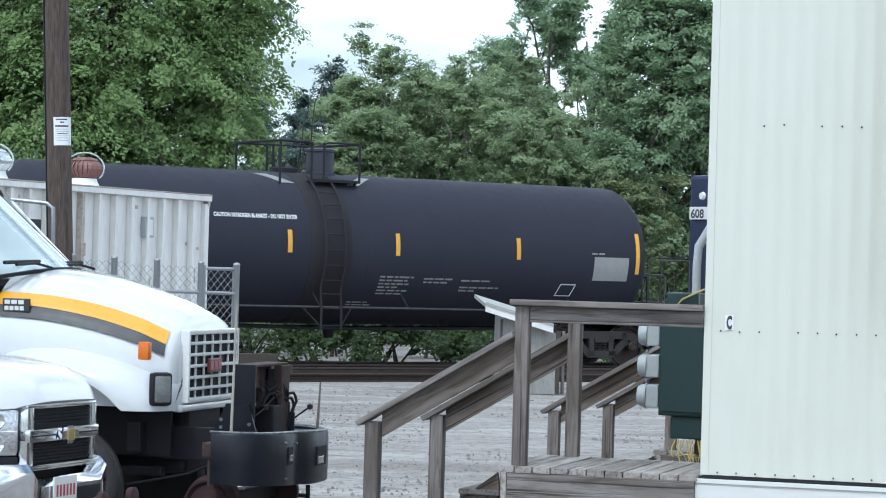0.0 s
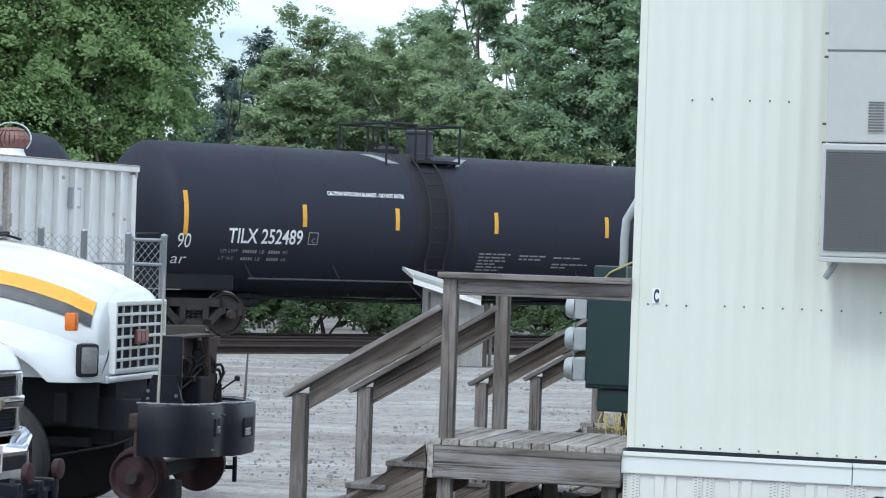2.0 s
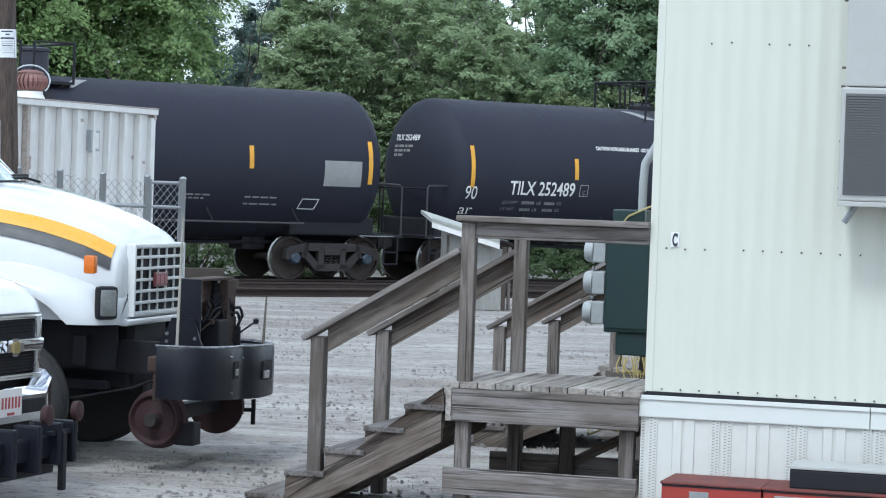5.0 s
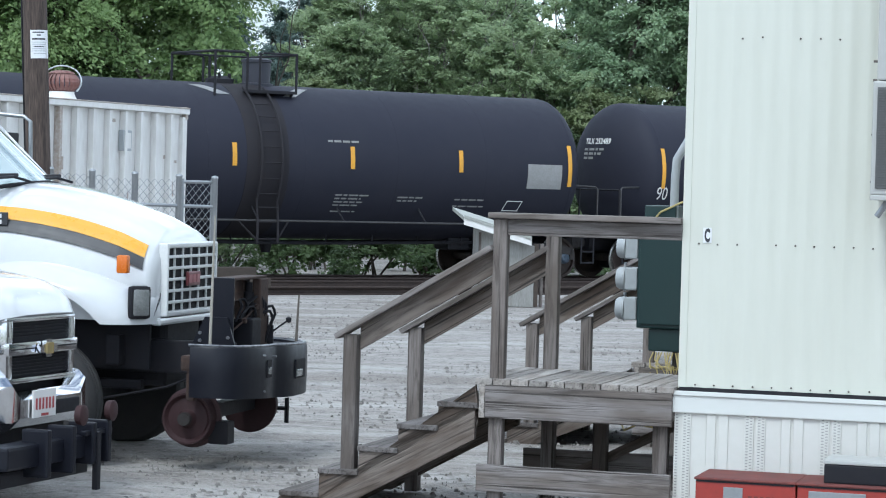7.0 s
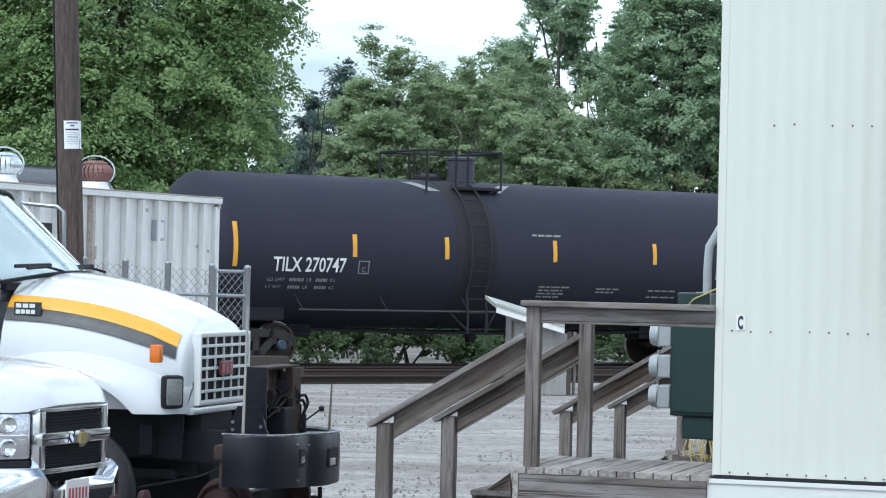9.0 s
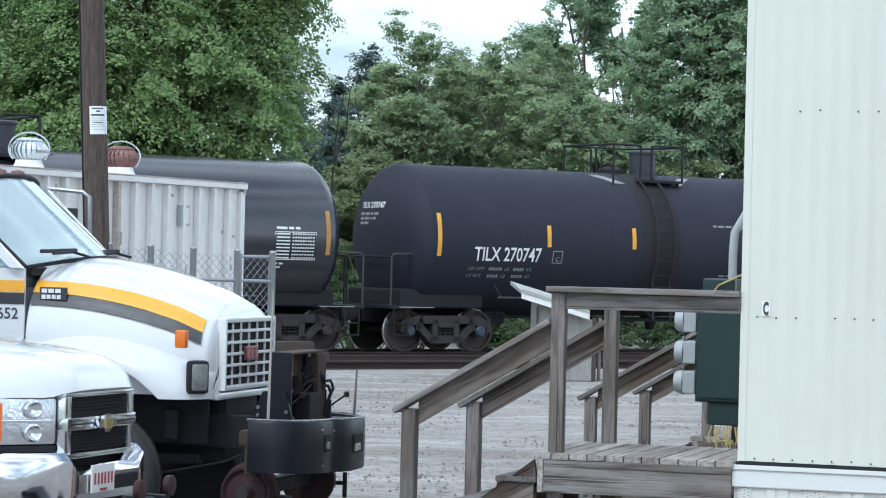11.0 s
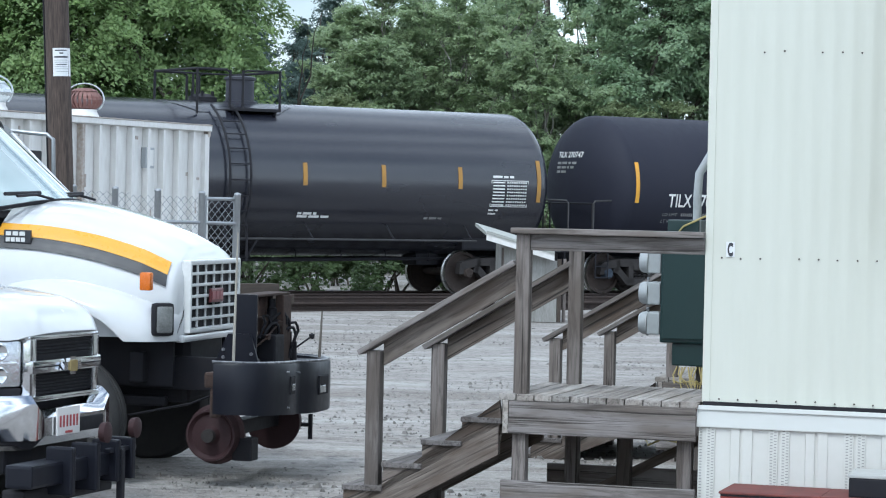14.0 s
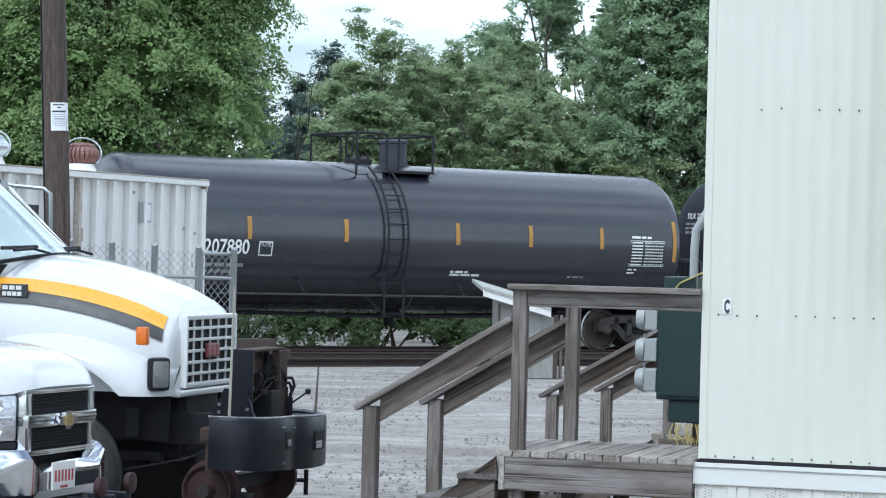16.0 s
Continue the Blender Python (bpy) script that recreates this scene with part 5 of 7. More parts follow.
def storage_box():
    """A ribbed white box body; its long side runs away from the camera to the right."""
    m = pose(-3.82, 41.0, 0, 0, 0, 66)                # x runs back along the long side, which faces -y
    b = thing("storage_container", m, "white ribbed steel storage container with rusty edges", "storage container")
    L, W, H = 8.6, 2.5, 3.40
    part("body", boxed(-L, 0.0, 0.02, W, 0.35, H - 0.06, 0.01), M_BOX_WHITE, b)
    part("top_rail", boxed(-L - 0.02, 0.03, -0.1, 0.06, H - 0.115, H - 0.03, 0.01), M_BOX_WHITE, b)
    part("roof", boxed(-L, 0.0, 0.06, W, H - 0.059, H - 0.01, 0.01), M_BOX_WHITE, b)
    part("end_post", boxed(-0.11, 0.03, -0.055, 0.05, 0.3, H - 0.16, 0.012), M_BOX_WHITE, b)
    part("end_cap", boxed(-0.03, 0.05, -0.06, 0.06, H - 0.2, H, 0.008), M_BOX_RUST, b)
    x = -0.5
    while x > -L:
        part("rib", boxed(x - 0.035, x + 0.035, -0.085, 0.019, 0.36, H - 0.13, 0.006), M_BOX_RUST if -4.3 < x < -3.7 else M_BOX_WHITE, b)
        x -= 0.468
    part("drip_edge", boxed(-L - 0.02, 0.04, -0.105, 0.05, H - 0.028, H - 0.009, 0.004), M_BOX_RUST, b)
    rr = random.Random(9)
    for k in range(34):
        xx, zz = -rr.uniform(0.2, 7.5), rr.uniform(1.9, 3.1)
        part("rust_blotch", boxed(xx, xx + rr.uniform(0.03, 0.08), 0.012, 0.0195, zz, zz + rr.uniform(0.03, 0.22)), M_BOX_RUST, b)
    h = part("hatch", boxed(-1.98, -1.72, -0.07, 0.015, 2.66, 2.98, 0.01), M_METER, b)
    part("hatch_frame", boxed(-1.945, -1.755, -0.078, -0.071, 2.7, 2.94, 0.003), M_BOX_WHITE, h)
    part("base_rail", boxed(-L, 0.0, -0.02, W, 0.0, 0.34, 0.02), M_STEEL_BLACK, b)
    part("roof_hood", boxed(-5.75, -5.1, 1.3, 1.9, H - 0.009, H + 0.52, 0.08), M_METER, b)
    for i, (xx, mat, lab) in enumerate(((-2.85, M_VENT_RUST, "rust-red turbine roof vent"), (-5.3, M_VENT, "bright aluminium turbine roof vent"))):
        v = thing("roof_vent", m @ pose(xx, 0.5, H - 0.01) @ Matrix.Diagonal((1.0, 1.0, 0.8, 1)), lab + " on the white container", "roof vent", "container roof vents")
        bm = bmesh.new()
        lathe(bm, [(0.0, 0.24), (0.12, 0.19), (0.16, 0.19)], "z", 20)
        part("vent_base", bm, M_BOX_WHITE, v, smooth=True)
        blade = None
        for k in range(22):
            if blade is None:
                bm = bmesh.new()
                loft(bm, [[(0.17 + 0.09 * math.sin(math.pi * q / 6) - 0.006, -0.028, 0.17 + 0.34 * q / 6), (0.17 + 0.09 * math.sin(math.pi * q / 6) + 0.012, 0.028, 0.17 + 0.34 * q / 6),
                           (0.17 + 0.09 * math.sin(math.pi * q / 6) + 0.003, 0.029, 0.17 + 0.34 * q / 6)] for q in range(7)])
                blade = part("blade", bm, mat, v)
                o = blade
            else:
                o = new("blade", blade.data)
                o.parent = v
            o.rotation_euler = (0, 0, 2 * math.pi * k / 22)
        bm = bmesh.new()
        lathe(bm, [(0.5, 0.2), (0.53, 0.18), (0.56, 0.1), (0.565, 0.0)], "z", 20)
        part("vent_cap", bm, mat, v, smooth=True)
        bm = bmesh.new()
        pipe(bm, arc((0, 0, 0.36), 0.29, -40, 220, 22, (0.4, -0.92, 0), (0, 0, 1)), 0.014, 6)
        part("vent_bracket", bm, M_VENT, v, smooth=True)


storage_box()


def chain_fence():
    """Galvanised chain-link fence; its own x runs along it towards the gate post."""
    a, b = Vector((-4.95, 30.6, 0)), Vector((-2.62, 32.6, 0))
    d = b - a
    ln = d.length
    m = Matrix.Translation(a) @ pose(0, 0, 0, 0, 0, math.degrees(math.atan2(d.y, d.x)))
    f = thing("chain_link_fence", m, "galvanised chain-link fence with bent top wires", "chain-link fence")
    posts = [0.0, 0.62, 1.22, 1.85, ln * 0.82, ln]
    for i, x in enumerate(posts):
        bm = bmesh.new()
        top = 2.34 - 0.025 * x
        lathe(bm, [(0.0, 0.04), (top, 0.04), (top + 0.01, 0.046), (top + 0.03, 0.04), (top + 0.045, 0.0)], "z", 12, (x, 0, 0))
        part("fence_post", bm, M_GALV, f, smooth=True)
    for z in (1.95, 0.15):
        bm = bmesh.new()
        rod(bm, (0, 0, z), (ln, 0, z - 0.04), 0.022, 8)
        part("fence_rail", bm, M_GALV, f, smooth=True)
    verts, faces = [], []
    def wire(p, q, r=0.0035):
        p, q = Vector(p), Vector(q)
        dd = (q - p).normalized()
        s, t = Vector((-dd.z, 0, dd.x)), Vector((0, 1, 0))
        k = len(verts)
        for c in (p, q):
            for an in (0, 2.09, 4.19):
                verts.append(tuple(c + (s * math.cos(an) + t * math.sin(an)) * r))
        for i in range(3):
            j = (i + 1) % 3
            faces.append((k + i, k + j, k + 3 + j, k + 3 + i))
    step = 0.055
    for i in range(int(ln * 0.82 / step)):
        x = i * step
        z = 0.1
        up = i % 2 == 0
        top = 2.28 - 0.025 * x
        while z < top:
            xa, xb = (x, x + step) if up else (x + step, x)
            wire((xa, 0.006 if up else -0.006, z), (xb, 0.006 if up else -0.006, min(z + step, top + 0.03)))
            z += step
            up = not up
    me = bpy.data.meshes.new("wire_mesh")
    me.from_pydata(verts, [], faces)
    me.materials.append(M_GALV)
    w = new("wire_mesh", me)
    w.parent = f
    tagged(w, "woven diamond wire mesh", kind="stuff")
    g = thing("fence_gate", m @ pose(ln * 0.82 + 0.02, 0, 0, 0, 0, 3), "galvanised chain-link gate leaf standing open", "fence gate")
    for x in (0.03, 0.52):
        bm = bmesh.new()
        rod(bm, (x, 0, 0.05), (x, 0, 2.26), 0.026, 10)
        part("gate_stile", bm, M_GALV, g, smooth=True)
    for z in (0.1, 1.2, 2.22):
        bm = bmesh.new()
        rod(bm, (0.03, 0, z), (0.5, 0, z), 0.022, 8)
        part("gate_rail", bm, M_GALV, g, smooth=True)
    verts.clear(), faces.clear()
    for i in range(9):
        x, z, up = 0.03 + i * step, 0.1, i % 2 == 0
        while z < 2.2:
            xa, xb = (x, x + step) if up else (x + step, x)
            wire((xa, 0, z), (xb, 0, z + step))
            z += step
            up = not up
    me = bpy.data.meshes.new("wire_mesh")
    me.from_pydata(verts, [], faces)
    me.materials.append(M_GALV)
    w = new("wire_mesh", me)
    w.parent = g
    tagged(w, kind="stuff")


chain_fence()


# ---------------------------------------------------------------- trees and scrub
def limb(bm, a, b, r0, r1, rnd, bend=0.15, n=5):
    a, b = Vector(a), Vector(b)
    pts = []
    for i in range(n + 1):
        q = i / n
        p = a.lerp(b, q)
        if 0 < i < n:
            p += Vector((rnd.uniform(-1, 1), rnd.uniform(-1, 1), rnd.uniform(-0.3, 0.3))) * bend * (b - a).length * 0.3
        pts.append((p, r0 + (r1 - r0) * q))
    for (p, ra), (q, rb) in zip(pts, pts[1:]):
        rod(bm, p, q, ra, 7, rb, cap=False)
    return [p for p, _ in pts]


def foliage(name, lobes, clumps, leaves, size, mat, parent, rnd, clump_r=0.45, droop=0.25, flat=0.55):
    """Leaves in flat drooping sprays at the ends of boughs, over the outer part of several lobes (x, y, z, rx, ry, rz)."""
    g = np.random.default_rng(rnd.randrange(1 << 30))
    vol = np.array([l[3] * l[4] + l[3] * l[5] + l[4] * l[5] for l in lobes])
    pick = g.choice(len(lobes), clumps, p=vol / vol.sum())
    lo = np.array(lobes)[pick]
    d = g.normal(size=(clumps, 3))
    d /= np.linalg.norm(d, axis=1)[:, None]
    rad = 1.06 - 0.6 * g.random(clumps) ** 2.2
    rad *= 1 + 0.12 * g.normal(size=clumps)
    c = lo[:, :3] + d * rad[:, None] * lo[:, 3:6]
    cr = clump_r * (0.5 + 1.0 * g.random(clumps))
    out = d + 0.35 * g.normal(size=(clumps, 3))
    out[:, 2] = np.clip(out[:, 2], -0.2, 1.0) * 0.6 - droop * (0.5 + 0.7 * g.random(clumps))
    out /= np.linalg.norm(out, axis=1)[:, None]
    side = np.cross(out, np.array([0.0, 0.0, 1.0]))
    side /= np.linalg.norm(side, axis=1)[:, None] + 1e-6
    top = np.cross(side, out)
    ci = np.repeat(np.arange(clumps), leaves)
    n = len(ci)
    back = g.random(n) ** 0.8
    r = cr[ci]
    across = g.normal(size=n) * 0.42 * np.sqrt(back + 0.12)
    pos = c[ci] - out[ci] * (back * 1.7 * r)[:, None] + side[ci] * (across * r)[:, None] + top[ci] * (g.normal(size=n) * 0.13 * r)[:, None]
    pos[:, 2] += (back - back ** 2) * droop * r * 0.9 - across ** 2 * droop * r
    keep = pos[:, 2] > 0.05
    pos = pos[keep]
    n = len(pos)
    nor = g.normal(size=(n, 3)) * 0.32 + top[ci][keep] * flat + d[ci][keep] * 0.45
    nor[:, 2] += 0.3
    nor /= np.linalg.norm(nor, axis=1)[:, None]
    u = np.cross(nor, g.normal(size=(n, 3)))
    u /= np.linalg.norm(u, axis=1)[:, None]
    v = np.cross(nor, u)
    s = size * (0.6 + 0.8 * g.random(n))[:, None]
    quad = np.stack([pos - u * s, pos - v * s * 0.62 + nor * s * 0.12, pos + u * s - nor * s * 0.25, pos + v * s * 0.62 + nor * s * 0.12], axis=1).reshape(-1, 3)
    me = bpy.data.meshes.new(name)
    me.vertices.add(len(quad))
    me.vertices.foreach_set("co", quad.ravel())
    me.loops.add(len(quad))
    me.loops.foreach_set("vertex_index", np.arange(len(quad)))
    me.polygons.add(n)
    me.polygons.foreach_set("loop_start", np.arange(0, len(quad), 4))
    me.update(calc_edges=True)
    me.materials.append(mat)
    o = new(name, me)
    if parent is not None:
        o.parent = parent
    return o


def tree(x, y, height, trunk_r, lobes, clumps, leaves, size, mat, label, category="tree", bark=None, seed=1, limbs=9, clump_r=0.45, droop=0.25, fill=0.4):
    rnd = random.Random(seed)
    t = thing("tree", pose(x, y, 0), label, category, "trees behind the track")
    bm = bmesh.new()
    spine = limb(bm, (0, 0, -0.1), (rnd.uniform(-0.4, 0.4), rnd.uniform(-0.3, 0.3), height * 0.86), trunk_r, trunk_r * 0.2, rnd, 0.05, 8)
    for k in range(limbs):
        l = lobes[k % len(lobes)]
        base = spine[2 + (k * 5) % 6]
        tip = Vector(l[:3]) + Vector((rnd.uniform(-0.7, 0.7) * l[3], rnd.uniform(-0.7, 0.7) * l[4], rnd.uniform(-0.2, 0.8) * l[5]))
        pts = limb(bm, base, tip, trunk_r * 0.38, trunk_r * 0.08, rnd, 0.2)
        for q in range(3):
            limb(bm, pts[2 + q], pts[2 + q] + Vector((rnd.uniform(-1, 1), rnd.uniform(-1, 1), rnd.uniform(0, 1))) * l[3] * 0.6, trunk_r * 0.14, trunk_r * 0.04, rnd, 0.2, 3)
    part("trunk", bm, bark or M_BARK, t, smooth=True)
    foliage("crown", lobes, clumps, leaves, size, mat, t, rnd, clump_r, droop)
    if fill:
        foliage("inner_leaves", [(*l[:3], l[3] * 0.72, l[4] * 0.72, l[5] * 0.72) for l in lobes], int(clumps * fill), 70, size * 1.25, mat, t, rnd, clump_r * 1.3, droop)
    return t


def trees():
    # the big maple beyond the white container
    lob = [(0, 0, 8.2, 4.6, 4.0, 3.6), (-3.6, -0.5, 7.0, 3.2, 3.0, 3.0), (2.7, -0.8, 6.3, 2.3, 2.4, 2.6), (-1.4, -2.4, 5.4, 3.2, 2.2, 2.2), (0.6, -1.5, 3.9, 3.0, 2.2, 1.7),
           (-4.8, -1.2, 4.2, 2.6, 2.2, 2.2), (3.2, -0.2, 9.0, 2.0, 2.0, 2.2), (0.2, 0, 11.8, 3.0, 3.0, 2.4), (-4.6, 0.5, 10.2, 3.0, 2.6, 2.6), (2.3, -0.6, 3.2, 1.8, 1.6, 1.6)]
    tree(-8.95, 67.0, 14.0, 0.34, lob, 1500, 165, 0.056, M_LEAF_MAPLE, "large bright green maple with drooping leafy boughs", seed=11, limbs=16, clump_r=0.72, droop=0.75)
    lob = [(0, 0, 6.5, 3.6, 3, 3.2), (-2.5, 0, 9.5, 3.4, 3, 3.0), (2.2, 0, 9.8, 2.4, 2.4, 2.6), (0, -1, 3.4, 3.2, 2.4, 2.0)]
    tree(-14.2, 72.0, 13.0, 0.3, lob, 700, 110, 0.07, M_LEAF_MAPLE, "broad green maple at the edge of the yard", seed=12, limbs=10, clump_r=0.65, droop=0.5)
    tree(-11.0, 84.0, 15.5, 0.3, lob, 420, 150, 0.07, M_LEAF_FAR, "tall dark green tree behind the maples", seed=13, limbs=10, clump_r=0.75, droop=0.4)
    tree(-17.5, 80.0, 15.0, 0.3, lob, 300, 140, 0.07, M_LEAF_FAR, "tall dark green tree behind the maples", seed=14, limbs=10, clump_r=0.75, droop=0.4)
    # dark pines in the gap
    for i, (x, y, h, w) in enumerate(((-5.1, 112.0, 11.4, 2.6), (-6.5, 116.0, 10.4, 2.6), (-8.2, 114.0, 9.8, 2.6), (-3.6, 118.0, 10.0, 2.4), (-5.9, 110.0, 9.0, 2.6))):
        lob = [(0, 0, h * q, w * (1.15 - q) * 1.4, w * (1.15 - q) * 1.4, h * 0.07) for q in (0.3, 0.42, 0.54, 0.66, 0.77, 0.87, 0.95)]
        tree(x, y, h, 0.2, lob, 420, 90, 0.06, M_LEAF_DARK, "dark pine with dense ragged top", seed=30 + i, limbs=6, clump_r=0.42, droop=0.1)
    # slender pale poplars and birches
    rnd = random.Random(21)
    for i, (x, y, h, w) in enumerate(((-2.7, 84.0, 8.0, 1.4), (-1.9, 86.0, 10.2, 1.5), (-0.6, 88.0, 10.0, 1.6), (0.6, 85.0, 9.4, 1.6), (1.7, 89.0, 10.0, 1.7), (-4.1, 82.0, 5.4, 1.5), (3.0, 83.0, 7.4, 1.7), (4.6, 84.0, 6.9, 1.7), (5.2, 87.0, 8.8, 1.5), (-5.6, 80.0, 4.8, 1.6), (-3.3, 92.0, 8.6, 1.6), (-2.6, 79.0, 5.6, 1.6), (0.0, 93.0, 9.6, 1.7), (2.6, 91.0, 9.2, 1.8), (6.4, 82.0, 5.8, 1.8))):
        lob = [(rnd.uniform(-0.7, 0.7) * w, rnd.uniform(-0.5, 0.5), h * q, w * (1.3 - 0.62 * q), w * (1.2 - 0.6 * q), h * 0.11) for q in (0.14, 0.28, 0.42, 0.55, 0.68, 0.78, 0.85)]
        lob += [(rnd.uniform(-0.8, 0.8) * w, rnd.uniform(-0.4, 0.4), h * rnd.uniform(0.84, 0.98), w * 0.26, w * 0.3, h * 0.07) for _ in range(4)]
        lob += [(rnd.uniform(-1.3, 1.3) * w, rnd.uniform(-0.6, 0.6), h * rnd.uniform(0.35, 0.85), w * 0.5, w * 0.5, h * 0.08) for _ in range(5)]
        low = h < 6
        tree(x, y, h, 0.1, lob, 440, 105, 0.052, M_LEAF_GOLD if low else M_LEAF_MID, "yellow-green sapling with a loose low crown" if low else "slender green poplar with pale bark and loose crown",
             bark=M_BARK_PALE, seed=50 + i, limbs=11, clump_r=0.36, droop=0.12)
    # tall ragged oaks with gaps of sky
    for i, (x, y, h, w) in enumerate(((1.7, 96.0, 10.9, 1.7), (3.0, 98.0, 12.6, 1.7), (4.1, 95.0, 13.2, 1.3), (5.4, 97.0, 13.0, 1.0))):
        lob = [(rnd.uniform(-1, 1) * w, rnd.uniform(-0.8, 0.8), h * q, w * rnd.uniform(0.4, 0.75), w * 0.6, h * 0.075) for q in (0.3, 0.4, 0.5, 0.58, 0.66, 0.74, 0.82, 0.9, 0.97)]
        tree(x, y, h, 0.16, lob, 330, 95, 0.06, M_LEAF_FAR, "tall ragged oak with sky between its boughs", seed=70 + i, fill=0.0, limbs=16, clump_r=0.42, droop=0.15)
    # full trees on the far right
    lob = [(0, 0, 7.6, 2.6, 2.4, 2.8), (-1.6, -0.6, 5.6, 2.0, 1.8, 2.2), (1.9, -0.4, 6.0, 2.2, 2.0, 2.6), (0.6, 0, 10.2, 2.2, 2.0, 2.0), (-0.4, -1.2, 3.2, 2.6, 1.8, 1.8), (2.6, 0, 9.2, 2.2, 2, 2.4), (2.4, -0.8, 3.4, 2.2, 1.8, 1.8), (-1.9, 0, 8.6, 1.1, 1.2, 1.6), (-1.1, 0, 11.0, 1.7, 1.5, 2.0)]
    tree(7.5, 84.0, 12.6, 0.26, lob, 1000, 150, 0.058, M_LEAF_FAR, "full green tree with a dense rounded crown", fill=0.9, seed=90, limbs=14, clump_r=0.55, droop=0.4)
    tree(12.4, 88.0, 13.0, 0.26, lob, 520, 100, 0.075, M_LEAF_FAR, "dense dark green tree behind the locomotive", seed=91, limbs=12, clump_r=0.55, droop=0.4)
    tree(16.0, 92.0, 13.0, 0.26, lob, 260, 120, 0.065, M_LEAF_FAR, "dense dark green tree further along the track", seed=92, limbs=12, clump_r=0.6, droop=0.4)
    # bare sapling
    t = thing("tree", pose(-4.35, 70.0, 0), "thin bare dead sapling leaning over the scrub", "tree", "trees behind the track")
    bm = bmesh.new()
    rr = random.Random(2)
    limb(bm, (0, 0, 0), (0.35, 0, 5.2), 0.05, 0.03, rr, 0.06)
    limb(bm, (0.3, 0, 4.4), (0.95, 0, 7.4), 0.03, 0.008, rr, 0.1)
    limb(bm, (0.32, 0, 4.9), (0.55, 0, 7.0), 0.025, 0.006, rr, 0.1)
    limb(bm, (0.5, 0, 5.4), (0.2, 0, 6.3), 0.015, 0.005, rr, 0.1)
    part("trunk", bm, M_BARK, t)
    # scrub along the track
    rnd = random.Random(77)
    for i in range(44):
        s = -22 + i * 1.2 + rnd.uniform(-0.5, 0.5)
        ac = rnd.uniform(3.6, 6.5) if i % 2 else rnd.uniform(7.0, 11.0)
        h = rnd.uniform(1.4, 2.2) if i % 2 else rnd.uniform(2.6, 4.2)
        p = on_track(s, ac)
        b = thing("bush", pose(p.x, p.y, 0), "leafy green scrub bush beside the track", "bush", "scrub along the track")
        lob = [(rnd.uniform(-0.9, 0.9), rnd.uniform(-0.5, 0.5), h * rnd.uniform(0.2, 0.7), rnd.uniform(0.7, 1.3), 0.8, h * 0.3) for _ in range(5)]
        foliage("bush_leaves", lob, 90, 80, 0.05, M_LEAF_BUSH if rnd.random() < 0.6 else M_LEAF_MID, b, rnd, 0.35, 0.3)
        for k in range(6):
            bm = bmesh.new()
            limb(bm, (rnd.uniform(-0.3, 0.3), rnd.uniform(-0.3, 0.3), -0.05), (rnd.uniform(-1, 1), rnd.uniform(-0.6, 0.6), h * rnd.uniform(0.5, 0.95)), 0.03, 0.008, rnd, 0.2, 4)
            part("stem", bm, M_BARK, b)
    # a low wood closing the view behind
    lob = []
    for i in range(60):
        lob.append((-45 + i * 1.6 + rnd.uniform(-1, 1), rnd.uniform(-3, 3), rnd.uniform(1.5, 6.4), rnd.uniform(2.0, 3.2), 2.0, rnd.uniform(1.8, 2.8)))
    w = foliage("far_woods", lob, 4200, 55, 0.15, M_LEAF_FAR, None, rnd, 0.8, 0.2)
    w.location = (0, 128, 0)
    tagged(w, "low dark green wood in the distance", "woods", kind="stuff")
    # unseen wood behind the camera, added to darken what the glossy tank reflects
    lob = [(-70 + i * 4.0 + rnd.uniform(-1, 1), rnd.uniform(-3, 3), rnd.uniform(1.5, 6.0), rnd.uniform(2.6, 3.8), 2.0, rnd.uniform(2.0, 3.2)) for i in range(36)]
    w = foliage("unseen_woods", lob, 900, 26, 0.32, M_LEAF_FAR, None, rnd, 1.1, 0.3)
    w.location = (0, -48, 0)
    tagged(w, "green wood added out of view to darken reflections", "woods", kind="stuff")
    # weeds in the ballast shoulder beyond the track
    lob = [(-30 + i * 0.8 + rnd.uniform(-0.3, 0.3), rnd.uniform(2.6, 4.4), rnd.uniform(0.1, 0.5), 0.5, 0.5, rnd.uniform(0.25, 0.7)) for i in range(95)]
    w = foliage("weeds", lob, 1300, 30, 0.05, M_LEAF_BUSH, None, rnd, 0.22, 0.2)
    w.matrix_basis = pose(AXIS.x, AXIS.y, 0, 0, 0, TRACK)
    tagged(w, "green weeds growing along the track", "weeds", kind="stuff")


trees()


# ---------------------------------------------------------------- vehicles
M_WHITE = material("white_vehicle_paint", (0.61, 0.62, 0.63), 0.22, other=(0.56, 0.57, 0.58), amount=0.5, scale=1.5, fine=12, bump=0.0, coat=0.6)
M_STRIPE_Y = material("amber_stripe", (0.72, 0.36, 0.03), 0.3, other=(0.62, 0.3, 0.03), amount=0.5, scale=3, fine=20, bump=0.0, coat=0.4)
M_STRIPE_K = material("charcoal_stripe", (0.026, 0.027, 0.031), 0.45, other=(0.035, 0.035, 0.04), amount=0.5, scale=3, fine=20, bump=0.0)
M_BLACK_PAINT = material("worn_black_paint", (0.0075, 0.0085, 0.014), 0.4, other=(0.015, 0.015, 0.02), amount=0.5, scale=3, fine=16, bump=0.04, spec=0.22)
M_RUBBER = material("tyre_rubber", (0.026, 0.026, 0.028), 0.85, other=(0.05, 0.047, 0.044), amount=0.7, scale=5, fine=40, bump=0.2)
M_CHROME = material("chrome", (0.72, 0.73, 0.75), 0.08, 1.0, other=(0.6, 0.6, 0.62), amount=0.5, scale=4, fine=40, bump=0.01)
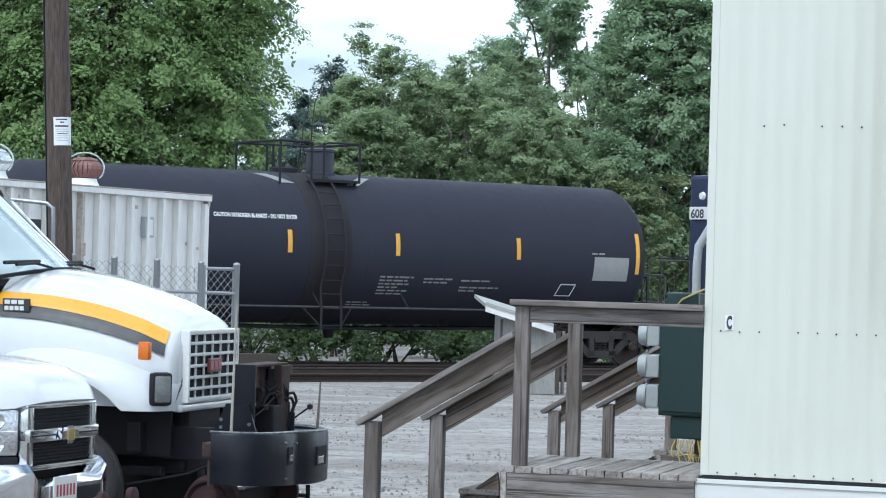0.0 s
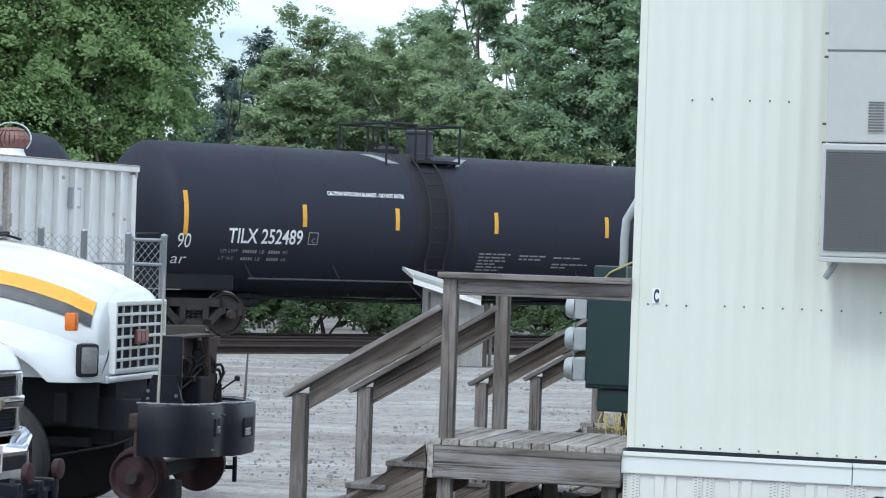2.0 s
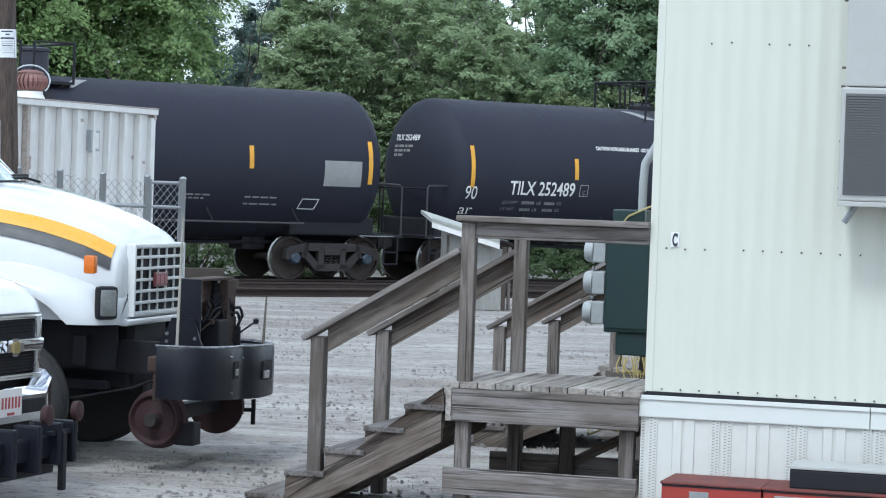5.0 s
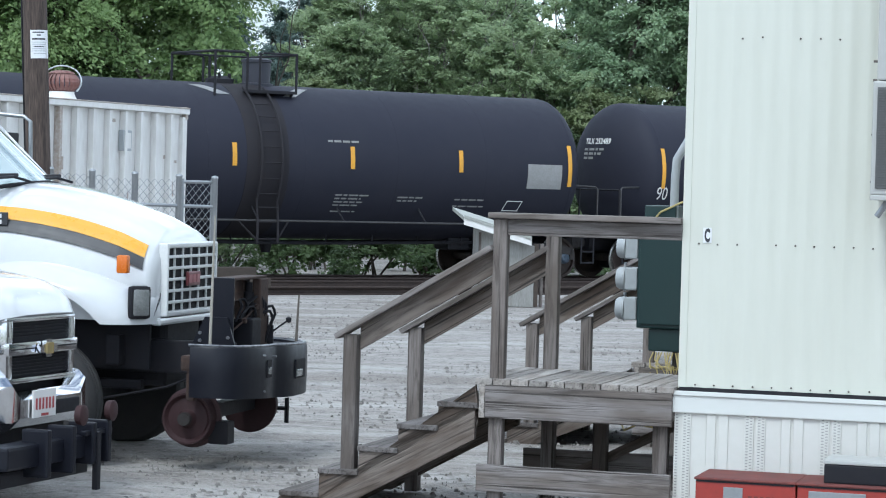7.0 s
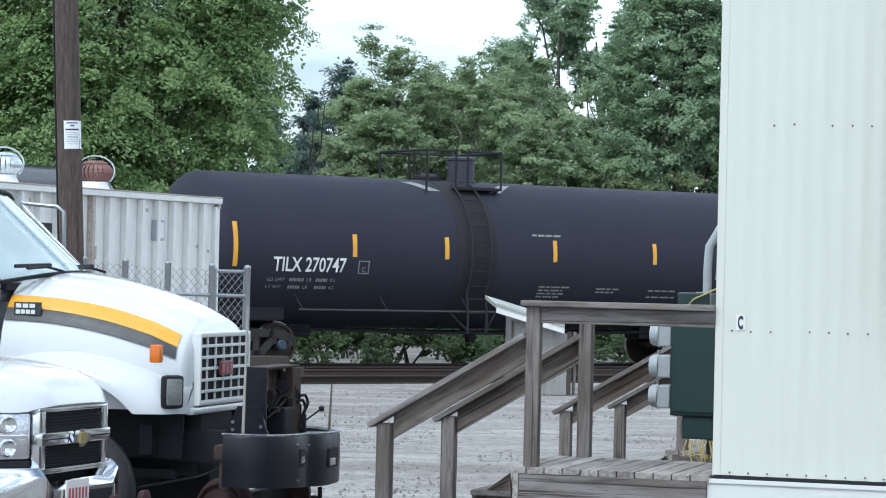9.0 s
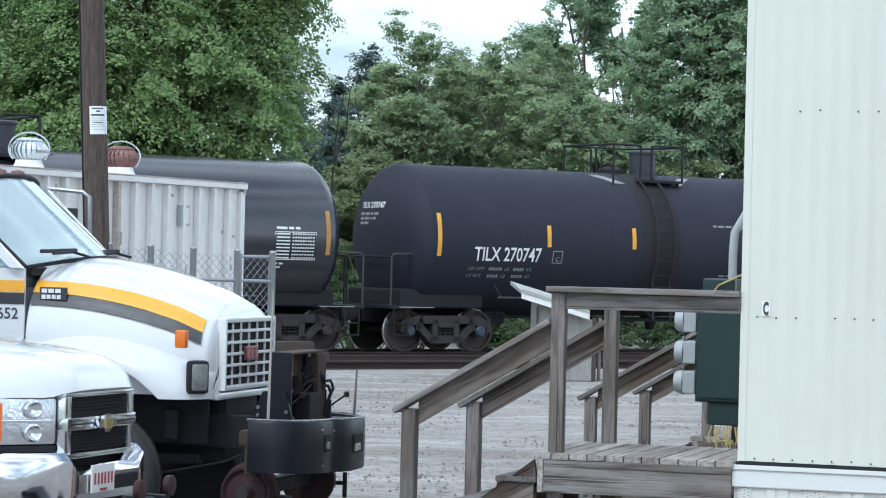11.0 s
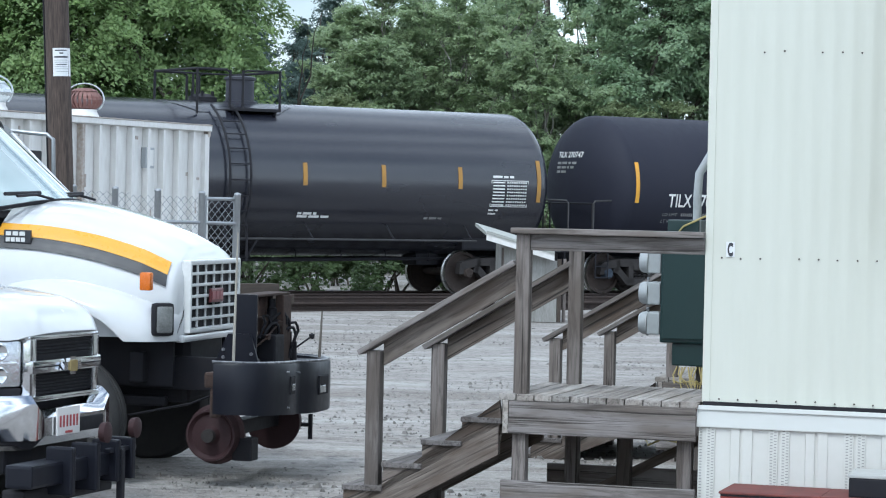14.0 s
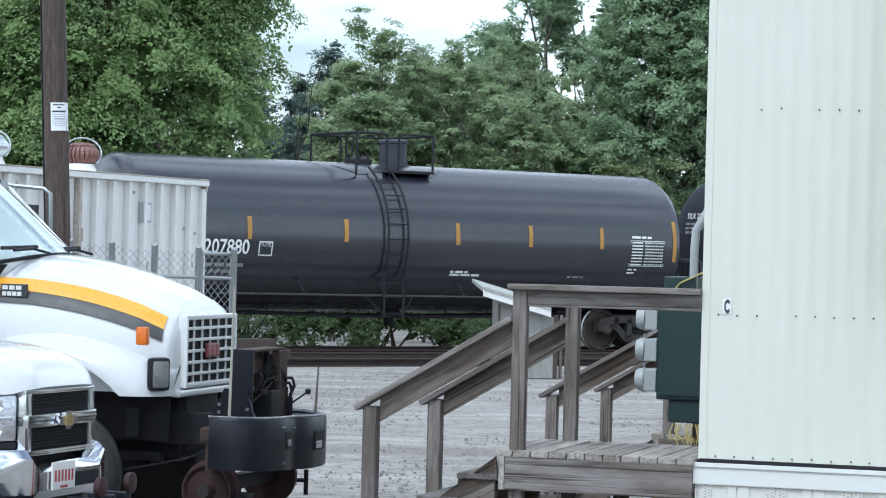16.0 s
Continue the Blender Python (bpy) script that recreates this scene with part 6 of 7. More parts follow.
M_ORANGE = material("orange_lens", (0.62, 0.15, 0.012), 0.25, other=(0.6, 0.14, 0.01), amount=0.5, scale=9, fine=60, bump=0.1)
M_RED_BADGE = material("dark_red_badge", (0.16, 0.03, 0.035), 0.35, other=(0.1, 0.02, 0.025), bump=0)
M_BADGE_EDGE = material("badge_bright_red", (0.32, 0.1, 0.11), 0.35, other=(0.22, 0.06, 0.07), bump=0)
M_WORN_EDGE = material("paint_worn_to_steel", (0.3, 0.31, 0.33), 0.35, 0.4, other=(0.03, 0.03, 0.035), amount=1.0, scale=7, fine=30, bump=0.05)
M_GOLD = material("gold_badge", (0.42, 0.33, 0.15), 0.35, 0.6, other=(0.3, 0.24, 0.12), bump=0)
M_LENS = material("headlamp_lens", (0.22, 0.23, 0.225), 0.12, other=(0.1, 0.1, 0.1), amount=0.7, scale=14, fine=70, bump=0.15, coat=0.8)
M_REFLECTOR = material("headlamp_reflector", (0.75, 0.77, 0.8), 0.15, 0.9, other=(0.4, 0.42, 0.46), amount=0.8, scale=12, fine=50, bump=0.25, dist=0.02)
M_GRILLE_WHITE = material("grille_white", (0.7, 0.71, 0.7), 0.4, other=(0.55, 0.55, 0.54), amount=0.5, scale=6, fine=40, bump=0.02)
M_HUB = material("rusty_red_hub", (0.034, 0.011, 0.014), 0.65, 0.1, other=(0.03, 0.014, 0.014), amount=0.8, scale=6, fine=30, bump=0.15)
M_RUSTY = material("rust_brown", (0.06, 0.035, 0.026), 0.9, other=(0.03, 0.022, 0.02), amount=0.9, scale=6, fine=30, bump=0.25)
M_GLASS = glass_material("windscreen_glass", (0.6, 0.77, 0.79), 0.04, 0.6)
M_INTERIOR = material("cab_grey_trim", (0.22, 0.23, 0.24), 0.8, other=(0.15, 0.15, 0.16), bump=0.05)
M_PLATE = material("plate_white", (0.7, 0.68, 0.66), 0.5, other=(0.6, 0.58, 0.56), bump=0)
M_PLATE_RED = material("plate_red", (0.4, 0.06, 0.06), 0.5, bump=0)


def lerp_table(rows, x):
    for (xa, a), (xb, b) in zip(rows, rows[1:]):
        if x <= xb:
            q = max(0, (x - xa) / (xb - xa))
            return a + (b - a) * q
    return rows[-1][1]


def smooth_table(rows, x):
    for (xa, a), (xb, b) in zip(rows, rows[1:]):
        if x <= xb:
            i = rows.index((xa, a))
            q = max(0.0, (x - xa) / (xb - xa))
            pa, pb = rows[max(0, i - 1)], rows[min(len(rows) - 1, i + 2)]
            ma = (b - pa[1]) / (xb - pa[0]) * (xb - xa)
            mb = (pb[1] - a) / (pb[0] - xa) * (xb - xa)
            return (2 * q ** 3 - 3 * q * q + 1) * a + (q ** 3 - 2 * q * q + q) * ma + (3 * q * q - 2 * q ** 3) * b + (q ** 3 - q * q) * mb
    return rows[-1][1]


def tyre(name, parent, x, y, z, r, w, rim, side):
    t = new(name)
    t.parent = parent
    t.location = (x, y, z)
    t.empty_display_size = 0.1
    bm = bmesh.new()
    prof = [(-w / 2, r * 0.56), (-w / 2 - 0.012, r * 0.75), (-w / 2, r * 0.93), (-w / 2 + 0.03, r * 0.985), (-w * 0.15, r), (-w * 0.13, r - 0.014), (-w * 0.05, r - 0.014), (-w * 0.03, r),
            (w * 0.03, r), (w * 0.05, r - 0.014), (w * 0.13, r - 0.014), (w * 0.15, r), (w / 2 - 0.03, r * 0.985), (w / 2, r * 0.93), (w / 2 + 0.012, r * 0.75), (w / 2, r * 0.56)]
    lathe(bm, prof, "y", 40)
    part("tyre", bm, M_RUBBER, t, smooth=True)
    bm = bmesh.new()
    lathe(bm, [(side * w * 0.46, r * 0.565), (side * w * 0.42, r * 0.53), (side * w * 0.2, r * 0.45), (side * w * 0.25, r * 0.2), (side * w * 0.5, r * 0.16), (side * w * 0.52, 0.0)], "y", 28)
    part("rim", bm, rim, t, smooth=True)


def road_rail_truck():
    """A white long-nosed truck with guide wheels for rails. Its own x points ahead, the near side is -y."""
    tk = thing("road_rail_truck", pose(-1.839, 20.66, 0, 0, 0, -15), "white long-nosed truck with amber and charcoal stripe and rail wheels", "truck")
    crown = [(-1.5, 2.2), (-1.1, 2.185), (-0.7, 2.10), (-0.3, 1.965), (-0.1, 1.88), (-0.02, 1.83), (0.03, 1.74)]
    width = [(-1.5, 1.0), (-0.9, 0.96), (-0.3, 0.86), (-0.1, 0.81), (0.0, 0.77), (0.03, 0.7)]
    def back(x):
        return x if x < -0.3 else -0.3 + (x + 0.3) * 0.84
    def side_y(x, z):
        zc, w, z0 = smooth_table(crown, x), smooth_table(width, x), 1.42
        q = max(0.0, min(1.0, (z - z0) / (zc - z0)))
        return w * (1 - q ** 2.6) ** (1 / 2.6)
    xs = [-1.5 + i * 0.05 for i in range(28)] + [-0.12, -0.1, -0.07, -0.04, -0.02, 0.0, 0.03]
    rings = []
    for x in xs:
        zc, w, z0 = smooth_table(crown, x), smooth_table(width, x), 1.42
        half = [(w, 1.14)] + [(w, z0 - 0.12)]
        for i in range(13):
            a = math.pi / 2 * i / 12
            half.append((w * max(0, math.cos(a)) ** (2 / 2.6), z0 + (zc - z0) * math.sin(a) ** (2 / 2.6)))
        ring = [(x, -y, z) for y, z in half] + [(x, y, z) for y, z in half[-2::-1]]
        rings.append([(back(a), b, c) for a, b, c in ring])
    bm = bmesh.new()
    loft(bm, rings, closed=True, caps=True)
    hood = part("hood", bm, M_WHITE, tk, smooth=True)
    # front face with a rounded grille frame
    # stripe bands laid on the hood's side and on across the door
    def band(lo, hi, mat, name):
        bm = bmesh.new()
        cols = []
        for i in range(37):
            x = -1.492 + i * (1.43 / 36)
            a, b = smooth_table(lo, x), smooth_table(hi, x)
            cols.append([bm.verts.new((back(x), -side_y(x, a + (b - a) * k / 3) - 0.018, a + (b - a) * k / 3 + 0.004)) for k in range(4)])
        for c, d in zip(cols, cols[1:]):
            for k in range(3):
                bm.faces.new((c[k], d[k], d[k + 1], c[k + 1]))
        part(name, bm, mat, hood)
    top = [(-1.5, 2.003), (-1.1, 1.985), (-0.7, 1.925), (-0.35, 1.83), (-0.06, 1.724)]
    mid = [(-1.5, 1.908), (-1.1, 1.888), (-0.7, 1.825), (-0.35, 1.73), (-0.06, 1.628)]
    low = [(-1.5, 1.815), (-1.1, 1.795), (-0.7, 1.733), (-0.35, 1.64), (-0.06, 1.535)]
    band(mid, top, M_STRIPE_Y, "amber_stripe")
    band(low, [(x, z - 0.004) for x, z in mid], M_STRIPE_K, "charcoal_stripe")
    bd = part("badge", boxed(-1.42, -1.19, -0.928, -0.905, 1.85, 1.955, 0.006), M_STRIPE_K, hood)
    for z0, z1, xa in ((1.91, 1.942, -1.4), (1.862, 1.895, -1.4)):
        wd = 0.058 if z0 > 1.9 else 0.043
        for k in range(3 if z0 > 1.9 else 4):
            part("badge_bar", boxed(xa + k * wd, xa + k * wd + wd * 0.78, -0.934, -0.929, z0, z1), M_LETTER, bd)
    # fenders with the wheel arch
    XC, RA_ = -0.87, 0.68
    for side in (-1, 1):
        bm = bmesh.new()
        rings = []
        for i in range(41):
            x = -1.62 + i * (1.66 / 40)
            zt = smooth_table([(-1.62, 1.46), (-1.3, 1.58), (-0.9, 1.60), (-0.5, 1.52), (-0.2, 1.43), (0.04, 1.37)], x)
            w = smooth_table([(-1.62, 1.0), (-1.3, 1.1), (-0.6, 1.11), (-0.25, 1.05), (-0.1, 0.98), (0.0, 0.86), (0.04, 0.76)], x)
            q = (x - XC) / RA_
            zb = max(1.117, 0.66 + 0.72 * math.sqrt(max(0, 1 - q * q))) if abs(q) < 1 else 1.117
            if x < XC - 0.3:
                zb = max(zb, 1.12)
            prof = [(0.6, zt + 0.02), (w - 0.2, zt - 0.01), (w - 0.08, zt - 0.055), (w - 0.02, zt - 0.13), (w, (zt - 0.13) * 0.45 + (zb + 0.06) * 0.55), (w + 0.012, zb + 0.05), (w + 0.01, zb), (w - 0.04, zb), (0.6, zb)]
            rings.append([(back(x), side * y, z) for y, z in prof])
        loft(bm, rings, closed=True, caps=True)
        part("fender", bm, M_WHITE, tk, smooth=True)
        part("wheel_well", boxed(-1.5, -0.1, min(side * 0.58, side * 0.62), max(side * 0.58, side * 0.62), 0.75, 1.5), M_STEEL_BLACK, tk)
        # headlamp on the corner
        m = pose(-0.055, side * 0.95, 1.29, 0, 0, side * 38)
        hb = part("headlamp", boxed(-0.06, 0.012, -0.09, 0.095, -0.13, 0.13, 0.035, m), M_STEEL_BLACK, tk, "black-framed square headlamp", smooth=True)
        part("lens", boxed(-0.04, 0.022, -0.072, 0.077, -0.108, 0.108, 0.03, m), M_LENS, hb, smooth=True)
        dx = 0.0 if side < 0 else 0.22
        part("turn_lamp", boxed(-0.215 - dx, -0.125 - dx, side * 1.035 - 0.04, side * 1.035 + 0.04, 1.515, 1.655, 0.018), M_ORANGE, tk, "orange turn lamp", smooth=True)
    # grille
    g = new("grille")
    g.parent = tk
    g.location = (-0.012, -0.035, 0)
    g.empty_display_size = 0.1
    part("radiator", boxed(-0.02, 0.012, -0.55, 0.55, 1.2, 1.72), M_STEEL_BLACK, g)
    for a in ((-0.58, -0.545, 1.17, 1.745), (0.545, 0.58, 1.17, 1.745), (-0.545, 0.545, 1.705, 1.745), (-0.545, 0.545, 1.17, 1.21)):
        part("grille_surround", boxed(-0.03, 0.05, a[0], a[1], a[2], a[3], 0.012), M_GRILLE_WHITE, g)
    for k in range(1, 6):
        z = 1.19 + k * 0.0895
        part("crossbar", boxed(0.02, 0.045, -0.545, 0.545, z - 0.012, z + 0.012, 0.006), M_GRILLE_WHITE, g)
    for k in range(1, 6):
        y = -0.56 + k * 0.1867
        part("upright", boxed(0.018, 0.034, y - 0.009, y + 0.009, 1.21, 1.705, 0.004), M_GRILLE_WHITE, g)
    bd = part("badge", boxed(0.046, 0.07, -0.17, 0.12, 1.40, 1.515, 0.012), M_RED_BADGE, g)
    for y in (-0.155, -0.065, 0.025):
        part("badge_bar", boxed(0.071, 0.075, y, y + 0.07, 1.425, 1.49), M_BADGE_EDGE, bd)
    part("nose_lip", boxed(-0.06, 0.02, -0.7, 0.63, 1.10, 1.16, 0.02), M_WHITE, tk)
    # cab
    part("cab_floor", boxed(-3.4, -1.52, -1.05, 1.05, 0.95, 1.05), M_STEEL_BLACK, tk)
    for side in (-1, 1):
        y0, y1 = sorted((side * 1.0, side * 0.97))
        d = part("door", boxed(-2.75, -1.515, y0, y1, 1.0, 2.1, 0.012), M_WHITE, tk)
        if side < 0:
            part("door_stripe", boxed(-2.75, -1.515, -1.006, -1.001, 1.908, 2.003), M_STRIPE_Y, d)
            part("door_stripe", boxed(-2.75, -1.515, -1.006, -1.001, 1.815, 1.904), M_STRIPE_K, d)
            bm = letters("22652", 0.085, 0.31, 0.002)
            for v in bm.verts:
                v.co = Vector((-1.875 + v.co.x, -1.004, 1.7 + v.co.y))
            part("unit_number", bm, M_INK, d)
        part("rear_quarter", boxed(-3.4, -2.76, y0, y1, 1.0, 2.85, 0.012), M_WHITE, tk)
        bm = bmesh.new()
        prism(bm, [(-1.52, 2.1), (-1.62, 2.1), (-2.37, 2.78), (-2.25, 2.78)], side * 1.0 - 0.06, side * 1.0)
        part("windscreen_pillar", bm, M_WHITE, tk)
        bm = bmesh.new()
        prism(bm, [(-1.66, 2.105), (-2.74, 2.105), (-2.74, 2.74), (-2.38, 2.74)], side * 0.975 - 0.006, side * 0.975 + 0.006)
        part("side_window", bm, M_GLASS, tk).visible_shadow = False
    part("rear_wall", boxed(-3.42, -3.36, -0.98, 0.98, 1.0, 2.85), M_INTERIOR, tk)
    bm = bmesh.new()
    loft(bm, [[(-3.45, y, z) for y, z in ((-1.02, 2.76), (-0.9, 2.88), (0, 2.93), (0.9, 2.88), (1.02, 2.76))],
              [(-2.55, y, z) for y, z in ((-1.02, 2.78), (-0.9, 2.9), (0, 2.95), (0.9, 2.9), (1.02, 2.78))],
              [(-2.23, y, z) for y, z in ((-0.98, 2.77), (-0.86, 2.82), (0, 2.86), (0.86, 2.82), (0.98, 2.77))],
              [(-2.27, y, z) for y, z in ((-0.96, 2.73), (-0.8, 2.74), (0, 2.75), (0.8, 2.74), (0.96, 2.73))],
              [(-3.4, y, z) for y, z in ((-0.96, 2.73), (-0.8, 2.74), (0, 2.75), (0.8, 2.74), (0.96, 2.73))]], closed=False)
    part("cab_roof", bm, M_WHITE, tk, smooth=True)
    for y in (-0.55, -0.2, 0.0, 0.2, 0.55):
        bm = bmesh.new()
        lathe(bm, [(2.85, 0.07), (2.91, 0.055), (2.925, 0.0)], "z", 12, (-2.33, y, 0))
        part("roof_marker", bm, M_VENT_RUST, tk, "dull red clearance lamp", smooth=True)
    bm = bmesh.new()
    rows = []
    for k in range(5):
        q = k / 4
        rows.append([(-1.54 + 0.26 * math.cos(a * math.pi / 2) - 0.77 * q, a * (0.95 - 0.03 * q), 2.1 + 0.09 * math.cos(a * math.pi / 2) + 0.66 * q) for a in (-1, -0.75, -0.5, -0.25, 0, 0.25, 0.5, 0.75, 1)])
    loft(bm, rows, closed=False)
    ws = part("windscreen", bm, M_GLASS, tk, smooth=True)
    ws.visible_shadow = False
    for edge in (rows[0], rows[-1], [r[0] for r in rows], [r[-1] for r in rows]):
        bm = bmesh.new()
        pipe(bm, [(x + 0.012, y, z + 0.006) for x, y, z in edge], 0.017, 6)
        part("gasket", bm, M_STEEL_BLACK, ws, smooth=True)
    part("dashboard", boxed(-2.0, -1.58, -0.93, 0.93, 1.95, 2.09, 0.04), M_INTERIOR, tk)
    part("seat_back", boxed(-3.1, -2.95, -0.85, -0.2, 1.3, 2.4, 0.05), M_INTERIOR, tk)
    part("seat_back", boxed(-3.1, -2.95, 0.25, 0.85, 1.3, 2.4, 0.05), M_INTERIOR, tk)
    part("cowl", boxed(-1.66, -1.5, -0.9, 0.9, 2.04, 2.1, 0.02), M_STEEL_BLACK, tk)
    for y in (-0.62, 0.25):
        bm = bmesh.new()
        pipe(bm, [(-1.25, y + 0.25, 2.2), (-1.33, y + 0.1, 2.235), (-1.36, y - 0.2, 2.22)], 0.012, 6)
        pipe(bm, [(-1.36, y + 0.24, 2.25), (-1.4, y - 0.34, 2.235)], 0.016, 6)
        part("wiper", bm, M_STEEL_BLACK, tk)
    bm = bmesh.new()
    pipe(bm, [(-2.5, 1.0, 2.78), (-2.4, 1.25, 2.79), (-2.03, 1.25, 2.76), (-1.97, 1.25, 2.72), (-1.96, 1.25, 2.4), (-2.0, 1.25, 2.2), (-2.2, 1.02, 2.1)], 0.018, 8)
    part("mirror_arm", bm, M_GALV, tk, smooth=True)
    part("mirror", boxed(-2.18, -2.14, 1.2, 1.4, 2.25, 2.62, 0.01), M_STEEL_BLACK, tk)
    # running gear
    tyre("front_wheel", tk, -0.87, -0.97, 0.5, 0.5, 0.28, M_WHITE, -1)
    tyre("front_wheel", tk, -0.87, 0.97, 0.5, 0.5, 0.28, M_WHITE, 1)
    for y in (-0.45, 0.45):
        part("chassis_rail", boxed(-8.0, 0.55, y - 0.05, y + 0.05, 0.72, 0.98, 0.01), M_STEEL_BLACK, tk)
    part("engine_sump", boxed(-1.4, -0.05, -0.4, 0.4, 0.6, 1.25, 0.05), M_STEEL_BLACK, tk)
    part("front_axle", boxed(-0.93, -0.81, -0.85, 0.85, 0.42, 0.56, 0.02), M_STEEL_BLACK, tk)
    part("leaf_spring", boxed(-1.4, -0.2, -0.52, -0.43, 0.58, 0.66, 0.02), M_STEEL_BLACK, tk)
    part("spring_bracket", boxed(-0.42, -0.3, -0.75, -0.62, 0.78, 1.02, 0.02), M_STEEL_BLACK, tk)
    part("rear_body", boxed(-8.0, -3.6, -1.15, 1.15, 1.0, 1.25, 0.03), M_WHITE, tk)
    for x in (-5.9,):
        for s in (-1, 1):
            tyre("rear_wheel", tk, x, s * 0.9, 0.5, 0.5, 0.5, M_WHITE, s)
    bm = bmesh.new()
    pipe(bm, [(-0.9, -0.7, 0.42), (0.05, -0.62, 0.62), (0.35, -0.55, 0.75)], 0.01, 6)
    part("brake_rod", bm, M_STEEL_BLACK, tk)
    # bumper: a bent plate with pockets
    bm = bmesh.new()
    plan = [(0.42, -1.12), (0.55, -1.13), (0.68, -1.1), (0.77, -1.0), (0.82, -0.85), (0.845, -0.6), (0.85, -0.42), (0.825, -0.36), (0.825, -0.22), (0.86, -0.15), (0.87, 0.1), (0.86, 0.4), (0.82, 0.58), (0.72, 0.75), (0.58, 0.88), (0.42, 0.95)]
    rings = []
    for x, y in plan:
        c = Vector((x - 0.1, y * 0.8, 0))
        n = (Vector((x, y, 0)) - Vector((0.3, y * 0.55, 0))).normalized()
        lo, hi = 0.535 + 0.05 * max(0.0, -y), 0.948 - 0.03 * min(0.5, y)
        rings.append([(x, y, lo), (x + n.x * 0.003, y + n.y * 0.003, 0.76), (x, y, hi - 0.015), (x - n.x * 0.02, y - n.y * 0.02, hi + 0.01), (x - n.x * 0.07, y - n.y * 0.07, hi + 0.005), (x - n.x * 0.07, y - n.y * 0.07, lo)])
    loft(bm, rings, closed=True, caps=True)
    bp = part("bumper", bm, M_BLACK_PAINT, tk, "bent black steel bumper with worn upper edge", smooth=True)
    bm = bmesh.new()
    pipe(bm, [(x - 0.014, y * 0.985, 0.957 - 0.03 * min(0.5, y)) for x, y in plan], 0.011, 6)
    part("worn_edge", bm, M_WORN_EDGE, bp, smooth=True)
    for y, z in ((-0.62, 0.9), (-0.35, 0.88), (-0.6, 0.62), (0.05, 0.9)):
        bm = bmesh.new()
        rod(bm, (0.83, y, z), (0.864, y, z), 0.008, 8)
        part("bolt", bm, M_WORN_EDGE, bp)
    part("rusty_bracket", boxed(0.3, 0.43, -1.0, -0.86, 0.78, 0.9, 0.02), M_RUSTY, tk)
    part("rusty_bracket", boxed(0.34, 0.41, -0.98, -0.88, 0.55, 0.775, 0.02), M_RUSTY, tk)
    # black blocks stand for the dark pockets, pale insets for brightness showing through
    part("pocket", boxed(0.80, 0.858, -0.55, -0.44, 0.72, 0.86, 0.006), M_STEEL_BLACK, bp)
    part("pocket_pale_inset", boxed(0.85, 0.868, -0.53, -0.46, 0.75, 0.8, 0.004), M_LENS, bp)
    part("pocket", boxed(0.83, 0.884, 0.1, 0.34, 0.675, 0.83, 0.008), M_STEEL_BLACK, bp)
    part("pocket_pale_inset", boxed(0.87, 0.892, 0.11, 0.25, 0.69, 0.75, 0.006), M_LENS, bp)
    part("bumper_mount", boxed(0.3, 0.8, -0.5, 0.5, 0.7, 0.94, 0.02), M_STEEL_BLACK, tk)
    # rail gear tower, hoses and levers
    tw = new("rail_gear")
    tw.parent = tk
    tw.empty_display_size = 0.1
    part("tower_plate", boxed(0.4, 0.585, -0.61, -0.585, 0.95, 1.492, 0.006), M_BLACK_PAINT, tw)
    part("tower_plate", boxed(0.4, 0.425, -0.58, -0.25, 0.95, 1.49, 0.006), M_BLACK_PAINT, tw)
    part("tower_top", boxed(0.4, 0.585, -0.58, 0.2, 1.472, 1.492, 0.006), M_RUSTY, tw)
    bm = bmesh.new()
    prism(bm, [(0.25, 0.94), (0.365, 1.185), (0.55, 1.185), (0.625, 0.94)], -0.65, -0.625)
    gu = part("gusset", bm, M_BLACK_PAINT, tw)
    for x, z in ((0.33, 1.0), (0.33, 1.06), (0.56, 1.03)):
        bm = bmesh.new()
        rod(bm, (x, -0.651, z), (x, -0.662, z), 0.014, 8)
        part("bolt", bm, M_WORN_EDGE, gu)
    part("tower_column", boxed(0.4, 0.47, -0.06, 0.12, 0.9, 1.471, 0.01), M_RUSTY, tw)
    part("tower_column", boxed(0.53, 0.6, 0.0, 0.2, 0.9, 1.471, 0.01), M_RUSTY, tw)
    part("tower_web", boxed(0.471, 0.529, 0.08, 0.12, 0.9, 1.2, 0.004), M_STEEL_BLACK, tw)
    part("valve_block", boxed(0.46, 0.62, -0.25, -0.02, 0.93, 1.16, 0.015), M_STEEL_BLACK, tw)
    part("valve_block", boxed(0.44, 0.5, -0.2, -0.07, 1.18, 1.3, 0.015), M_RUSTY, tw)
    bm = bmesh.new()
    lathe(bm, [(1.02, 0.0), (1.02, 0.045), (1.36, 0.045), (1.37, 0.03), (1.44, 0.03), (1.44, 0.0)], "z", 14, (0.5, 0.0, 0))
    part("ram", bm, M_STEEL_BLACK, tw, smooth=True)
    rnd = random.Random(6)
    for k, (x, y, z) in enumerate(((0.61, 0.1, 1.285), (0.645, 0.15, 1.2), (0.6, 0.05, 1.32), (0.57, -0.05, 1.24), (0.655, 0.18, 1.24), (0.52, -0.12, 1.3))):
        bm = bmesh.new()
        j = rnd.uniform(-0.02, 0.02)
        pipe(bm, [(0.5 + j, y - 0.2, z - 0.16), (0.53 + j, y - 0.14, z - 0.04), (x - 0.035, y - 0.05, z + 0.005), (x - 0.01, y - 0.01, z + 0.008), (x, y + 0.01, z - 0.02), (x + 0.005, y + 0.02, z - 0.06), (x - 0.02, y + 0.02, z - 0.12), (x - 0.05, y, 0.96)], 0.012, 6)
        part("hose", bm, M_STEEL_BLACK, tw, smooth=True)
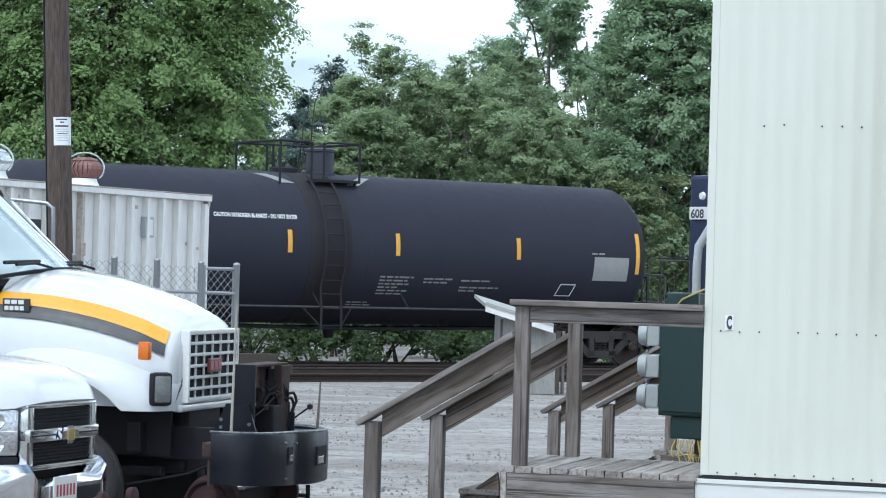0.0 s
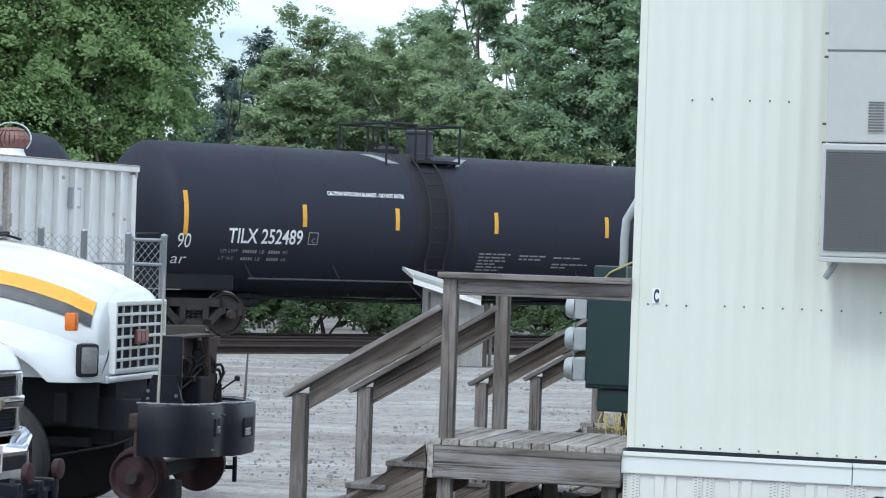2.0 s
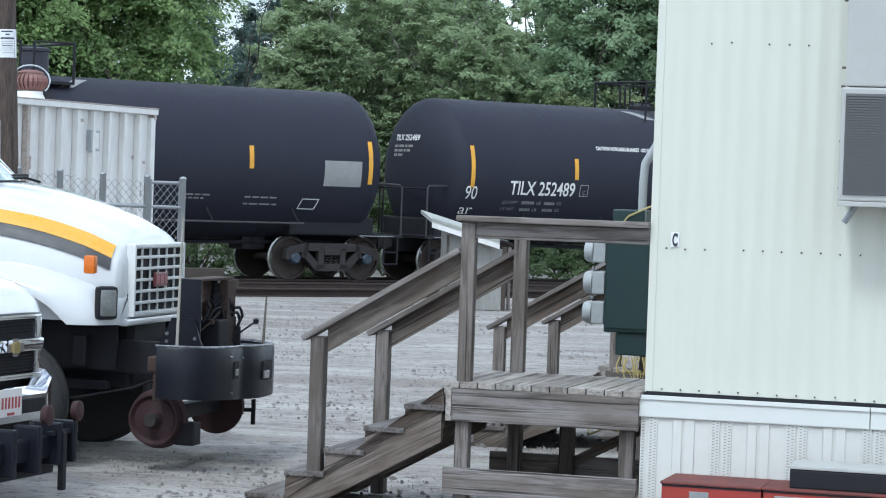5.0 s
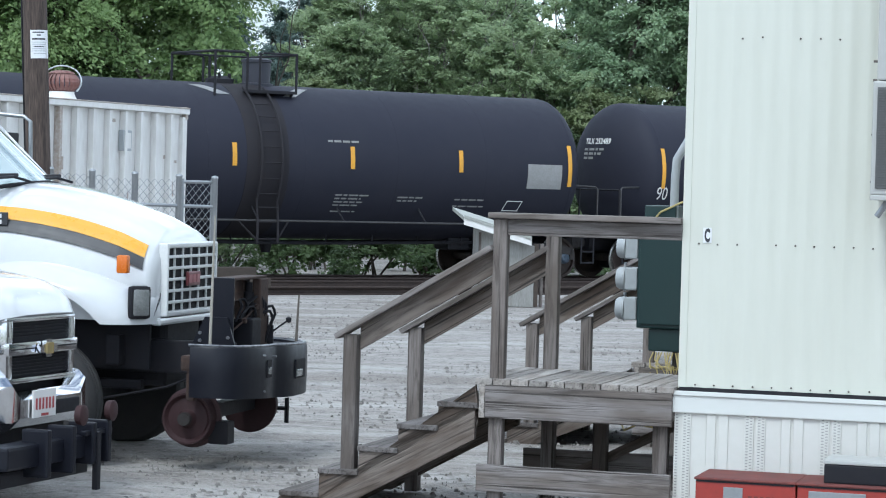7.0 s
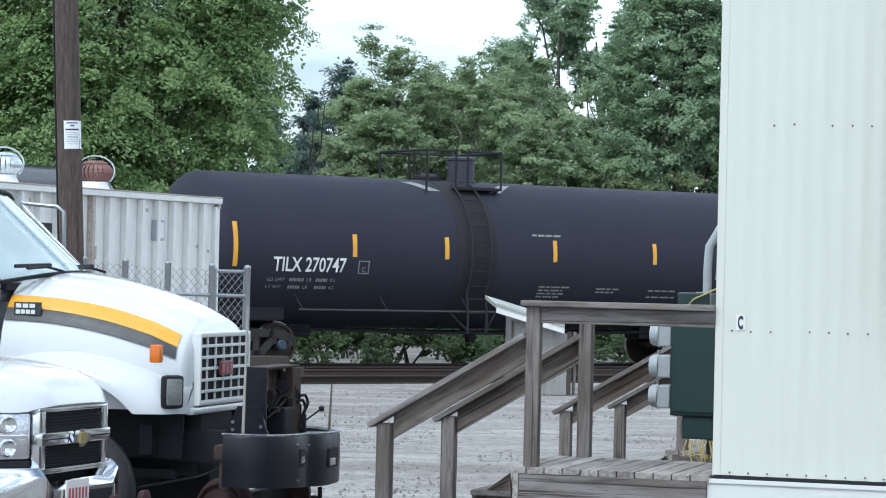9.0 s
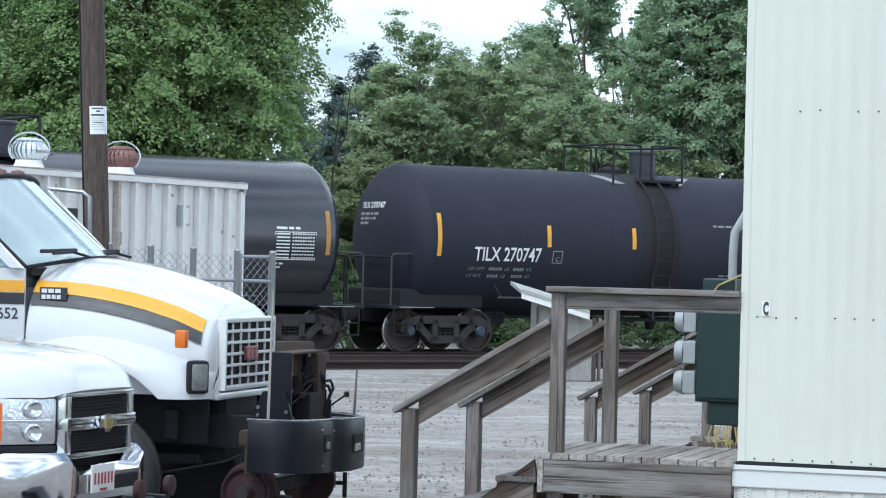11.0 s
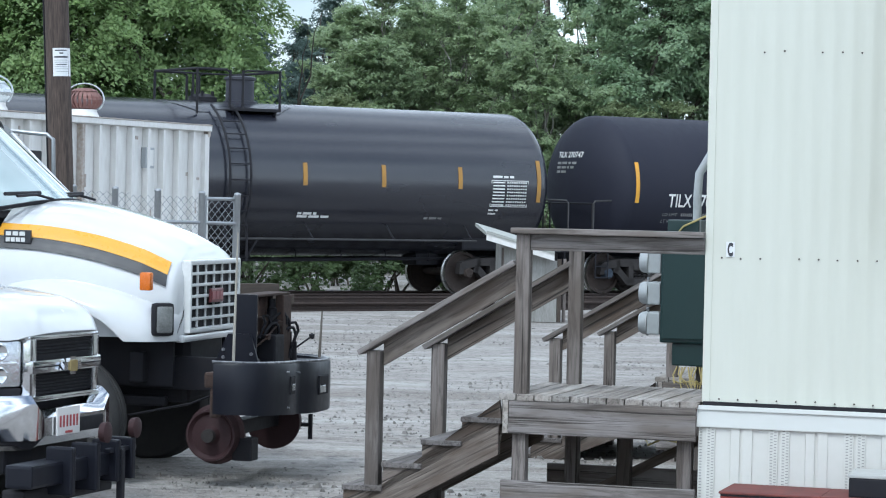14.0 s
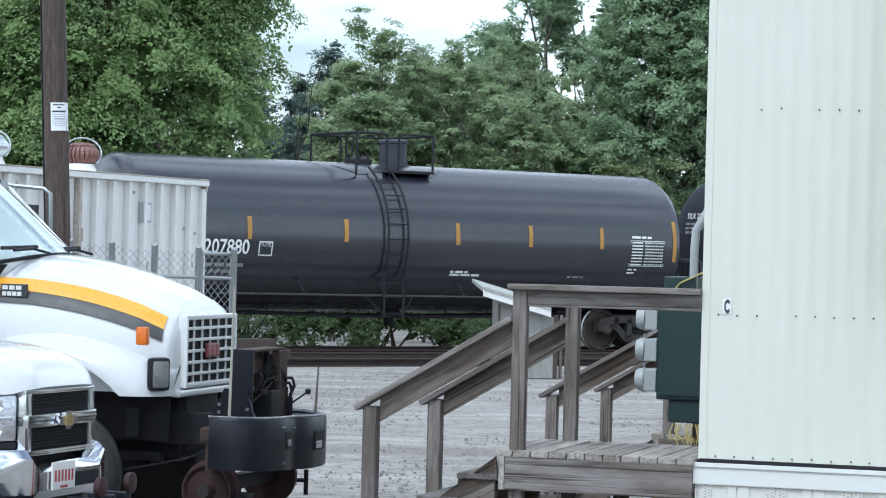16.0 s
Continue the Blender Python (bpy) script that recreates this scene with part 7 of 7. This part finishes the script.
    # toothed lever quadrant with slots
    bm = bmesh.new()
    for z0, z1, xa, xb in ((0.94, 0.975, 0.55, 0.652), (1.0, 1.03, 0.56, 0.648), (1.055, 1.09, 0.55, 0.636), (1.09, 1.17, 0.535, 0.606)):
        box(bm, xa, xb, 0.19, 0.205, z0, z1)
    for xa, xb in ((0.54, 0.575), (0.622, 0.648)):
        box(bm, xa, xb, 0.186, 0.209, 0.94, 1.09)
    part("quadrant", bm, M_STEEL_BLACK, tw)
    for a, b, mt in (((0.46, -0.5, 1.01), (0.573, -0.3, 1.147), M_RUSTY), ((0.507, -0.3, 1.09), (0.569, 0.0, 1.246), M_RUSTY), ((0.64, 0.2, 1.04), (0.745, 0.3, 1.135), M_STEEL_BLACK)):
        bm = bmesh.new()
        rod(bm, a, b, 0.008, 6)
        lathe(bm, [(-0.026, 0.0), (-0.018, 0.022), (0.014, 0.024), (0.026, 0.0)], "z", 10, b)
        part("lever", bm, mt, tw)
    for x, y, z0, z1 in ((0.52, -0.95, 0.95, 1.98), (0.742, 0.52, 0.95, 1.325)):
        bm = bmesh.new()
        rod(bm, (x, y, z0), (x + 0.0, y + 0.05, z1), 0.013, 8, 0.007)
        part("marker_rod", bm, M_RODS if y < 0 else M_RUSTY_ROD, tk, smooth=True)
    # guide wheels
    for s in (-1, 1):
        gw = new("guide_wheel")
        gw.parent = tk
        gw.location = (0.3, s * 0.8, 0.40)
        gw.empty_display_size = 0.1
        bm = bmesh.new()
        lathe(bm, [(s * 0.06, 0.0), (s * 0.06, 0.05), (s * 0.03, 0.06), (s * 0.01, 0.075), (s * 0.0, 0.16), (s * 0.03, 0.185), (s * 0.03, 0.2), (-s * 0.09, 0.205), (-s * 0.10, 0.235), (-s * 0.13, 0.235), (-s * 0.13, 0.0)], "y", 32)
        part("wheel_disc", bm, M_HUB, gw, smooth=True)
        bm = bmesh.new()
        lathe(bm, [(s * 0.1, 0.0), (s * 0.1, 0.05), (s * 0.055, 0.055)], "y", 16)
        part("hub", bm, M_TRUCKFRAME, gw, smooth=True)
    part("guide_axle", boxed(0.24, 0.36, -0.66, 0.66, 0.36, 0.48, 0.02), M_STEEL_BLACK, tk)
    part("guide_arm", boxed(0.26, 0.36, -0.75, -0.62, 0.42, 0.78, 0.02), M_RUSTY, tk)
    part("guide_block", boxed(0.44, 0.6, -0.72, -0.55, 0.20, 0.38, 0.015), M_STEEL_BLACK, tk)
    bm = bmesh.new()
    pipe(bm, [(0.4, 0.85, 0.36), (0.55, 0.88, 0.36), (0.56, 0.88, 0.45), (0.56, 0.88, 0.24)], 0.02, 6)
    part("guide_hook", bm, M_STEEL_BLACK, tk)


M_RUSTY_ROD = material("dull_rod", (0.12, 0.105, 0.09), 0.7, other=(0.07, 0.06, 0.05), bump=0.05)
M_RODS = material("pale_rod", (0.35, 0.33, 0.28), 0.6, other=(0.2, 0.19, 0.17), bump=0.05)
road_rail_truck()


def bend(bm, much=0.32):
    """Sweeps the pickup's nose back towards its sides."""
    for v in bm.verts:
        a = max(0.0, abs(v.co.y - 0.12) - 0.40)
        v.co.x -= much * (a / 0.53) ** 1.3 * max(0.0, min(1.0, (v.co.x + 1.4) / 1.0))
    return bm


def pickup():
    """A white pickup with chrome grille and rail gear, of which the nose shows; its own x points ahead."""
    K = 1.1
    pk = thing("pickup_truck", pose(-2.36 * K, 15.7 * K, 2.25 - 2.25 * K, 0, 0, -20) @ Matrix.Diagonal((K, K * 0.9, K, 1)), "white pickup truck with chrome grille and rail gear", "pickup truck")
    C = 0.12
    crown = [(-1.6, 1.72), (-0.9, 1.685), (-0.5, 1.65), (-0.2, 1.60), (-0.08, 1.55), (0.0, 1.47), (0.03, 1.40)]
    width = [(-1.6, 0.98), (-0.6, 0.97), (-0.25, 0.92), (-0.1, 0.86), (0.0, 0.72), (0.03, 0.6)]
    rings = []
    for x in (-1.6, -1.3, -1.0, -0.75, -0.5, -0.35, -0.25, -0.16, -0.08, -0.04, 0.0, 0.03):
        zc, w, z0 = smooth_table(crown, x), smooth_table(width, x), 1.30
        half = [(w, 1.36 if x > -0.6 else 0.8)]
        for i in range(11):
            a = math.pi / 2 * i / 10
            half.append((w * max(0, math.cos(a)) ** (2 / 3.6), max(half[0][1] + 0.005, z0 + (zc - z0) * math.sin(a) ** (2 / 3.6))))
        rings.append([(x, C - y, z) for y, z in half] + [(x, C + y, z) for y, z in half[-2::-1]])
    bm = bmesh.new()
    loft(bm, rings)
    part("hood", bend(bm), M_WHITE, pk, smooth=True)
    for s in (-1, 1):
        y0, y1 = sorted((C + s * 0.98, C + s * 0.9))
        part("fender", boxed(-3.0, -0.55, y0, y1, 0.75, 1.45, 0.03), M_WHITE, pk, smooth=True)
        # headlamp cluster
        hl = part("headlamp", bend(boxed(-0.42, 0.0, min(C + s * 0.5, C + s * 0.93), max(C + s * 0.5, C + s * 0.93), 1.075, 1.36, 0.03)), M_REFLECTOR, pk, "clear stacked headlamp with orange turn lamp", smooth=True)
        part("turn_lens", bend(boxed(-0.28, 0.006, min(C + s * 0.83, C + s * 0.936), max(C + s * 0.83, C + s * 0.936), 1.1, 1.335, 0.012)), M_ORANGE, hl)
        part("bar", bend(boxed(-0.4, 0.008, min(C + s * 0.51, C + s * 0.936), max(C + s * 0.54, C + s * 0.936), 1.21, 1.228, 0.004)), M_CHROME, hl)
        for z in (1.15, 1.29):
            bm = bmesh.new()
            lathe(bm, [(-0.03, 0.05), (-0.012, 0.056), (-0.005, 0.045), (-0.03, 0.02), (-0.03, 0.0)], "x", 16, (0.022, C + s * 0.66, z))
            part("bulb_bowl", bend(bm), M_CHROME, hl, smooth=True)
        part("lamp_gasket", bend(boxed(-0.5, -0.005, min(C + s * 0.5, C + s * 0.93), max(C + s * 0.5, C + s * 0.93), 1.03, 1.073, 0.01)), M_STEEL_BLACK, pk)
    # grille: two dark openings in a chrome surround
    g = new("grille")
    g.parent = pk
    g.location = (0.0, C, 0)
    g.empty_display_size = 0.1
    part("mesh_panel", boxed(-0.08, -0.03, -0.44, 0.44, 1.0, 1.38), M_STEEL_BLACK, g)
    for z0, z1 in ((1.355, 1.385), (1.155, 1.235), (0.985, 1.02)):
        part("chrome_bar", boxed(-0.06, 0.03 if z1 < 1.3 else 0.01, -0.49, 0.49, z0, z1, 0.012), M_CHROME, g, smooth=True)
    part("bar_gap", boxed(0.025, 0.034, -0.46, 0.46, 1.19, 1.198), M_STEEL_BLACK, g)
    for s in (-1, 1):
        part("chrome_side", boxed(-0.1, 0.012, min(s * 0.40, s * 0.49), max(s * 0.40, s * 0.49), 1.0, 1.37, 0.015), M_CHROME, g, smooth=True)
    for z in (1.03, 1.05, 1.07, 1.09, 1.11, 1.13, 1.26, 1.28, 1.3, 1.32, 1.34):
        part("mesh_slat", boxed(-0.03, -0.015, -0.4, 0.4, z - 0.004, z + 0.004), M_STEEL_BLACK, g)
    bm = bmesh.new()
    prism(bm, [(-0.11, 0.025), (-0.04, 0.025), (-0.04, 0.055), (0.04, 0.055), (0.04, 0.025), (0.11, 0.025), (0.13, -0.025), (0.04, -0.025), (0.04, -0.055), (-0.04, -0.055), (-0.04, -0.025), (-0.13, -0.025)], 0.0, 0.03,
          Matrix(((0, -1, 0, 0.065), (1, 0, 0, 0.0), (0, 0, 1, 1.19), (0, 0, 0, 1))))
    bd = part("badge", bm, M_CHROME, g)
    part("badge_fill", boxed(0.066, 0.072, -0.045, 0.045, 1.155, 1.225, 0.01), M_GOLD, bd)
    # chrome bumper
    bm = bmesh.new()
    plan = [(-0.5, -1.0), (-0.25, -0.98), (-0.06, -0.9), (0.05, -0.75), (0.1, -0.52), (0.07, -0.42), (0.07, 0.42), (0.1, 0.52), (0.05, 0.75), (-0.06, 0.9), (-0.25, 0.98), (-0.5, 1.0)]
    rings = []
    for x, y in plan:
        end = abs(y) > 0.45
        zt, zb = (1.03, 0.70) if end else (0.94, 0.72)
        rings.append([(x - 0.04, C + y * 0.97, zb), (x + 0.02, C + y, zb + 0.06), (x + 0.02, C + y, zt - 0.05), (x - 0.03, C + y * 0.98, zt), (x - 0.12, C + y * 0.92, zt - 0.01), (x - 0.1, C + y * 0.92, zb)])
    loft(bm, rings)
    bp = part("bumper", bend(bm, 0.3), M_CHROME, pk, "polished chrome bumper", smooth=True)
    part("air_slot", boxed(0.07, 0.096, C - 0.1, C + 0.4, 0.78, 0.87, 0.01), M_STEEL_BLACK, bp)
    pl = part("licence_plate", boxed(0.094, 0.106, -0.17, 0.15, 0.775, 0.945, 0.004), M_PLATE, pk, "white licence plate with red marks")
    for k in range(6):
        part("plate_bar", boxed(0.107, 0.109, -0.14 + k * 0.047, -0.118 + k * 0.047, 0.825, 0.895), M_PLATE_RED, pl)
    part("plate_bar", boxed(0.107, 0.109, -0.06, 0.04, 0.785, 0.8), M_PLATE_RED, pl)
    # rail gear in front
    rg = new("rail_gear")
    rg.parent = pk
    rg.empty_display_size = 0.1
    part("cross_beam", boxed(0.12, 0.3, -0.9, 0.5, 0.52, 0.66, 0.02), M_BLACK_PAINT, rg)
    part("lower_beam", boxed(0.05, 0.2, -0.8, 0.45, 0.40, 0.5, 0.02), M_STEEL_BLACK, rg)
    for y in (-0.45, -0.1, 0.2, 0.42):
        part("link_plate", boxed(0.18, 0.36, y - 0.03, y + 0.03, 0.45 + 0.03 * (y > 0), 0.74, 0.015), M_BLACK_PAINT, rg)
    for y in (-0.02, 0.42):
        bm = bmesh.new()
        lathe(bm, [(-0.02, 0.0), (-0.02, 0.06), (0.02, 0.065), (0.03, 0.04), (0.03, 0.0)], "x", 16, (0.36, y, 0.8))
        part("round_reflector", bm, M_HUB, rg, smooth=True)
    part("pin_bar", boxed(0.3, 0.34, 0.1, 0.5, 0.66, 0.69, 0.008), M_BLACK_PAINT, rg)
    part("hang_bar", boxed(0.33, 0.37, 0.22, 0.27, 0.32, 0.68, 0.008), M_STEEL_BLACK, rg)
    for x in (-0.95,):
        for s in (-1, 1):
            tyre("front_wheel", pk, x, C + s * 0.84, 0.6, 0.395, 0.26, M_CHROME, s)
    part("underbody", boxed(-3.0, -0.1, C - 0.6, C + 0.6, 0.55, 0.85, 0.03), M_STEEL_BLACK, pk)
    part("radiator_wall", boxed(-0.2, -0.1, C - 0.5, C + 0.5, 0.72, 1.34), M_STEEL_BLACK, pk)
    # cab far back
    bm = bmesh.new()
    prism(bm, [(-1.6, 0.75), (-4.2, 0.75), (-4.2, 1.75), (-3.9, 2.25), (-2.5, 2.28), (-1.75, 1.75), (-1.6, 1.7)], C - 0.9, C + 0.9)
    part("cab", bm, M_WHITE, pk)


pickup()


# ---------------------------------------------------------------- what moves
def along(t):
    """How far the train has rolled, in metres, at t seconds."""
    q = (t - 8) / 8
    return 1.088 * 2 * t - 0.00799 * (t - 8) ** 2 - 0.0663 * q ** 5 - 0.0914 * q ** 4 - 0.3030 * q ** 3


def motions():
    for ob, centre in MOVING:
        rows = []
        for i in range(33):
            t = i * 0.5
            p = on_track(centre + along(t))
            rows.append((t, pose(p.x, p.y, p.z, 0, 0, TRACK)))
        walk(ob, rows)
    for k, ws in enumerate(ROLLING):
        x = ws.location.x
        rows = [(i * 0.25, pose(x, 0, WHEEL_R, 0, math.degrees(along(i * 0.25) / WHEEL_R) + k * 37, 0)) for i in range(65)]
        walk(ws, rows)


motions()
